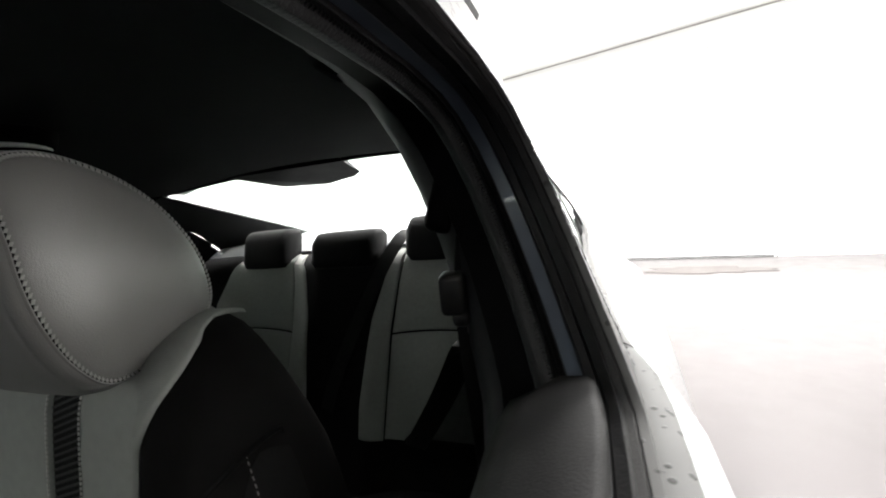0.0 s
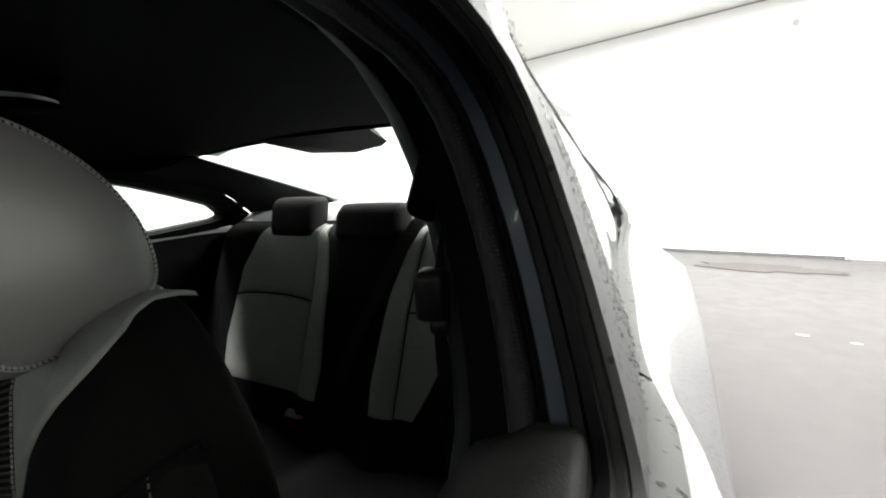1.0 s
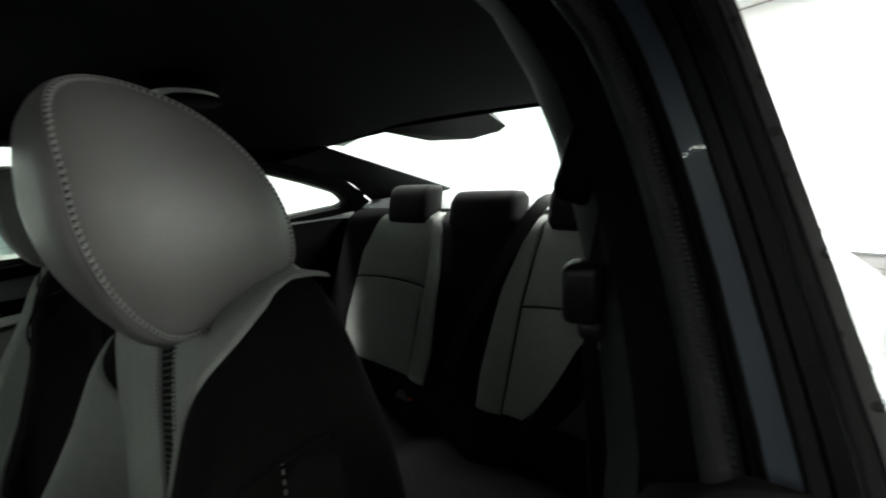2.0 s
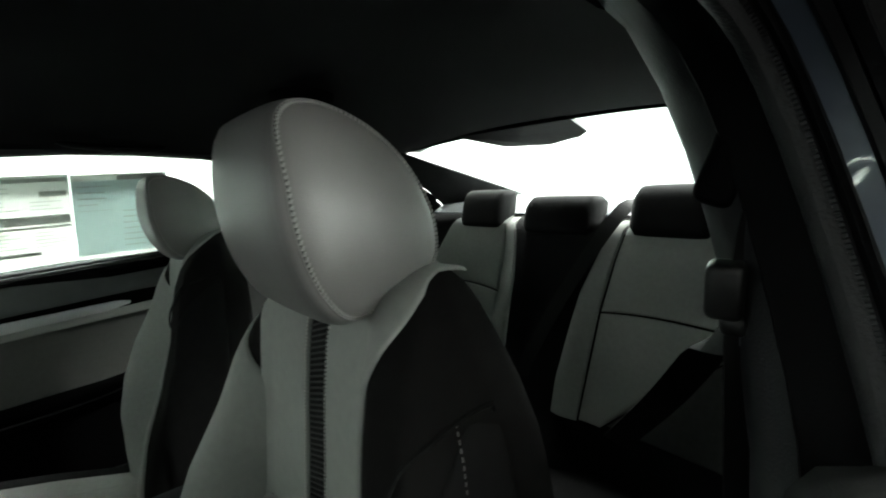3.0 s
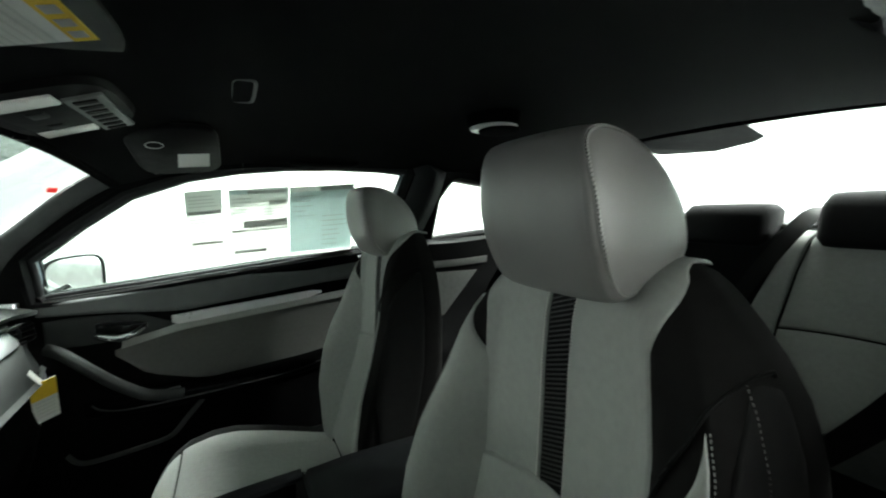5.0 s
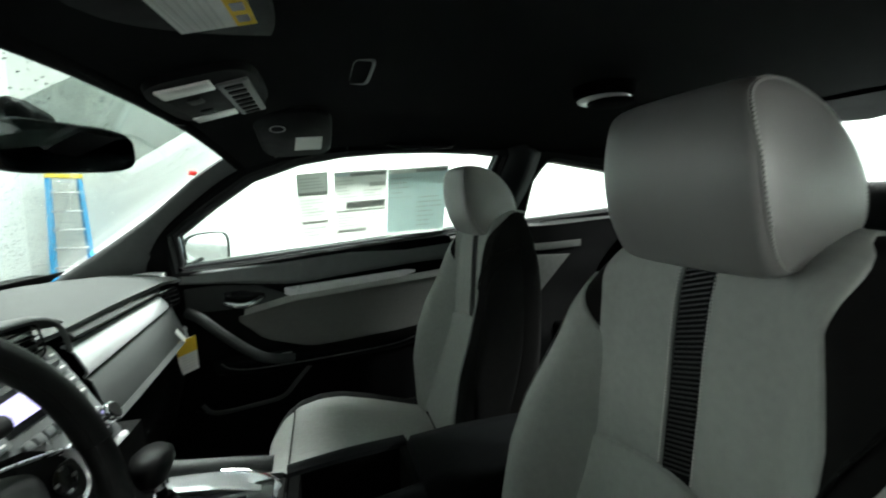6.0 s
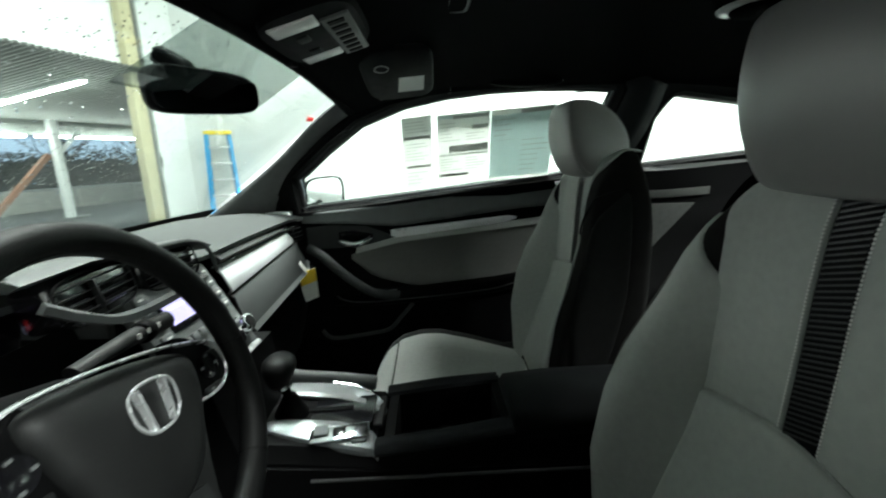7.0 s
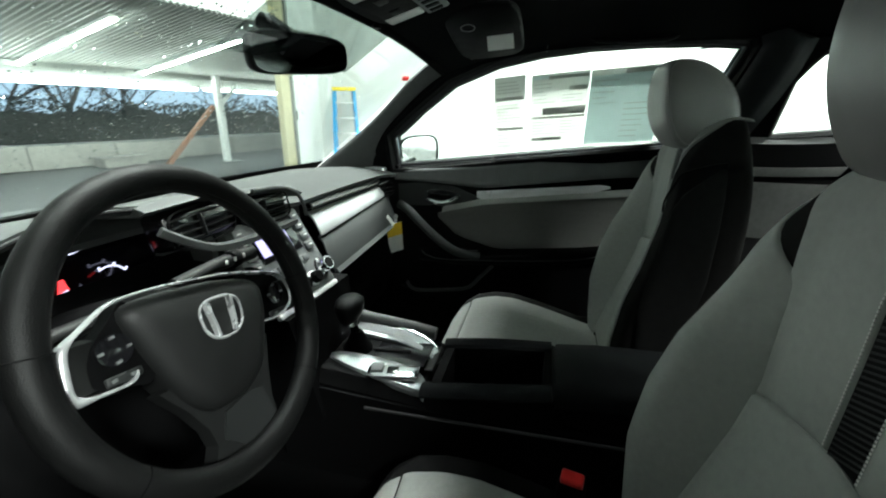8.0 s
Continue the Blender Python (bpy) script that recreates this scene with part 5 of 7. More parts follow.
for sg in (-1, 1):
    us = list(np.linspace(0.16, 0.56, 16))
    def G(u, v, sg=sg):
        x = sg * u
        return Vector((x, v, 0.440 - 0.06 * smoothstep(0.45, 0.36, v) * 1.5 - 0.05 * (v - 0.4) - 0.02 * math.cos(x * 9)))
    part("rear_cushion_panel", puffed(G, us if sg > 0 else us[::-1], list(np.linspace(0.42, 0.80, 14)), 0.008, 0.08), GREY_CLOTH, rear, "light grey cushion panel")


# ---- belts ----
def strap(points, w, side, mat=WEB):
    pts = [Vector(p) for p in points]
    n = Vector(side).normalized()
    return sweep(curve([tuple(p) for p in pts], 14), [(-w / 2, -0.0008), (w / 2, -0.0008), (w / 2, 0.0008), (-w / 2, 0.0008)], n)


belt = thing("driver_seat_belt", (0.69, 0.2, 0.5), "black seat belt in its pillar guide beside the driver's seat", "seat belt")
part("pillar_guide", join(rbox((0.024, 0.026, 0.040), (0.682, 0.174, 1.101), (8, 0, 12), 0.006), rbox((0.018, 0.022, 0.016), (0.687, 0.180, 1.077), (8, 0, 12), 0.006)), GUIDE, belt, "black plastic belt guide")
part("anchor_cover", rbox((0.030, 0.046, 0.058), (0.672, 0.203, 1.186), (0, 18, 6), 0.010, 4), BLACK, belt, "black belt anchor cover on the pillar")
part("guide_clip", rbox((0.010, 0.008, 0.014), (0.690, 0.186, 1.066), (0, 0, 10), 0.003), GREYPLASTIC, belt)
part("webbing", strap([(0.700, 0.200, 1.15), (0.697, 0.192, 1.07), (0.702, 0.215, 0.85), (0.705, 0.25, 0.45)], 0.046, (1, -0.75, 0)), WEB, belt)
part("slack_webbing", strap([(0.680, 0.200, 1.070), (0.612, 0.40, 0.989), (0.520, 0.50, 0.850), (0.400, 0.60, 0.688)], 0.046, (0.5, -0.8, 0.3)), WEB, belt)
rbelt = thing("rear_seat_belt", (0.2, 1.0, 0.8), "black rear seat belt running down from the shelf", "seat belt")
part("webbing", strap([(0.225, 1.06, 1.150), (0.20, 0.985, 1.125), (0.09, 0.92, 0.92), (-0.02, 0.855, 0.66), (-0.03, 0.83, 0.52)], 0.045, (0, -1, 0.3)), WEB, rbelt)
part("shelf_guide", rbox((0.07, 0.05, 0.02), (0.225, 1.07, 1.142), (20, 0, 0), 0.005), BLACK, rbelt)
bk = thing("rear_belt_buckle", (-0.2, 0.8, 0.5), "rear belt buckle with a red release button", "belt buckle")
part("button", rbox((0.022, 0.014, 0.012), (-0.149, 0.80, 0.507), (20, 0, 0), 0.003), RED, bk, "red release button")
part("tongue", rbox((0.050, 0.030, 0.008), (-0.186, 0.800, 0.508), (25, 15, 20), 0.003), GREYPLASTIC, bk, "pale grey belt tongue")
part("shell", rbox((0.030, 0.02, 0.06), (-0.150, 0.815, 0.475), (20, 0, 0), 0.005), BLACK, bk)
db = thing("front_belt_buckle", (0.18, -0.2, 0.5), "front belt buckle with a red release button beside the driver's seat", "belt buckle")
part("button", rbox((0.022, 0.036, 0.016), (0.190, -0.202, 0.556), (0, 10, -12), 0.004), RED, db, "red release button")
part("shell", rbox((0.030, 0.044, 0.09), (0.190, -0.202, 0.506), (0, 8, -12), 0.007), BLACK, db)


# ---- passenger door ----
pdoor = thing("passenger_door", (-0.8, -0.4, 0.3), "closed passenger door with grey cloth insert and silver trim", "car door")


def door_x(y, z):
    """Inner face of the door panel."""
    base = interp(z, [0.25, 0.40, 0.55, 0.60, 0.64, 0.70, 0.80, 0.86, 0.90, 0.95, 1.0, 1.05], [0.80, 0.79, 0.785, 0.775, 0.782, 0.795, 0.800, 0.792, 0.790, 0.785, 0.785, 0.79])
    return base


def belt_z(y):
    return interp(y, [-0.95, -0.85, -0.629, -0.42, -0.226, 0.055, 0.20], [0.900, 0.908, 0.931, 0.957, 0.979, 1.010, 1.026])


def door_face(sg, y, z, lift=0.0):
    return Vector((sg * (door_x(y, z) - lift), y, z))


def door_panel(sg, th):
    rows = []
    ys = np.linspace(-1.02, 0.30, 34)
    for f in (1.0, 0.985, 0.95, 0.88, 0.80, 0.70, 0.55, 0.45, 0.30, 0.15, 0.0):
        row = []
        for y in ys:
            zb = belt_z(y)
            z = 0.25 + (zb - 0.25) * f
            lift = 0.0
            if f == 1.0:
                lift = -0.012 if sg < 0 else 0.0
            row.append(door_face(sg, y, z, lift + (0.008 if f > 0.9 else 0.0)))
        rows.append(row)
    part("panel", sheet(rows, 0.006), BLACK, th, "black moulded door panel")


door_panel(-1, pdoor)
S = -1


def strip_on_door(name, up, lo, y0, y1, mat, h, parent, label="", n=26, m=6, rim=0.15):
    """A raised strip of the door between two height curves."""
    def G(u, v):
        z = lo(u) + (up(u) - lo(u)) * v
        return door_face(-1, u, z, 0.002)
    return part(name, puffed(G, list(np.linspace(y0, y1, n)), list(np.linspace(0, 1, m)), h, rim), mat, parent, label, angle=60)


strip_on_door("upper_roll", lambda y: belt_z(y) - 0.004, lambda y: interp(y, [-0.85, -0.70, -0.50, -0.06, 0.2], [0.868, 0.864, 0.850, 0.905, 0.925]), -0.86, 0.20, DOORROLL, 0.020, pdoor, "soft upper door roll, light put into its paler grey", m=9, rim=0.10)
strip_on_door("silver_trim", lambda y: interp(y, [-0.53, -0.50, -0.094, -0.06], [0.834, 0.838, 0.878, 0.872]), lambda y: interp(y, [-0.53, -0.50, -0.12, -0.06], [0.812, 0.800, 0.850, 0.868]), -0.53, -0.065, SILVER, 0.008, pdoor, "satin silver trim strip")
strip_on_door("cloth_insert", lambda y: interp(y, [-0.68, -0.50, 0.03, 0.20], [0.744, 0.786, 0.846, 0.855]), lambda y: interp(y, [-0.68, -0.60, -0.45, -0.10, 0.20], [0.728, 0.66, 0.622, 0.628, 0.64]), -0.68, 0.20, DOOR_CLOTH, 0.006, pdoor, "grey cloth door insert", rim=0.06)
# Upward-facing top of the insert: its light is put into a paler cloth.
LEDGE = lambda y: interp(y, [-0.68, -0.50, 0.03, 0.20], [0.744, 0.786, 0.846, 0.855])
part("lit_insert_ledge", puffed(lambda u, v: door_face(-1, u, LEDGE(u) + 0.004 + 0.020 * v, 0.026 - 0.024 * v), list(np.linspace(-0.66, 0.20, 26)), list(np.linspace(0, 1, 5)), 0.002, 0.2), GREY_CLOTH, pdoor, "cloth ledge above the insert, light from above put into its paler grey", angle=60)
strip_on_door("handle_bezel", lambda y: interp(y, [-0.84, -0.76, -0.62, -0.53], [0.850, 0.858, 0.852, 0.815]), lambda y: interp(y, [-0.84, -0.76, -0.62, -0.53], [0.77, 0.768, 0.775, 0.803]), -0.84, -0.53, DASHTOP, 0.006, pdoor)
strip_on_door("handle_cup", lambda y: interp(y, [-0.73, -0.66, -0.585], [0.838, 0.842, 0.825]), lambda y: interp(y, [-0.73, -0.66, -0.585], [0.80, 0.785, 0.80]), -0.73, -0.585, GLOSS, 0.008, pdoor)
h = part("door_handle", sweep(curve([(-0.775, -0.722, 0.800), (-0.762, -0.70, 0.796), (-0.757, -0.66, 0.789), (-0.760, -0.625, 0.798), (-0.775, -0.602, 0.812)], 16), lambda f: disc(0.007 + 0.005 * math.sin(math.pi * f), 10), (0, 0, 1)), CHROME, pdoor, "chrome inner door handle")
# pull handle curving from the bezel down to the armrest
part("pull_handle", sweep(curve([(-0.775, -0.83, 0.775), (-0.745, -0.785, 0.760), (-0.730, -0.730, 0.715), (-0.720, -0.655, 0.655), (-0.714, -0.586, 0.617), (-0.715, -0.50, 0.606)], 20), lambda f: disc(0.0125, 10, 0.017), (1, 0, 0.2)), DASHTOP, pdoor, "dark grey pull handle")
part("armrest", loft([[Vector((-0.80 + a * wdt, y, z + b)) for a, b in ((0, -0.06), (0.7, -0.050), (1.0, -0.022), (1.0, -0.006), (0.9, 0.0), (0, 0.006))] for y, z, wdt in ((-0.76, 0.600, 0.02), (-0.71, 0.606, 0.06), (-0.60, 0.607, 0.085), (-0.40, 0.622, 0.09), (-0.15, 0.646, 0.09), (0.0, 0.668, 0.07), (0.12, 0.685, 0.03))]), BLACK, pdoor, "black padded armrest", angle=50)
part("switch_plate", rbox((0.05, 0.12, 0.008), (-0.745, -0.52, 0.606), (3, 0, 0), 0.003), GLOSS, pdoor)
part("window_switch", rbox((0.018, 0.035, 0.010), (-0.745, -0.53, 0.612), (6, 0, 0), 0.003), GREYPLASTIC, pdoor)
# Highlight along the lower armrest edge, drawn as a thin grey tube.
part("armrest_highlight", tube(curve([(-0.755, -0.735, 0.597), (-0.726, -0.700, 0.588), (-0.712, -0.606, 0.585), (-0.709, -0.292, 0.608), (-0.711, -0.138, 0.628), (-0.730, -0.040, 0.655)], 24), 0.0028, 8), SEALGREY, pdoor)
# The pocket rim is grey to carry its highlight.
part("map_pocket", sweep(curve([(-0.755, -0.80, 0.462), (-0.745, -0.775, 0.440), (-0.742, -0.735, 0.435), (-0.740, -0.62, 0.450), (-0.742, -0.545, 0.466), (-0.750, -0.50, 0.512), (-0.77, -0.455, 0.556)], 22), disc(0.004, 8, 0.008), (1, 0, 0)), SEALGREY, pdoor, "rim of the door pocket, highlight put into its grey")
part("pocket_wall", loft([[Vector((-0.79 + o, y, z)) for z, o in ((0.26, 0.0), (0.27, 0.04), (zt - 0.01, 0.05), (zt - 0.006, 0.04), (0.29, 0.03))] for y, zt in ((-0.82, 0.455), (-0.74, 0.430), (-0.6, 0.448), (-0.5, 0.475))]), BLACK, pdoor, angle=30)
part("inner_belt_seal", sweep([Vector((-(wx(belt_z(y)) - 0.010), y, belt_z(y))) for y in np.linspace(-0.86, 0.13, 24)], disc(0.005, 8), (1, 0, 0)), RUBBER, pdoor)
pw = part("door_glass", plate([sp(-1, y, z, 0.0) for y, z in grown(DW, 0.006)], (-0.004, 0, 0)), GLASS, pdoor, "raised side window")
pw.visible_shadow = False
part("mirror_sail", plate([Vector((-0.785, -0.86, 0.905)), Vector((-0.74, -0.86, 1.035)), Vector((-0.755, -1.0, 0.975)), Vector((-0.79, -1.05, 0.895))], (-0.02, 0, 0)), BLACK, pdoor)
part("sail_trim", rbox((0.03, 0.10, 0.014), (-0.775, -0.93, 0.905), (0, 10, -10), 0.004), SILVER, pdoor)


# stickers on the passenger window, seen from inside
def window_sticker(name, y0, y1, zt0, zt1, zb0, zb1, mat, label, bars, hue=None):
    th = thing(name, sp(-1, (y0 + y1) / 2, zb0, -0.005), label, "sticker", "window stickers")
    def at(u, v, off):
        y = y0 + (y1 - y0) * u
        z = (zb0 + (zb1 - zb0) * u) * (1 - v) + (zt0 + (zt1 - zt0) * u) * v
        return sp(-1, y, z, off)
    part("sheet", plate([at(0, 0, -0.002), at(1, 0, -0.002), at(1, 1, -0.002), at(0, 1, -0.002)], (0.0008, 0, 0)), mat, th)
    for u0, u1, v0, v1, m in bars:
        part("print_bar", plate([at(u0, v0, -0.0035), at(u1, v0, -0.0035), at(u1, v1, -0.0035), at(u0, v1, -0.0035)], (0.0006, 0, 0)), m, th)


rngs = random.Random(5)


def lines(u0, u1, v0, v1, n, m=None):
    out = []
    for k in range(n):
        v = v1 - (v1 - v0) * (k + 0.5) / n
        e = u0 + (u1 - u0) * rngs.uniform(0.45, 1.0)
        out.append((u0, e, v - 0.006, v + 0.006, m or PALEINK))
    return out


window_sticker("sticker", -0.468, -0.370, 1.218, 1.228, 0.982, 0.990, PAPER, "white printed window sticker with grey bars", [(0.05, 0.95, 0.70, 0.745, INK), (0.1, 0.95, 0.30, 0.335, INK)] + lines(0.08, 0.9, 0.78, 0.95, 4) + lines(0.08, 0.9, 0.40, 0.66, 6) + lines(0.1, 0.9, 0.05, 0.26, 4))
window_sticker("sticker", -0.350, -0.175, 1.225, 1.240, 0.993, 1.006, PAPER, "large white price sticker with grey bars", [(0.02, 0.30, 0.94, 0.985, PAPERBLUE), (0.30, 0.98, 0.93, 0.97, INK), (0.22, 0.97, 0.47, 0.57, INK), (0.03, 0.98, 0.425, 0.45, INK), (0.66, 0.96, 0.77, 0.83, PALEINK), (0.05, 0.6, 0.12, 0.165, INK)] + lines(0.04, 0.45, 0.62, 0.90, 6) + lines(0.55, 0.95, 0.62, 0.74, 3) + lines(0.05, 0.5, 0.2, 0.4, 5) + lines(0.55, 0.95, 0.2, 0.4, 5))
window_sticker("sticker", -0.172, 0.040, 1.237, 1.254, 1.006, 1.018, PAPER, "pale blue label with a dark heading bar", [(0.0, 1.0, 0.05, 0.93, PAPERBLUE), (0.46, 0.98, 0.93, 0.985, INK)] + lines(0.05, 0.4, 0.55, 0.9, 5) + lines(0.5, 0.95, 0.1, 0.6, 7))

# passenger outside mirror
om = thing("outside_mirror", (-0.92, -0.80, 0.90), "silver outside mirror on the passenger door", "mirror")
MT = Matrix.Translation((-0.915, -0.790, 0.956)) @ Euler((0, 0, radians(-30))).to_matrix().to_4x4()


def mp(x, y, z):
    return MT @ Vector((x, y, z))


oval = [(0.104 * math.copysign(abs(math.cos(a)) ** 0.55, math.cos(a)), 0.069 * math.copysign(abs(math.sin(a)) ** 0.55, math.sin(a)) * (1 - 0.08 * math.cos(a))) for a in np.linspace(0, 2 * math.pi, 37)[:-1]]
part("housing", loft([[mp(x * k - 0.02 * d, -d * 10 * 0.1, z * k) for x, z in oval] for d, k in ((0.0, 1.0), (0.012, 1.02), (0.05, 1.0), (0.085, 0.85), (0.11, 0.5))]), PAINT, om, angle=60)
part("bezel", loft([[mp(x * k, y, z * k) for x, z in oval] for k, y in ((1.02, -0.006), (1.02, 0.004), (0.96, 0.005), (0.93, -0.001))], caps=False), BLACK, om)
part("mirror_glass", plate([mp(x * 0.945, 0.0005, z * 0.945) for x, z in oval], MT.to_3x3() @ Vector((0, -0.003, 0))), MIRROR, om)
part("arm", sweep([(-0.80, -0.86, 0.905), (-0.85, -0.84, 0.912), (-0.90, -0.82, 0.930)], disc(0.02, 10, 0.03)), BLACK, om)

# ---- driver's door: only its upper edge shows below the open window ----
ddoor = thing("driver_door", (0.8, -0.4, 0.3), "closed driver's door with the window lowered", "car door")
rows = []
for dx, dz in ((-0.085, -0.36), (-0.080, -0.08), (-0.074, -0.03), (-0.063, -0.011), (-0.047, -0.003), (-0.025, 0.0), (-0.006, 0.001), (-0.001, -0.001), (0.002, -0.006), (0.002, -0.05)):
    row = []
    for y in np.linspace(-1.0, 0.115, 40):
        zb = interp(y, [-0.95, -0.4, 0.0, 0.116], [0.925, 0.99, 1.036, 1.052])
        e = smoothstep(0.06, 0.115, y)
        row.append(Vector((0.812 + 0.30 * max(0, 1.05 - zb) * 0.2 + dx - 0.006 * e, y, zb + dz - 0.014 * e * e * (1 if dx < -0.03 else 0.25))))
    rows.append(row)
part("upper_roll", sheet(rows, 0.004), DOORTOP, ddoor, "soft upper door panel, shade put into its dark grey", angle=60)
part("belt_seal", sweep([Vector((0.8165 + 0.06 * max(0, 1.05 - zb), y - 0.006, zb - 0.030)) for y, zb in [(y, interp(y, [-0.95, -0.4, 0.0, 0.116], [0.925, 0.99, 1.036, 1.052])) for y in np.linspace(-0.95, 0.118, 24)]], [(-0.0025, -0.014), (0.0025, -0.014), (0.0025, 0.007), (-0.0025, 0.007)]), SEALGREY, ddoor, "grey edged window seal")
part("outer_belt_seal", sweep([Vector((0.830 + 0.06 * max(0, 1.05 - zb), y - 0.006, zb - 0.034)) for y, zb in [(y, interp(y, [-0.95, -0.4, 0.0, 0.116], [0.920, 0.985, 1.030, 1.046])) for y in np.linspace(-0.95, 0.118, 24)]], [(-0.004, -0.02), (0.004, -0.02), (0.004, 0.008), (-0.004, 0.008)]), RUBBER, ddoor)
part("lower_panel", plate([(0.74, -1.0, 0.28), (0.74, 0.20, 0.28), (0.735, 0.115, 0.96), (0.74, -1.0, 0.86)], (0.03, 0, 0)), BLACK, ddoor)
part("armrest", rbox((0.10, 0.5, 0.06), (0.70, -0.35, 0.66), (3, 0, 0), 0.02), BLACK, ddoor)


# ---- dashboard ----
dash = thing("dashboard", (0, -1.0, 0.6), "dark soft-touch dashboard with a silver strip before the passenger", "dashboard")


def dash_top_z(x, y):
    z = interp(y, [-1.30, -1.20, -1.05, -0.93, -0.86, -0.83], [0.895, 0.915, 0.928, 0.922, 0.905, 0.89])
    z += 0.045 * math.exp(-((x - 0.37) / 0.20) ** 4) * smoothstep(-1.15, -0.95, y)
    z += 0.018 * math.exp(-((x - 0.07) / 0.16) ** 4) * smoothstep(-1.1, -0.95, y)
    return z - 0.015 * smoothstep(0.6, 0.78, abs(x))


rows = []
for y in np.linspace(-1.30, -0.86, 16):
    rows.append([Vector((x, y + 0.02 * smoothstep(0.3, 0.75, -x), dash_top_z(x, y))) for x in np.linspace(-0.80, 0.80, 49)])
part("top_pad", sheet(rows, 0.01), DASHTOP, dash, "dark grey grained dash top")
# passenger side: ledge, silver strip, lower fascia
def pline(u, dy, z0, z1):
    x = -0.20 - 0.50 * u
    return Vector((x, -0.855 + dy + 0.015 * u - 0.03 * smoothstep(0.8, 1.0, u), z0 + (z1 - z0) * u))


def pstrip(name, rows_, mat, label="", n=20):
    part(name, sheet([[pline(u, dy, a, b) for u in np.linspace(0, 1, n)] for dy, a, b in rows_], 0.005), mat, dash, label, angle=50)


pstrip("ledge", [(-0.035, 0.897, 0.891), (-0.010, 0.890, 0.885), (-0.003, 0.882, 0.879), (-0.008, 0.874, 0.873)], DASHTOP)
pstrip("shadow_gap", [(-0.008, 0.876, 0.875), (-0.030, 0.871, 0.871), (-0.022, 0.866, 0.868)], BLACK)
pstrip("silver_strip", [(-0.026, 0.866, 0.869), (-0.020, 0.866, 0.869), (-0.004, 0.850, 0.861), (0.012, 0.816, 0.842), (0.014, 0.806, 0.838), (0.006, 0.798, 0.834)], DASHSILVER, "satin silver dash strip")
pstrip("lower_fascia", [(0.004, 0.798, 0.834), (0.018, 0.790, 0.828), (0.030, 0.750, 0.790), (0.045, 0.715, 0.752), (0.045, 0.705, 0.742), (0.030, 0.695, 0.734)], DASHTOP, "dark grained lower fascia")
pstrip("lower_edge", [(0.047, 0.714, 0.750), (0.053, 0.707, 0.744), (0.047, 0.700, 0.738)], SOFT)
pstrip("glovebox_lid", [(0.02, 0.700, 0.735), (0.035, 0.60, 0.62), (0.0, 0.46, 0.48), (-0.10, 0.40, 0.40)], BLACK, "black glovebox lid")
for s in (-0.7, 0.75):
    part("end_cap", rbox((0.10, 0.36, 0.42), (s * 1.03, -1.04, 0.68), (0, 0, 0), 0.03), BLACK, dash)
part("knee_panel", sheet([[Vector((x, y, z)) for x in np.linspace(0.16, 0.78, 9)] for y, z in ((-0.90, 0.88), (-0.86, 0.78), (-0.83, 0.66), (-0.88, 0.52), (-1.0, 0.42))], 0.01), BLACK, dash, "black lower dash below the wheel")


def vent(name, c, w, h, yaw, n, label):
    th = part(name, rbox((w, 0.05, h), (c[0], c[1] - 0.022, c[2]), (12, 0, yaw), 0.012), GLOSS, dash, label)
    q = Matrix.Translation(c) @ Euler((radians(12), 0, radians(yaw))).to_matrix().to_4x4()
    for k in range(n):
        zz = (k + 0.5) / n * h * 0.76 - h * 0.38
        part("slat", rbox((w * 0.94, 0.012, 0.0011), q @ Vector((0, 0.004, zz)), (35, 0, yaw), 0.0004, 1), DARK, th)
    part("vane", rbox((0.004, 0.010, h * 0.6), q @ Vector((0.01, 0.009, 0)), (12, 0, yaw), 0.001, 1), DARK, th)
    rim = [q @ Vector((w / 2 * math.copysign(abs(math.cos(a)) ** 0.5, math.cos(a)), 0.006, h / 2 * math.copysign(abs(math.sin(a)) ** 0.5, math.sin(a)))) for a in np.linspace(0, 2 * math.pi, 33)[:-1]]
    part("vent_rim", tube(rim, 0.0020, 8, (0.2, 1, 0.1), closed=True), BLACK, th)


vent("side_vent", (-0.675, -0.850, 0.850), 0.085, 0.055, -18, 3, "round-cornered side air vent")
vent("centre_vent", (0.195, -0.825, 0.938), 0.15, 0.062, 6, 4, "black centre air vent with slats")
vent("centre_vent", (0.02, -0.835, 0.925), 0.135, 0.060, -4, 4, "black centre air vent with slats")
# padded hood over the centre vents and its pale lower lip
part("vent_hood", loft([[Vector((x, -0.90, z - 0.01)), Vector((x, -0.83, z)), Vector((x, -0.815, z - 0.006)), Vector((x, -0.83, z - 0.014)), Vector((x, -0.90, z - 0.02))] for x, z in ((0.30, 0.985), (0.2, 0.988), (0.08, 0.975), (-0.03, 0.966), (-0.07, 0.955), (-0.09, 0.945))]), SOFT, dash, "padded hood over the centre vents", angle=50)
part("vent_arch", tube(curve([(0.08, -0.812, 0.972), (0.0, -0.812, 0.966), (-0.055, -0.814, 0.950), (-0.088, -0.816, 0.920), (-0.102, -0.818, 0.885)], 20), 0.0045, 8), SOFT, dash, "grey arch round the vents")
part("vent_lip", sweep(curve([(0.285, -0.812, 0.950), (0.25, -0.800, 0.925), (0.20, -0.798, 0.902), (0.13, -0.802, 0.892), (0.05, -0.808, 0.888), (-0.05, -0.815, 0.886)], 24), [(-0.004, -0.008), (0.008, -0.007), (0.008, 0.003), (-0.002, 0.006), (-0.004, 0.005)]), SOFT, dash, "grey lip below the vents")

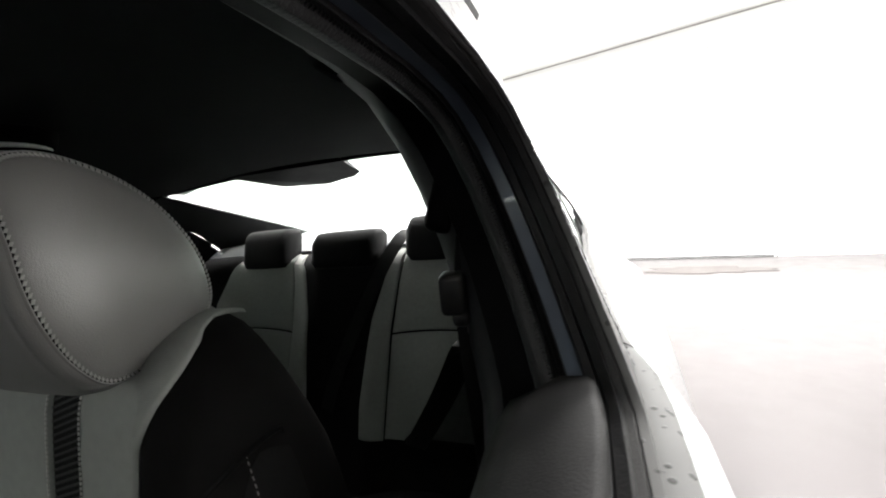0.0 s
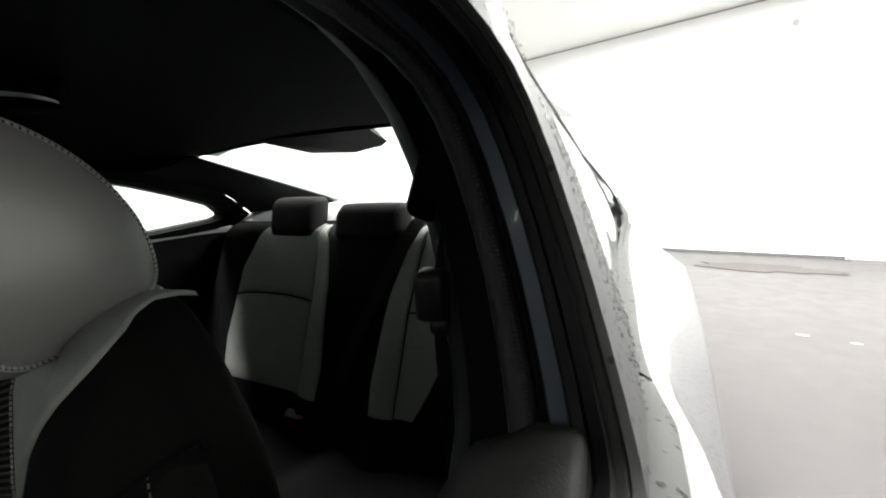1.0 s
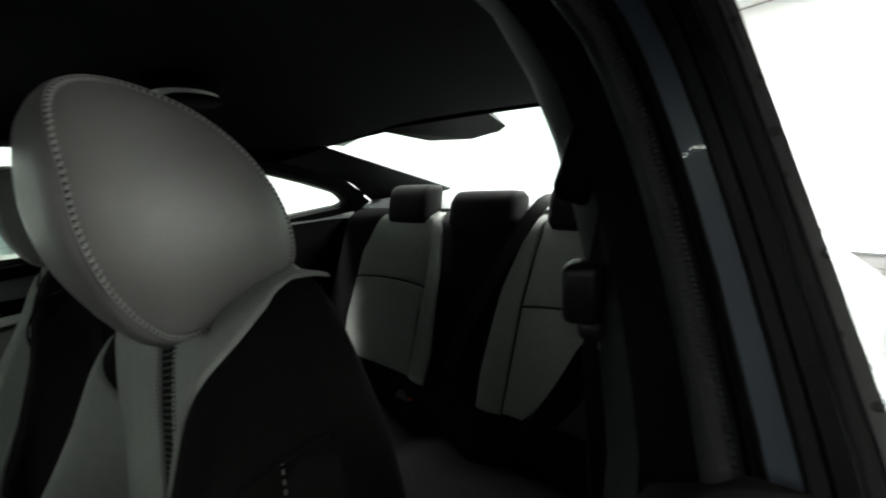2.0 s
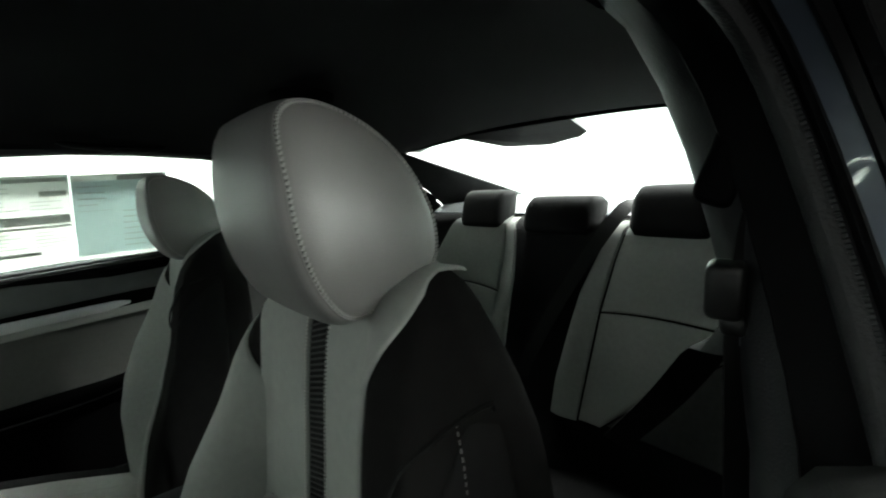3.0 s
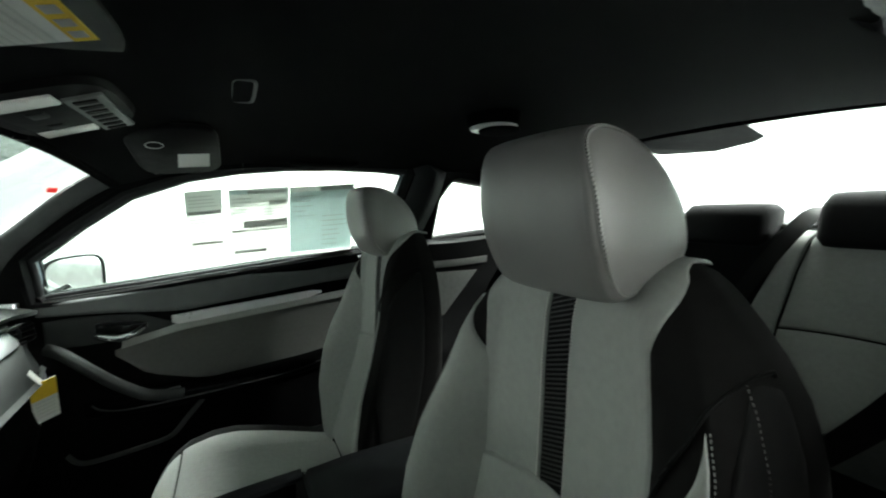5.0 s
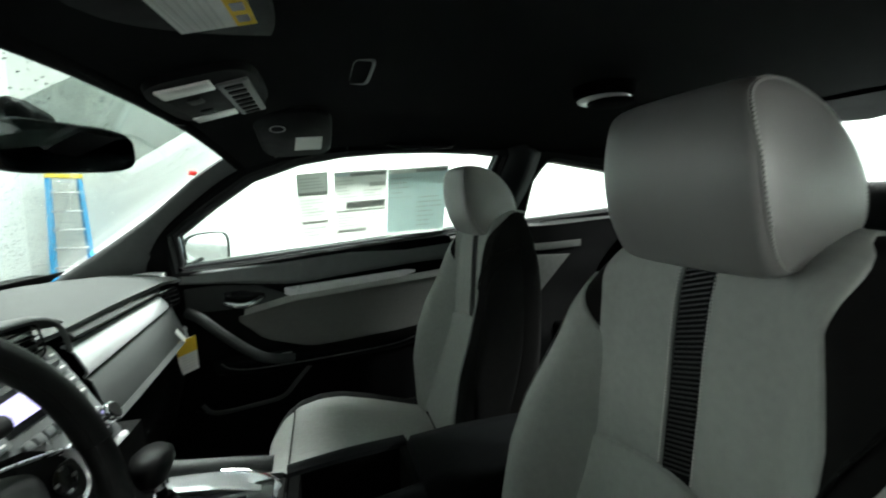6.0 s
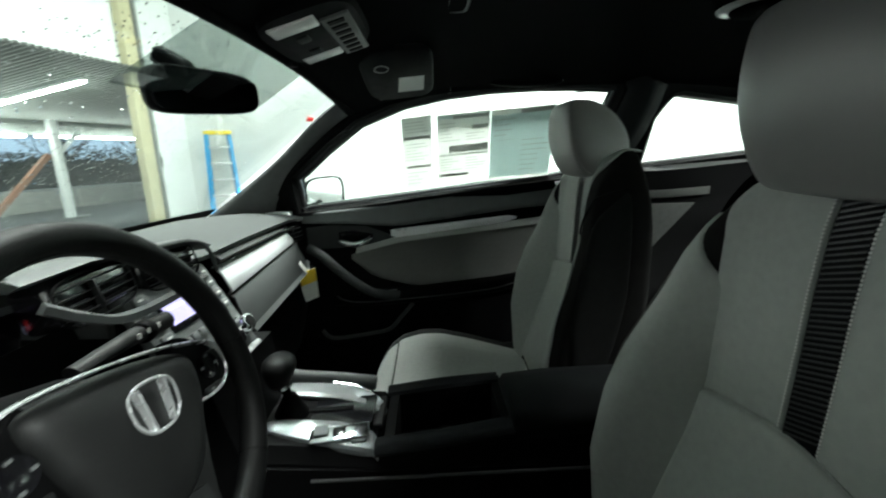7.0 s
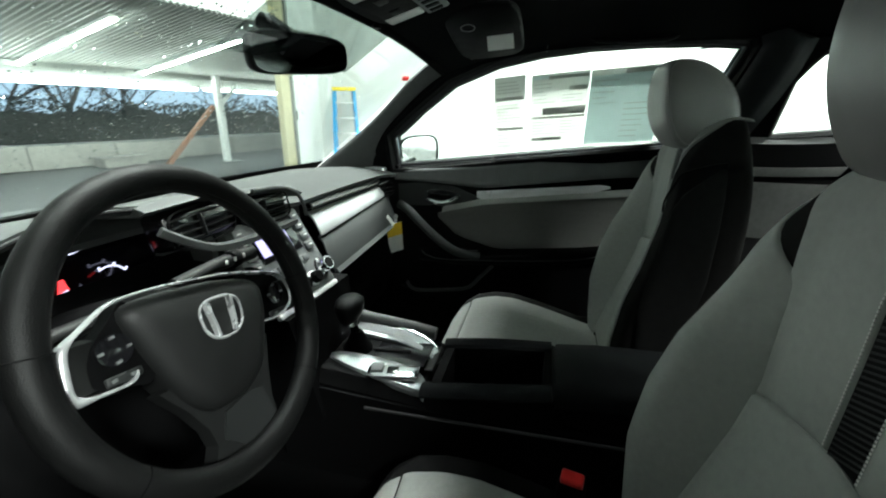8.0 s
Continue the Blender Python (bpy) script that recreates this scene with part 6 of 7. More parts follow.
# ---- radio and climate panel ----
radio = thing("radio_unit", (0.03, -0.78, 0.82), "car radio with a lit display, buttons and a silver knob", "radio")
RN = Vector((0.05, 0.86, 0.50)).normalized()
RU = Vector((-0.99, 0.06, 0.0)).normalized()
RV = RN.cross(RU).normalized()
if RV.z < 0:
    RV = -RV
RC = Vector((0.035, -0.790, 0.828))


def rp(u, v, w=0.0):
    return RC + RU * u + RV * v + RN * w


RT = Matrix((RU, RN, RV)).transposed()
if RT.determinant() < 0:
    RT = Matrix((-RU, RN, RV)).transposed()


def rpart(name, u, v, w, sx, sz, d, mat, parent, label="", bevel=0.002):
    return part(name, rbox((sx, d, sz), rp(u, v, w), RT, bevel, 2), mat, parent, label)


face = rpart("faceplate", 0.0, 0.0, -0.010, 0.215, 0.190, 0.022, GREYPLASTIC, radio, "dark grey radio faceplate", 0.008)
rpart("display_bezel", 0.0, 0.035, 0.002, 0.125, 0.062, 0.004, GLOSS, radio, "gloss black display", 0.003)
rpart("display", -0.01, 0.035, 0.0045, 0.088, 0.040, 0.001, DISPLAY, radio, "violet lit display", 0.0)
for k in range(5):
    rpart("display_bar", -0.04 + 0.017 * k, 0.043, 0.0052, 0.012, 0.006, 0.0006, DISPLAYW, radio, "", 0.0)
for k in range(4):
    for s in (-1, 1):
        rpart("button", s * 0.082, 0.075 - 0.024 * k, 0.004, 0.026, 0.016, 0.008, GREYPLASTIC, radio, "", 0.003)
        rpart("button_mark", s * 0.082, 0.075 - 0.024 * k, 0.0083, 0.010, 0.003, 0.0006, THREAD, radio, "", 0.0)
for k in range(6):
    rpart("preset_button", -0.05 + 0.02 * k, -0.018, 0.003, 0.017, 0.014, 0.007, GREYPLASTIC, radio, "", 0.003)
kc = rp(0.082, -0.052, 0.0)
kn = part("volume_knob", lathe([(0.004, 0.026), (0.015, 0.026), (0.017, 0.023), (0.0175, 0.004), (0.021, 0.002), (0.021, -0.002)], kc, RN, 24), CHROME, radio, "ribbed silver volume knob")
part("knob_cap", lathe([(0.001, 0.0275), (0.012, 0.0275), (0.0125, 0.026)], kc, RN, 20), DARK, kn)
for u in (-0.06, 0.0, 0.04):
    part("climate_knob", lathe([(0.002, 0.022), (0.011, 0.021), (0.013, 0.018), (0.014, 0.0)], rp(u, -0.066, 0.0), RN, 20), BLACK, radio)
    part("knob_ring", lathe([(0.0135, 0.006), (0.0165, 0.005), (0.0165, 0.0), (0.0135, 0.0)], rp(u, -0.066, 0.0), RN, 20), SILVER, radio)
rpart("lower_strip", 0.0, -0.098, 0.002, 0.20, 0.012, 0.012, SILVER, radio, "silver strip below the controls", 0.004)
part("stack_body", loft([[Vector((x * k + 0.01, y, z)) for x, y in ((-0.125, -0.86), (0.125, -0.86), (0.125, -0.70 - 0.15 * (z - 0.55)), (-0.125, -0.70 - 0.15 * (z - 0.55)))] for z, k in ((0.50, 0.75), (0.60, 0.85), (0.70, 0.95), (0.74, 1.0))]), BLACK, dash, "black centre stack")

# ---- instrument cluster ----
clu = thing("instrument_cluster", (0.36, -0.93, 0.87), "dark instrument cluster with lit dials", "instrument cluster")
part("back", rbox((0.36, 0.02, 0.16), (0.36, -0.955, 0.875), (-14, 0, 0), 0.02), GLOSS, clu)
part("hood", loft([[Vector((0.36 + 0.205 * c, y, 0.875 + hh * s)) for c, s in [(math.cos(a), math.sin(a)) for a in np.linspace(-0.15, math.pi + 0.15, 21)] ] + [Vector((0.36 + 0.192 * c, y, 0.875 + (hh - 0.012) * s)) for c, s in [(math.cos(a), math.sin(a)) for a in np.linspace(math.pi + 0.15, -0.15, 21)]] for y, hh in ((-0.98, 0.095), (-0.90, 0.110), (-0.84, 0.118))]), SOFT, clu, "padded cluster hood", angle=50)
part("hood_trim", tube([Vector((0.36 + 0.198 * math.cos(a), -0.838, 0.875 + 0.112 * math.sin(a))) for a in np.linspace(0.7, 2.6, 24)], 0.003), DARK, clu, "thin dark hood line")
dial = Vector((0.281, -0.934, 0.852))


def on_dial(a, r, d=0.0):
    return dial + Vector((-r * math.cos(a), d, r * math.sin(a)))


part("dial_arc", tube([on_dial(a, 0.031) for a in np.linspace(-0.6, 2.0, 16)], 0.0012, 6, (0, 1, 0.1)), DISPLAYW, clu, "lit pale violet dial arc")
for a in (-0.5, 0.6, 1.25, 1.95):
    part("dial_mark", tube([on_dial(a, 0.031, 0.001), on_dial(a, 0.036, 0.001)], 0.0020, 6, (0, 1, 0.1)), DISPLAYW, clu)
part("dial_arc", tube([on_dial(a, 0.020) for a in np.linspace(3.3, 4.8, 8)], 0.0013, 6, (0, 1, 0.1)), DISPLAYW, clu, "lit pale violet dial arc")
part("needle", rbox((0.012, 0.002, 0.0025), dial + Vector((0.0, 0.004, 0.006)), (0, 35, 0), 0.0), DISPLAYR, clu, "red needle")
part("needle_tip", rbox((0.007, 0.002, 0.0025), dial + Vector((-0.008, 0.004, 0.012)), (0, 35, 0), 0.0), DISPLAYW, clu)
part("warning_light", loft([[Vector((0.348 + w * c, -0.934 + d, z)) for c, d in ((-1, 0.0), (1, 0.0), (1, 0.002), (-1, 0.002))] for z, w in ((0.852, 0.010), (0.866, 0.008), (0.886, 0.003))]), DISPLAYR, clu, "red warning light")
for z, w in ((0.857, 0.014), (0.868, 0.010)):
    part("warning_mark", rbox((w, 0.002, 0.004), (0.348, -0.930, z), (0, 12, 0), 0.001), DISPLAYW, clu)
part("indicator_light", rbox((0.016, 0.002, 0.004), (0.324, -0.930, 0.921), (0, 8, 0), 0.001), DISPLAYW, clu)
part("indicator_light", rbox((0.004, 0.002, 0.03), (0.425, -0.930, 0.925), (0, 8, 0), 0.001), DISPLAY, clu)

# ---- steering wheel ----
sw = thing("steering_wheel", (0.38, -0.66, 0.88), "black three-spoke steering wheel with silver accents", "steering wheel")
TILT_W = radians(20)
HN = Vector((0, math.cos(TILT_W), math.sin(TILT_W)))
HX = Vector((1, 0, 0))
HV = Vector((0, -math.sin(TILT_W), math.cos(TILT_W)))
HC = Vector((0.392, -0.645, 0.884))


TURNED = radians(9.5)


def hp(u, v, w=0.0):
    u, v = u * math.cos(TURNED) - v * math.sin(TURNED), u * math.sin(TURNED) + v * math.cos(TURNED)
    return HC + HX * u + HV * v + HN * w


RIMR = 0.170
rimpts = [hp(RIMR * math.cos(a), RIMR * math.sin(a)) for a in np.linspace(0, 2 * math.pi, 73)[:-1]]
part("rim", sweep(rimpts, disc(0.0155, 14, 0.0165), HN, closed=True), LEATHER, sw, "black leather-grained rim", angle=80)
lace = []
for a in np.linspace(0, 2 * math.pi, 300):
    if math.sin(a) > -0.2:
        t = -HX * math.sin(a) + HV * math.cos(a)
        o = HX * math.cos(a) + HV * math.sin(a)
        lace.append((hp((RIMR - 0.0145) * math.cos(a), (RIMR - 0.0145) * math.sin(a), 0.006), t * 0.0012, HN * 0.0022, o * 0.0006))
part("rim_stitching", boxes(lace), SUEDE, sw)
for a in (0.12, math.pi - 0.12, -0.75, math.pi + 0.75):
    part("rim_seam", tube([hp((RIMR + 0.0165 * math.cos(b)) * math.cos(a), (RIMR + 0.0165 * math.cos(b)) * math.sin(a), 0.0162 * math.sin(b)) for b in np.linspace(0, 2 * math.pi, 15)[:-1]], 0.0008, 5, (0.3, 0.5, 1), closed=True), BLACK, sw)
# hub pad
hub_out = [(0.088, 0.038), (0.050, 0.046), (0.010, 0.046), (-0.025, 0.044), (-0.074, 0.036), (-0.094, 0.020), (-0.092, -0.010), (-0.082, -0.036), (-0.062, -0.074), (-0.036, -0.094), (-0.008, -0.101), (0.024, -0.098), (0.047, -0.078), (0.066, -0.041), (0.080, -0.002)]
hub_c = curve([(u, v, 0) for u, v in hub_out], 56, closed=True)
part("hub_pad", loft([[hp((p.x + 0.010) * s - 0.010, (p.y + 0.012) * s - 0.012, w) for p in hub_c] for s, w in ((0.96, -0.05), (1.0, -0.03), (1.0, -0.012), (0.97, -0.004), (0.88, 0.002), (0.70, 0.007), (0.3, 0.010), (0.02, 0.011))]), HUB, sw, "smooth charcoal airbag cover", angle=80)
# plain chrome badge: oval frame with two uprights and a bar
bd = part("badge", tube([hp(0.0285 * math.copysign(abs(math.cos(a)) ** 0.75, math.cos(a)) * (1 + 0.12 * math.sin(a)) - 0.007, 0.0235 * math.copysign(abs(math.sin(a)) ** 0.75, math.sin(a)), 0.0125) for a in np.linspace(0, 2 * math.pi, 41)[:-1]], 0.0017, 8, HN, closed=True), BADGE, sw, "plain chrome badge")
for s in (-1, 1):
    part("badge_bar", sweep([hp(s * 0.0125 - 0.007, -0.020, 0.0125), hp(s * 0.0170 - 0.007, 0.020, 0.0125)], [(-0.0030, -0.003), (0.0030, -0.003), (0.0020, 0.003), (-0.0020, 0.003)], HN), BADGE, bd)
# one silver line runs from switch frame to switch frame over the airbag cover
FRAME = curve([hp(u, v, w) for u, v, w in ((0.088, -0.022, -0.009), (0.094, -0.030, -0.009), (0.114, -0.031, -0.009), (0.138, -0.029, -0.008), (0.1455, -0.024, -0.008), (0.146, -0.010, -0.008), (0.143, 0.010, -0.008), (0.137, 0.021, -0.008), (0.118, 0.034, -0.007), (0.098, 0.046, -0.004), (0.077, 0.050, 0.001), (0.048, 0.051, 0.003), (0.007, 0.050, 0.004), (-0.041, 0.047, 0.003), (-0.088, 0.040, 0.0), (-0.122, 0.033, -0.003), (-0.141, 0.024, -0.006), (-0.149, 0.006, -0.008), (-0.147, -0.014, -0.009), (-0.130, -0.025, -0.009), (-0.105, -0.028, -0.009), (-0.085, -0.027, -0.009))], 120)


def frame_profile(f):
    w = interp(f, [0.0, 0.06, 0.12, 0.15, 0.26, 0.32, 0.36, 0.62, 0.70, 0.80, 0.94, 1.0], [0.0012, 0.0016, 0.0022, 0.0050, 0.0054, 0.0046, 0.0018, 0.0017, 0.0020, 0.0024, 0.0022, 0.0014])
    return [(-w, -0.004), (w, -0.004), (w * 0.75, 0.003), (w * 0.3, 0.0045), (-w * 0.3, 0.0045), (-w * 0.75, 0.003)]


part("spoke_frame", sweep(FRAME, frame_profile, HN), BADGE, sw, "satin silver line framing the wheel switches", angle=50)
for s, cu, outline in ((1, 0.101, [(0.075, 0.044), (0.100, 0.028), (0.118, 0.010), (0.126, -0.008), (0.124, -0.024), (0.104, -0.031), (0.070, -0.034)]), (-1, -0.122, [(-0.085, 0.046), (-0.126, 0.036), (-0.145, 0.014), (-0.146, -0.010), (-0.136, -0.024), (-0.114, -0.029), (-0.088, -0.027)])):
    out = curve([(u, v, 0) for u, v in outline], 36, closed=True)
    part("spoke", loft([[hp(p.x, p.y, w) for p in out] for w in (-0.032, -0.016, -0.012)]), BLACK, sw, angle=50)
    part("spoke_arm", sweep([hp(s * 0.110, -0.004, -0.024), hp(s * 0.168, -0.002, -0.010)], [(-0.026, -0.008), (0.026, -0.008), (0.022, 0.008), (-0.022, 0.008)], HN), HUB, sw)
    ring = [hp(cu + 0.017 * math.cos(a), 0.004 + 0.015 * math.sin(a), -0.0095) for a in np.linspace(0, 2 * math.pi, 25)[:-1]]
    part("switch_pad", loft([ring, [p + HN * 0.0025 for p in ring], [p.lerp(hp(cu, 0.004, -0.0065), 0.3) for p in ring]]), GLOSS, sw, "glossy steering wheel switches")
    for du, dv in ((0, 0.012), (0, -0.012), (-0.013, 0), (0.013, 0)):
        part("switch_mark", rbox((0.005, 0.002, 0.0025), hp(cu + du, 0.004 + dv, -0.0068), (20, 0, 0), 0.0), GREYPLASTIC, sw)
    part("switch_rocker", rbox((0.036, 0.005, 0.009), hp(cu - s * 0.002, -0.023, -0.010), (20, -9.5, 0), 0.003), SPOKEGREY, sw)
    for du in (-0.009, 0.009):
        part("switch_mark", rbox((0.005, 0.002, 0.003), hp(cu + du, -0.023, -0.0072), (20, 0, 0), 0.0), GREYPLASTIC, sw)
low = [(0.072, -0.055), (0.049, -0.085), (0.032, -0.116), (0.028, -0.137), (0.040, -0.160), (-0.064, -0.160), (-0.067, -0.150), (-0.067, -0.124), (-0.075, -0.090), (-0.090, -0.045)]
part("lower_spoke", loft([[hp(u, v, w) for u, v in low] for w in (-0.034, -0.018, -0.014)]), HUB, sw, "dark grey lower spoke", angle=30)
part("lower_spoke_inlay", loft([[hp(u, v, w) for u, v in ((0.008, -0.108), (-0.030, -0.100), (-0.053, -0.105), (-0.061, -0.146), (-0.050, -0.156), (-0.005, -0.157), (0.019, -0.135))] for w in (-0.016, -0.011)]), SPOKEGREY, sw, "smooth facet of the lower spoke", angle=30)
# column and stalks
part("column_shroud", loft([[HC - HN * d + HX * (0.055 * k * math.cos(a)) + HV * (0.05 * k * math.sin(a)) for a in np.linspace(0, 2 * math.pi, 21)[:-1]] for d, k in ((0.05, 0.9), (0.07, 1.1), (0.16, 1.2), (0.30, 1.2))]), BLACK, sw)
for s, nm in ((-1, "wiper_stalk"), (1, "light_stalk")):
    st = thing(nm, (0.38 + s * 0.1, -0.75, 0.89), "black column stalk with grey markings", "stalk")
    part("lever", sweep([(0.383 + s * 0.05, -0.752, 0.893), (0.383 + s * 0.12, -0.745, 0.897), (0.383 + s * 0.19, -0.738, 0.896)], lambda f: disc(0.008 + 0.004 * f, 10, 0.011)), DARK, st)
    part("ring", lathe([(0.0135, -0.008), (0.0145, -0.006), (0.0145, 0.006), (0.0135, 0.008)], (0.383 + s * 0.15, -0.742, 0.8965), (1, 0.1, 0), 16), BLACK, st)
    for k in range(3):
        part("mark", rbox((0.003, 0.003, 0.006), (0.383 + s * (0.125 + 0.018 * k), -0.731, 0.900), None, 0.0), THREAD, st)

# ---- centre console ----
con = thing("centre_console", (0, -0.4, 0.3), "black centre console with silver shifter surround", "console")
part("shifter_base", loft([[Vector((x, y, z)) for x, z in ((-0.13, 0.30), (-0.13, zt - 0.03), (-0.115, zt - 0.005), (0.075, zt - 0.005), (0.092, zt - 0.03), (0.092, 0.30))] for y, zt in ((-0.80, 0.64), (-0.72, 0.612), (-0.60, 0.602), (-0.49, 0.592), (-0.47, 0.57))]), BLACK, con, angle=30)
part("shifter_well", rbox((0.095, 0.20, 0.004), (-0.028, -0.60, 0.5985), (3, 0, 0), 0.02), GLOSS, con)
def console_rail(inner, outer, zi, zo, mat, label):
    """A rail round the shifter: level along its inner edge, falling away outwards."""
    rings = []
    for f in np.linspace(0, 1, 25):
        (xi, yi), (xo, yo) = [[interp(f, [k / (len(c) - 1) for k in range(len(c))], [p[a] for p in c]) for a in (0, 1)] for c in (inner, outer)]
        z = 0.616 - 0.016 * f - 0.010 * smoothstep(0.93, 1.0, f) - 0.006 * smoothstep(0.08, 0.0, f)
        rings.append([Vector((xi + (xo - xi) * a, yi + (yo - yi) * a, z + b)) for a, b in ((0, -0.012), (0, zi - 0.002), (0.05, zi), (0.34, zi), (0.42, zi - 0.002), (0.92, zo), (1.0, zo - 0.006), (1.0, -0.020))])
    return part("silver_rail", loft(rings), mat, con, label, angle=35)


near_rail = console_rail([(0.022, -0.708), (0.012, -0.660), (0.012, -0.610), (0.015, -0.560), (0.032, -0.510), (0.050, -0.486)], [(0.034, -0.716), (0.054, -0.665), (0.068, -0.610), (0.078, -0.555), (0.088, -0.505), (0.086, -0.482)], 0.0, -0.006, SATIN, "satin silver console rail")
far_rail = console_rail([(-0.072, -0.705), (-0.068, -0.640), (-0.064, -0.592), (-0.050, -0.540), (-0.034, -0.508), (-0.018, -0.488)], [(-0.132, -0.720), (-0.128, -0.650), (-0.123, -0.614), (-0.108, -0.560), (-0.086, -0.510), (-0.050, -0.480)], 0.0, 0.002, SATIN, "satin silver console rail")
part("rail_edge", tube([Vector((x, y, z)) for x, y, z in ((-0.106, -0.600, 0.618), (-0.100, -0.560, 0.616), (-0.082, -0.515, 0.610), (-0.060, -0.489, 0.604))], 0.0022, 6), CHROME, far_rail, "bright rail edge")
part("rear_bridge", rbox((0.10, 0.020, 0.010), (-0.03, -0.490, 0.594), (4, 0, 0), 0.004), DARK, con)
part("stack_flank", sweep(curve([(-0.098, -0.752, 0.735), (-0.108, -0.742, 0.685), (-0.120, -0.728, 0.645), (-0.128, -0.690, 0.624), (-0.128, -0.600, 0.614), (-0.124, -0.510, 0.604)], 22), disc(0.012, 10, 0.016), (1, 0, 0.3)), SOFT, con, "dark grey flank below the radio")
for x, y, mat in ((0.050, -0.590, GREYPLASTIC), (0.052, -0.556, GLOSS), (0.060, -0.519, GREYPLASTIC)):
    part("brake_switch", rbox((0.026, 0.027, 0.007), (x, y, 0.610 - 0.10 * (y + 0.59)), (3, 10, 8), 0.003), mat, con)
part("switch_frame", rbox((0.034, 0.108, 0.004), (0.054, -0.555, 0.6075), (3, 9, 7), 0.002), CHROME, con)
part("gear_gate", rbox((0.012, 0.13, 0.006), (-0.03, -0.61, 0.601), (3, 0, 0), 0.002), BLACK, con)
part("gear_mark", rbox((0.006, 0.010, 0.002), (0.008, -0.665, 0.6065), (3, 0, 0), 0.0), DISPLAYR, con, "small lit gear mark")
sh = thing("gear_selector", (-0.02, -0.67, 0.6), "black gear selector with a chrome ring", "gear selector")
part("shaft", tube([(-0.022, -0.668, 0.60), (-0.020, -0.676, 0.68)], 0.009, 10), BLACK, sh)
part("boot", lathe([(0.035, 0.0), (0.030, 0.012), (0.020, 0.03), (0.012, 0.045)], (-0.022, -0.668, 0.60), (0, 0, 1), 16), BLACK, sh)
part("knob", loft([[Vector((-0.018 + 0.036 * k * math.cos(a) - 0.012 * f, -0.684 + 0.030 * k * math.sin(a), 0.668 + 0.058 * f)) for a in np.linspace(0, 2 * math.pi, 25)[:-1]] for f, k in ((0, 0.55), (0.15, 0.75), (0.4, 0.95), (0.62, 1.08), (0.82, 1.0), (0.94, 0.72), (1.0, 0.25))]), LEATHER, sh, "black leather-grained knob", angle=80)
part("chrome_ring", lathe([(0.014, -0.006), (0.019, -0.005), (0.019, 0.006), (0.014, 0.007)], (-0.018, -0.680, 0.668), (0, -0.1, 1), 20), CHROME, sh)
# open bin and cup holder behind the shifter, then the armrest
part("bin", plate([(-0.115, -0.475, 0.596), (0.095, -0.475, 0.592), (0.095, -0.235, 0.628), (-0.115, -0.235, 0.618)], (0, 0, -0.26), [[(-0.085, -0.455, 0.598), (0.065, -0.455, 0.595), (0.065, -0.255, 0.625), (-0.085, -0.255, 0.616)]]), BLACK, con, "open black storage bin")
part("bin_floor", rbox((0.20, 0.23, 0.02), (-0.01, -0.355, 0.50), None, 0.005), BLACK, con)
part("cup_divider", tube([(0.055, -0.42, 0.585), (0.02, -0.36, 0.588), (0.045, -0.28, 0.592)], 0.004), DARK, con)
part("bin_pad", sweep(curve([(-0.10, -0.48, 0.594), (-0.104, -0.36, 0.608), (-0.106, -0.24, 0.615)], 12), disc(0.012, 10, 0.020)), LIDCLOTH, con)
part("side_pad", sweep(curve([(0.082, -0.485, 0.596), (0.084, -0.36, 0.614), (0.084, -0.24, 0.634)], 12), disc(0.012, 10, 0.022)), LIDCLOTH, con)
arm = part("armrest_lid", loft([[Vector((x, y, z)) for x, z in ((-0.092, zt - 0.05), (-0.096, zt - 0.028), (-0.082, zt - 0.014), (-0.040, zt - 0.002), (0.0, zt + 0.002), (0.078, zt), (0.094, zt - 0.015), (0.088, zt - 0.05))] for y, zt in ((-0.240, 0.640), (-0.232, 0.655), (-0.15, 0.664), (0.0, 0.668), (0.06, 0.664), (0.07, 0.64))]), LIDCLOTH, con, "black leather-grained armrest lid", angle=60)
part("armrest_box", rbox((0.19, 0.32, 0.34), (-0.01, -0.09, 0.445), None, 0.012), BLACK, con)
part("tunnel_side", plate([(0.098, -0.80, 0.26), (0.098, 0.06, 0.26), (0.098, 0.06, 0.56), (0.098, -0.48, 0.56), (0.098, -0.80, 0.58)], (-0.012, 0, 0)), BLACK, con)
part("tunnel_line", tube([(0.103, -0.60, 0.548), (0.103, -0.40, 0.551), (0.103, -0.10, 0.556)], 0.003, 8), SEALGREY, con)

# hang tag before the passenger
tag = thing("hang_tag", (-0.60, -0.79, 0.68), "yellow and white card tag hanging from the dash edge", "tag")
TAG0, TAGA, TAGD = Vector((-0.572, -0.806, 0.738)), Vector((-0.026, 0.044, 0.012)), Vector((-0.034, -0.006, -0.112))


def on_tag(u, v, off=0.0):
    return TAG0 + TAGA * u + TAGD * v + TAGA.cross(TAGD).normalized() * off


TAGN = 1 if TAGA.cross(TAGD).x > 0 else -1
part("card", plate([on_tag(0, 0), on_tag(1, 0), on_tag(1, 1), on_tag(0, 1)], TAGA.cross(TAGD).normalized() * -0.0012 * TAGN), CARD, tag)
part("yellow_head", plate([on_tag(0, 0, 0.0014 * TAGN), on_tag(1, 0, 0.0014 * TAGN), on_tag(1, 0.42, 0.0014 * TAGN), on_tag(0, 0.42, 0.0014 * TAGN)], TAGA.cross(TAGD).normalized() * -0.0008 * TAGN), YELLOW, tag, "yellow printed head")
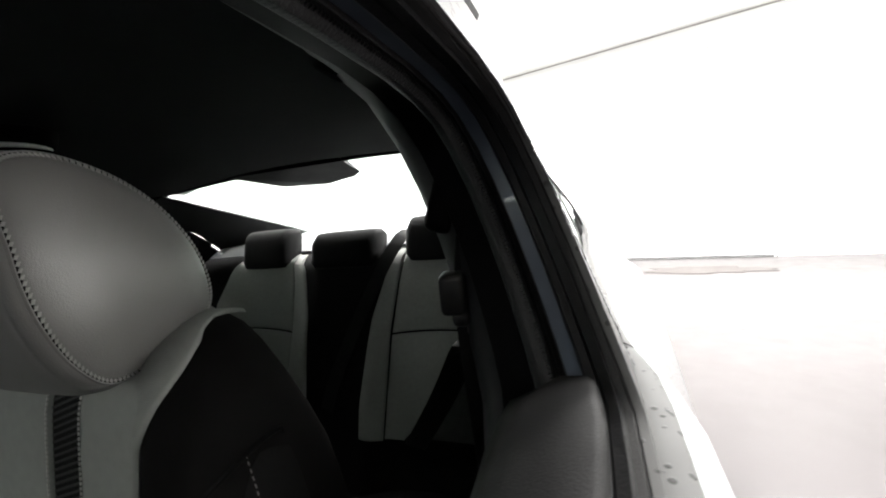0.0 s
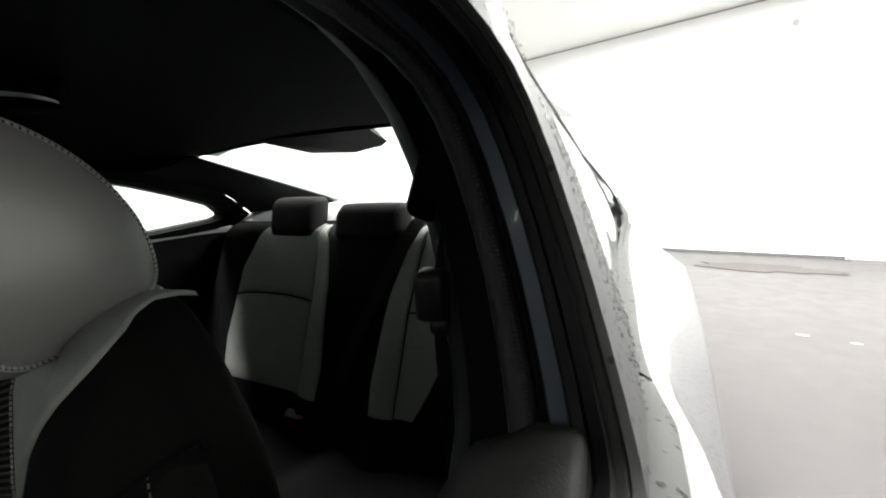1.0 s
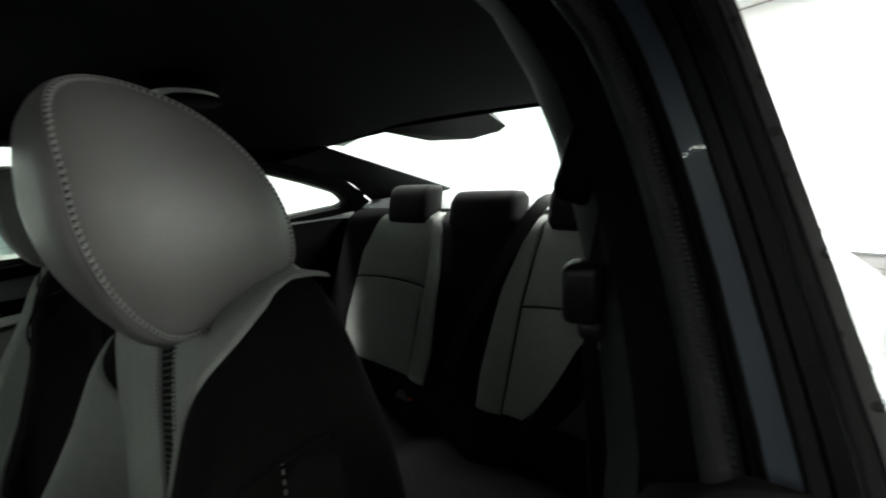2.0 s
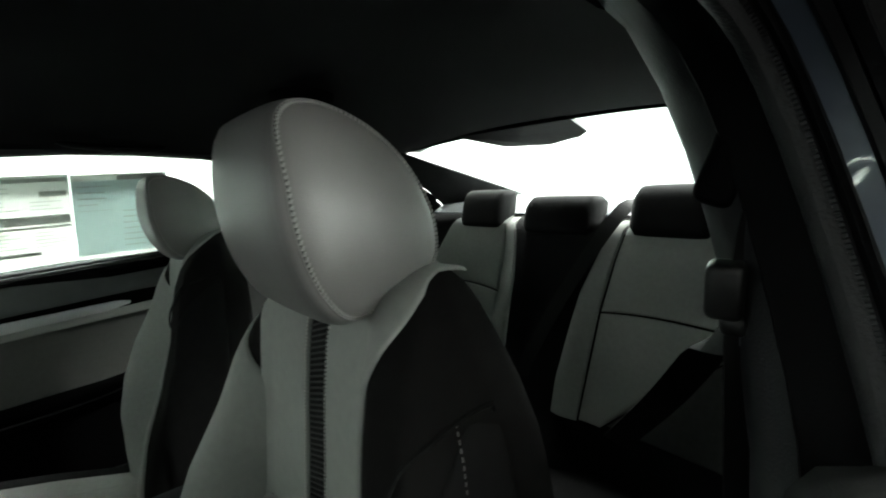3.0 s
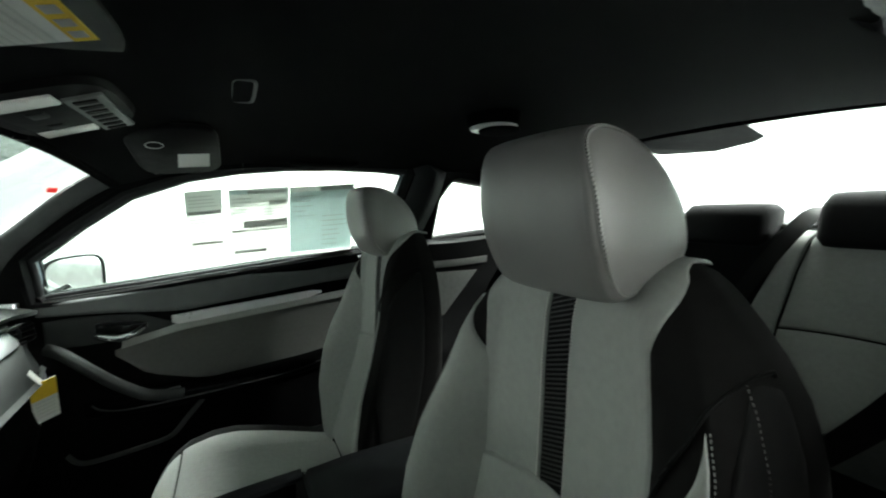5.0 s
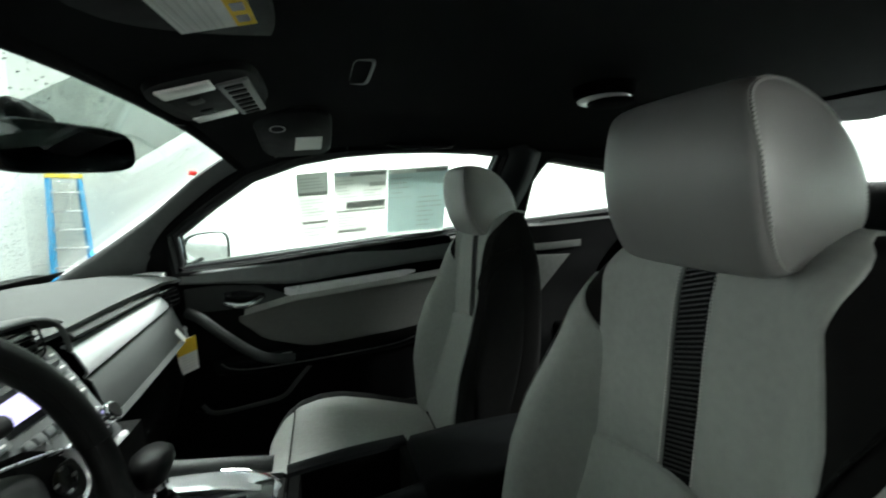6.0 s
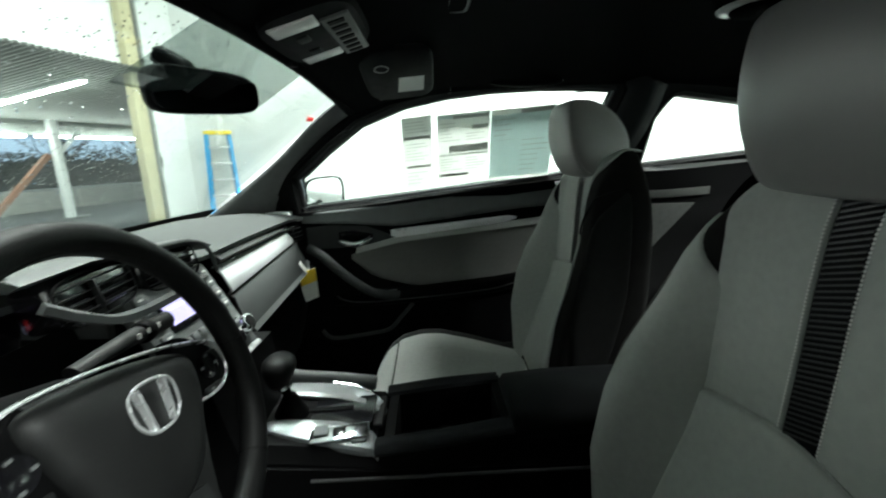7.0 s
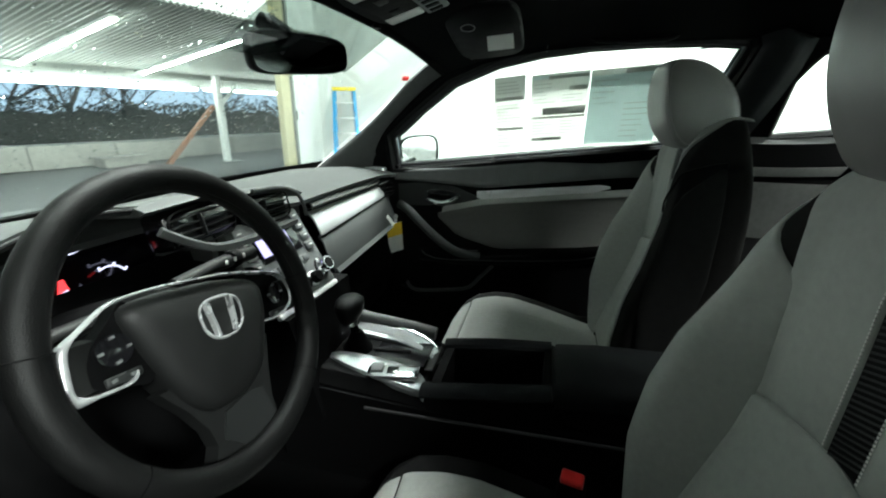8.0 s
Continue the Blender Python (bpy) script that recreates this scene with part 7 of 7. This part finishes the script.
part("loop", sweep(curve([tuple(on_tag(0.1, -0.34)), tuple(on_tag(0.3, -0.14)), tuple(on_tag(0.5, 0.06))], 8), [(-0.007, -0.0006), (0.007, -0.0006), (0.007, 0.0006), (-0.007, 0.0006)], (0, -1, 0.2)), CARD, tag)
for k in range(5):
    a, b = on_tag(0.15, 0.50 + 0.09 * k, 0.0012 * TAGN), on_tag(0.85, 0.50 + 0.09 * k, 0.0012 * TAGN)
    part("print_bar", boxes([((a + b) / 2, (b - a) * 0.5, TAGD * 0.012, TAGA.cross(TAGD).normalized() * 0.0004)]), PALEINK, tag)

# ---- roof fittings ----
rv = thing("inside_mirror", (-0.02, -0.75, 1.2), "black inside mirror with a dimmed glass", "mirror")
ma, mb = Vector((0.080, -0.7865, 1.211)), Vector((-0.137, -0.712, 1.224))
mx = (mb - ma).normalized()
mn = mx.cross(Vector((0, 0, 1))).normalized()
if mn.y < 0:
    mn = -mn
mv = mn.cross(mx).normalized()
if mv.z < 0:
    mv = -mv
mc = (ma + mb) / 2
half = (mb - ma).length / 2
shape = [(half * math.copysign(abs(math.cos(a)) ** 0.45, math.cos(a)), 0.036 * math.copysign(abs(math.sin(a)) ** 0.5, math.sin(a)) * (1 - 0.12 * math.cos(a))) for a in np.linspace(0, 2 * math.pi, 41)[:-1]]
part("housing", loft([[mc + mx * u * s + mv * v * s + mn * w for u, v in shape] for s, w in ((0.5, -0.045), (0.8, -0.035), (0.96, -0.015), (1.0, 0.0), (1.0, 0.006), (0.97, 0.009))]), BLACK, rv, angle=60)
part("mirror_glass", loft([[mc + mx * u * 0.96 + mv * v * 0.93 + mn * w for u, v in shape] for w in (0.008, 0.0105)]), DIMMIRROR, rv, "dimmed mirror glass")
part("stem", sweep([mc - mn * 0.04, mc - mn * 0.06 + Vector((0, 0, 0.04)), Vector((-0.01, -0.80, 1.262))], disc(0.009, 10)), BLACK, rv)
part("ball_mount", rbox((0.05, 0.05, 0.03), (-0.01, -0.79, 1.262), (-33, 0, 0), 0.01), BLACK, rv)

oc = thing("overhead_console", (-0.01, -0.54, 1.3), "dark overhead console with pale reading lamps", "overhead console")
ot = (17, 0, 0)


def op(x, y, d=0.0):
    return Vector((x, y, 1.315 + 0.30 * (y + 0.486) - d))


part("shell", loft([[op(x * s, -0.545 + y * s, d) for x, y in [(0.128 * math.copysign(abs(math.cos(a)) ** 0.5, math.cos(a)), 0.072 * math.copysign(abs(math.sin(a)) ** 0.5, math.sin(a))) for a in np.linspace(0, 2 * math.pi, 33)[:-1]]] for s, d in ((1.0, -0.03), (1.0, -0.004), (0.97, 0.003), (0.5, 0.005))]), BLACK, oc, angle=50)
for x in (0.080, -0.092):
    part("reading_lamp", rbox((0.040, 0.070, 0.006), op(x, -0.563, 0.005), ot, 0.003), LENS, oc, "pale reading lamp lens")
part("switch_recess", rbox((0.140, 0.070, 0.004), op(-0.012, -0.563, 0.004), ot, 0.003), BLACK, oc)
for x in (0.025, -0.050):
    part("lamp_switch", rbox((0.030, 0.020, 0.006), op(x, -0.565, 0.006), ot, 0.003), DARK, oc)
part("holder_lid", rbox((0.205, 0.044, 0.006), op(-0.025, -0.506, 0.005), ot, 0.003), GREYPLASTIC, oc)
for k in range(7):
    part("lid_slot", rbox((0.014, 0.026, 0.003), op(-0.109 + 0.028 * k, -0.506, 0.0085), ot, 0.001, 1), BLACK, oc)
part("microphone", lathe([(0.002, -0.006), (0.008, -0.005), (0.009, 0.004)], op(-0.09, -0.62, 0.004), (0, 0, -1), 14), BLACK, oc)


def visor(cx, lab, x0, x1, plane, yc):
    th = thing("sun_visor", (cx, -0.5, 1.3), lab, "sun visor", "sun visors")
    rows_ = []
    def v(x, y, d=0.0):
        return Vector((x, y, plane(abs(x), y) - d))
    ring = lambda d, s: [v(cx + (x1 - x0) / 2 * s * math.copysign(abs(math.cos(a)) ** 0.4, math.cos(a)), yc + 0.085 * s * math.copysign(abs(math.sin(a)) ** 0.45, math.sin(a)), d) for a in np.linspace(0, 2 * math.pi, 41)[:-1]]
    part("flap", loft([ring(-0.006, 0.96), ring(-0.002, 1.0), ring(0.003, 1.0), ring(0.007, 0.96)]), BLACK, th, angle=50)
    part("pivot", tube([v(x0 if cx < 0 else x1, yc - 0.06, 0.0), v(cx, yc - 0.06, 0.0)], 0.006), DARK, th)
    return th, v


dv, vf = visor(0.35, "black driver's sun visor with a white and yellow label", 0.14, 0.56, lambda a, y: 1.308 - 0.10 * (a - 0.35) + 0.25 * (y + 0.5), -0.515)
part("warning_label", plate([vf(0.245, -0.520, 0.0085), vf(0.395, -0.520, 0.0085), vf(0.395, -0.468, 0.0085), vf(0.245, -0.468, 0.0085)], (0, 0, -0.0006)), CARD, dv, "white printed label")
part("label_band", plate([vf(0.245, -0.468, 0.0088), vf(0.395, -0.468, 0.0088), vf(0.395, -0.449, 0.0088), vf(0.245, -0.449, 0.0088)], (0, 0, -0.0006)), YELLOW, dv, "yellow label band")
for k in range(6):
    y = -0.515 + 0.007 * k
    part("print_bar", plate([vf(0.25, y, 0.0098), vf(0.36 + 0.02 * (k % 2), y, 0.0098), vf(0.36 + 0.02 * (k % 2), y + 0.0024, 0.0098), vf(0.25, y + 0.0024, 0.0098)], (0, 0, -0.0004)), PALEINK, dv)
part("print_block", plate([vf(0.372, -0.512, 0.0098), vf(0.392, -0.512, 0.0098), vf(0.392, -0.480, 0.0098), vf(0.372, -0.480, 0.0098)], (0, 0, -0.0004)), INK, dv)
for k in range(4):
    part("print_bar", plate([vf(0.26 + 0.034 * k, -0.464, 0.0100), vf(0.28 + 0.034 * k, -0.464, 0.0100), vf(0.28 + 0.034 * k, -0.453, 0.0100), vf(0.26 + 0.034 * k, -0.453, 0.0100)], (0, 0, -0.0004)), INK, dv)
pv, vf2 = visor(-0.36, "black passenger sun visor with a small white label", -0.505, -0.215, lambda a, y: 1.3766 - 0.22 * a + 0.08 * (y + 0.42), -0.447)
part("small_label", plate([vf2(-0.356, -0.446, 0.0085), vf2(-0.446, -0.455, 0.0085), vf2(-0.446, -0.388, 0.0085), vf2(-0.356, -0.384, 0.0085)], (0, 0, -0.0006)), CARD, pv, "small white label")
part("symbol_ring", tube([vf2(-0.30 + 0.018 * math.cos(a), -0.482 + 0.016 * math.sin(a), 0.0085) for a in np.linspace(0, 2 * math.pi, 19)[:-1]], 0.0012, 6, closed=True), LENSGREY, pv, "pale printed ring")
part("visor_clip", rbox((0.05, 0.014, 0.012), (-0.225, -0.525, 1.316), None, 0.004), GREYPLASTIC, pv)

dl = thing("dome_lamp", (-0.02, 0.18, 1.35), "oval roof lamp with a pale lens", "dome lamp")
part("lens", loft([[Vector((-0.035 + 0.060 * s * math.cos(a), 0.180 + 0.050 * s * math.sin(a), 1.340 - d)) for a in np.linspace(0, 2 * math.pi, 33)[:-1]] for s, d in ((1.0, 0.0), (0.97, 0.004), (0.8, 0.007), (0.3, 0.008))]), DOMELENS, dl, "pale lamp lens", angle=60)
part("bezel", loft([[Vector((-0.035 + (0.060 + r) * math.cos(a), 0.180 + (0.050 + r) * math.sin(a), 1.340 - d)) for a in np.linspace(0, 2 * math.pi, 33)[:-1]] for r, d in ((0.0, -0.004), (0.002, -0.002), (0.006, -0.004), (0.010, -0.032))], caps=False), HEADLINER, dl)
part("lamp_cover", loft([[Vector((-0.024 + 0.050 * s * math.cos(a), 0.188 + 0.045 * s * math.sin(a), 1.334 - d)) for a in np.linspace(0, 2 * math.pi, 33)[:-1]] for s, d in ((1.0, 0.0), (0.98, 0.005), (0.9, 0.0075), (0.3, 0.0085))]), HEADLINER, dl, "dark inner cover", angle=60)
ap = thing("roof_button_frame", (-0.02, -0.32, 1.36), "small dark rectangular frame in the roof lining", "frame")
fr = [Vector((-0.022 + 0.072 * math.copysign(abs(math.cos(a)) ** 0.4, math.cos(a)), -0.318 + 0.017 * math.copysign(abs(math.sin(a)) ** 0.4, math.sin(a)), 1.356)) for a in np.linspace(0, 2 * math.pi, 33)[:-1]]
part("rim", tube(fr, 0.003, 8, (0, 0, 1), closed=True), GREYPLASTIC, ap)
part("plate", plate([p + Vector((0, 0, 0.002)) for p in fr], (0, 0, 0.003)), BLACK, ap)
for sg, y in ((-1, -0.08),):
    gh = thing("grab_handle", (sg * 0.60, y, 1.31), "black roof grab handle above the passenger window", "grab handle")
    part("bar", sweep(curve([(sg * 0.615, y - 0.11, 1.325), (sg * 0.600, y - 0.09, 1.308), (sg * 0.592, y, 1.303), (sg * 0.600, y + 0.09, 1.308), (sg * 0.615, y + 0.11, 1.325)], 18), disc(0.009, 10, 0.012)), BLACK, gh)
wp = thing("wiper", (0.3, -1.28, 0.9), "black wiper blade at the windscreen base", "wiper")
part("blade", tube([(0.62, -1.245, 0.918), (0.30, -1.275, 0.916), (-0.05, -1.285, 0.912)], 0.006), RUBBER, wp)
part("arm", sweep([(0.55, -1.30, 0.900), (0.35, -1.285, 0.922), (0.25, -1.28, 0.925)], [(-0.010, -0.003), (0.010, -0.003), (0.008, 0.004), (-0.008, 0.004)]), BLACK, wp)
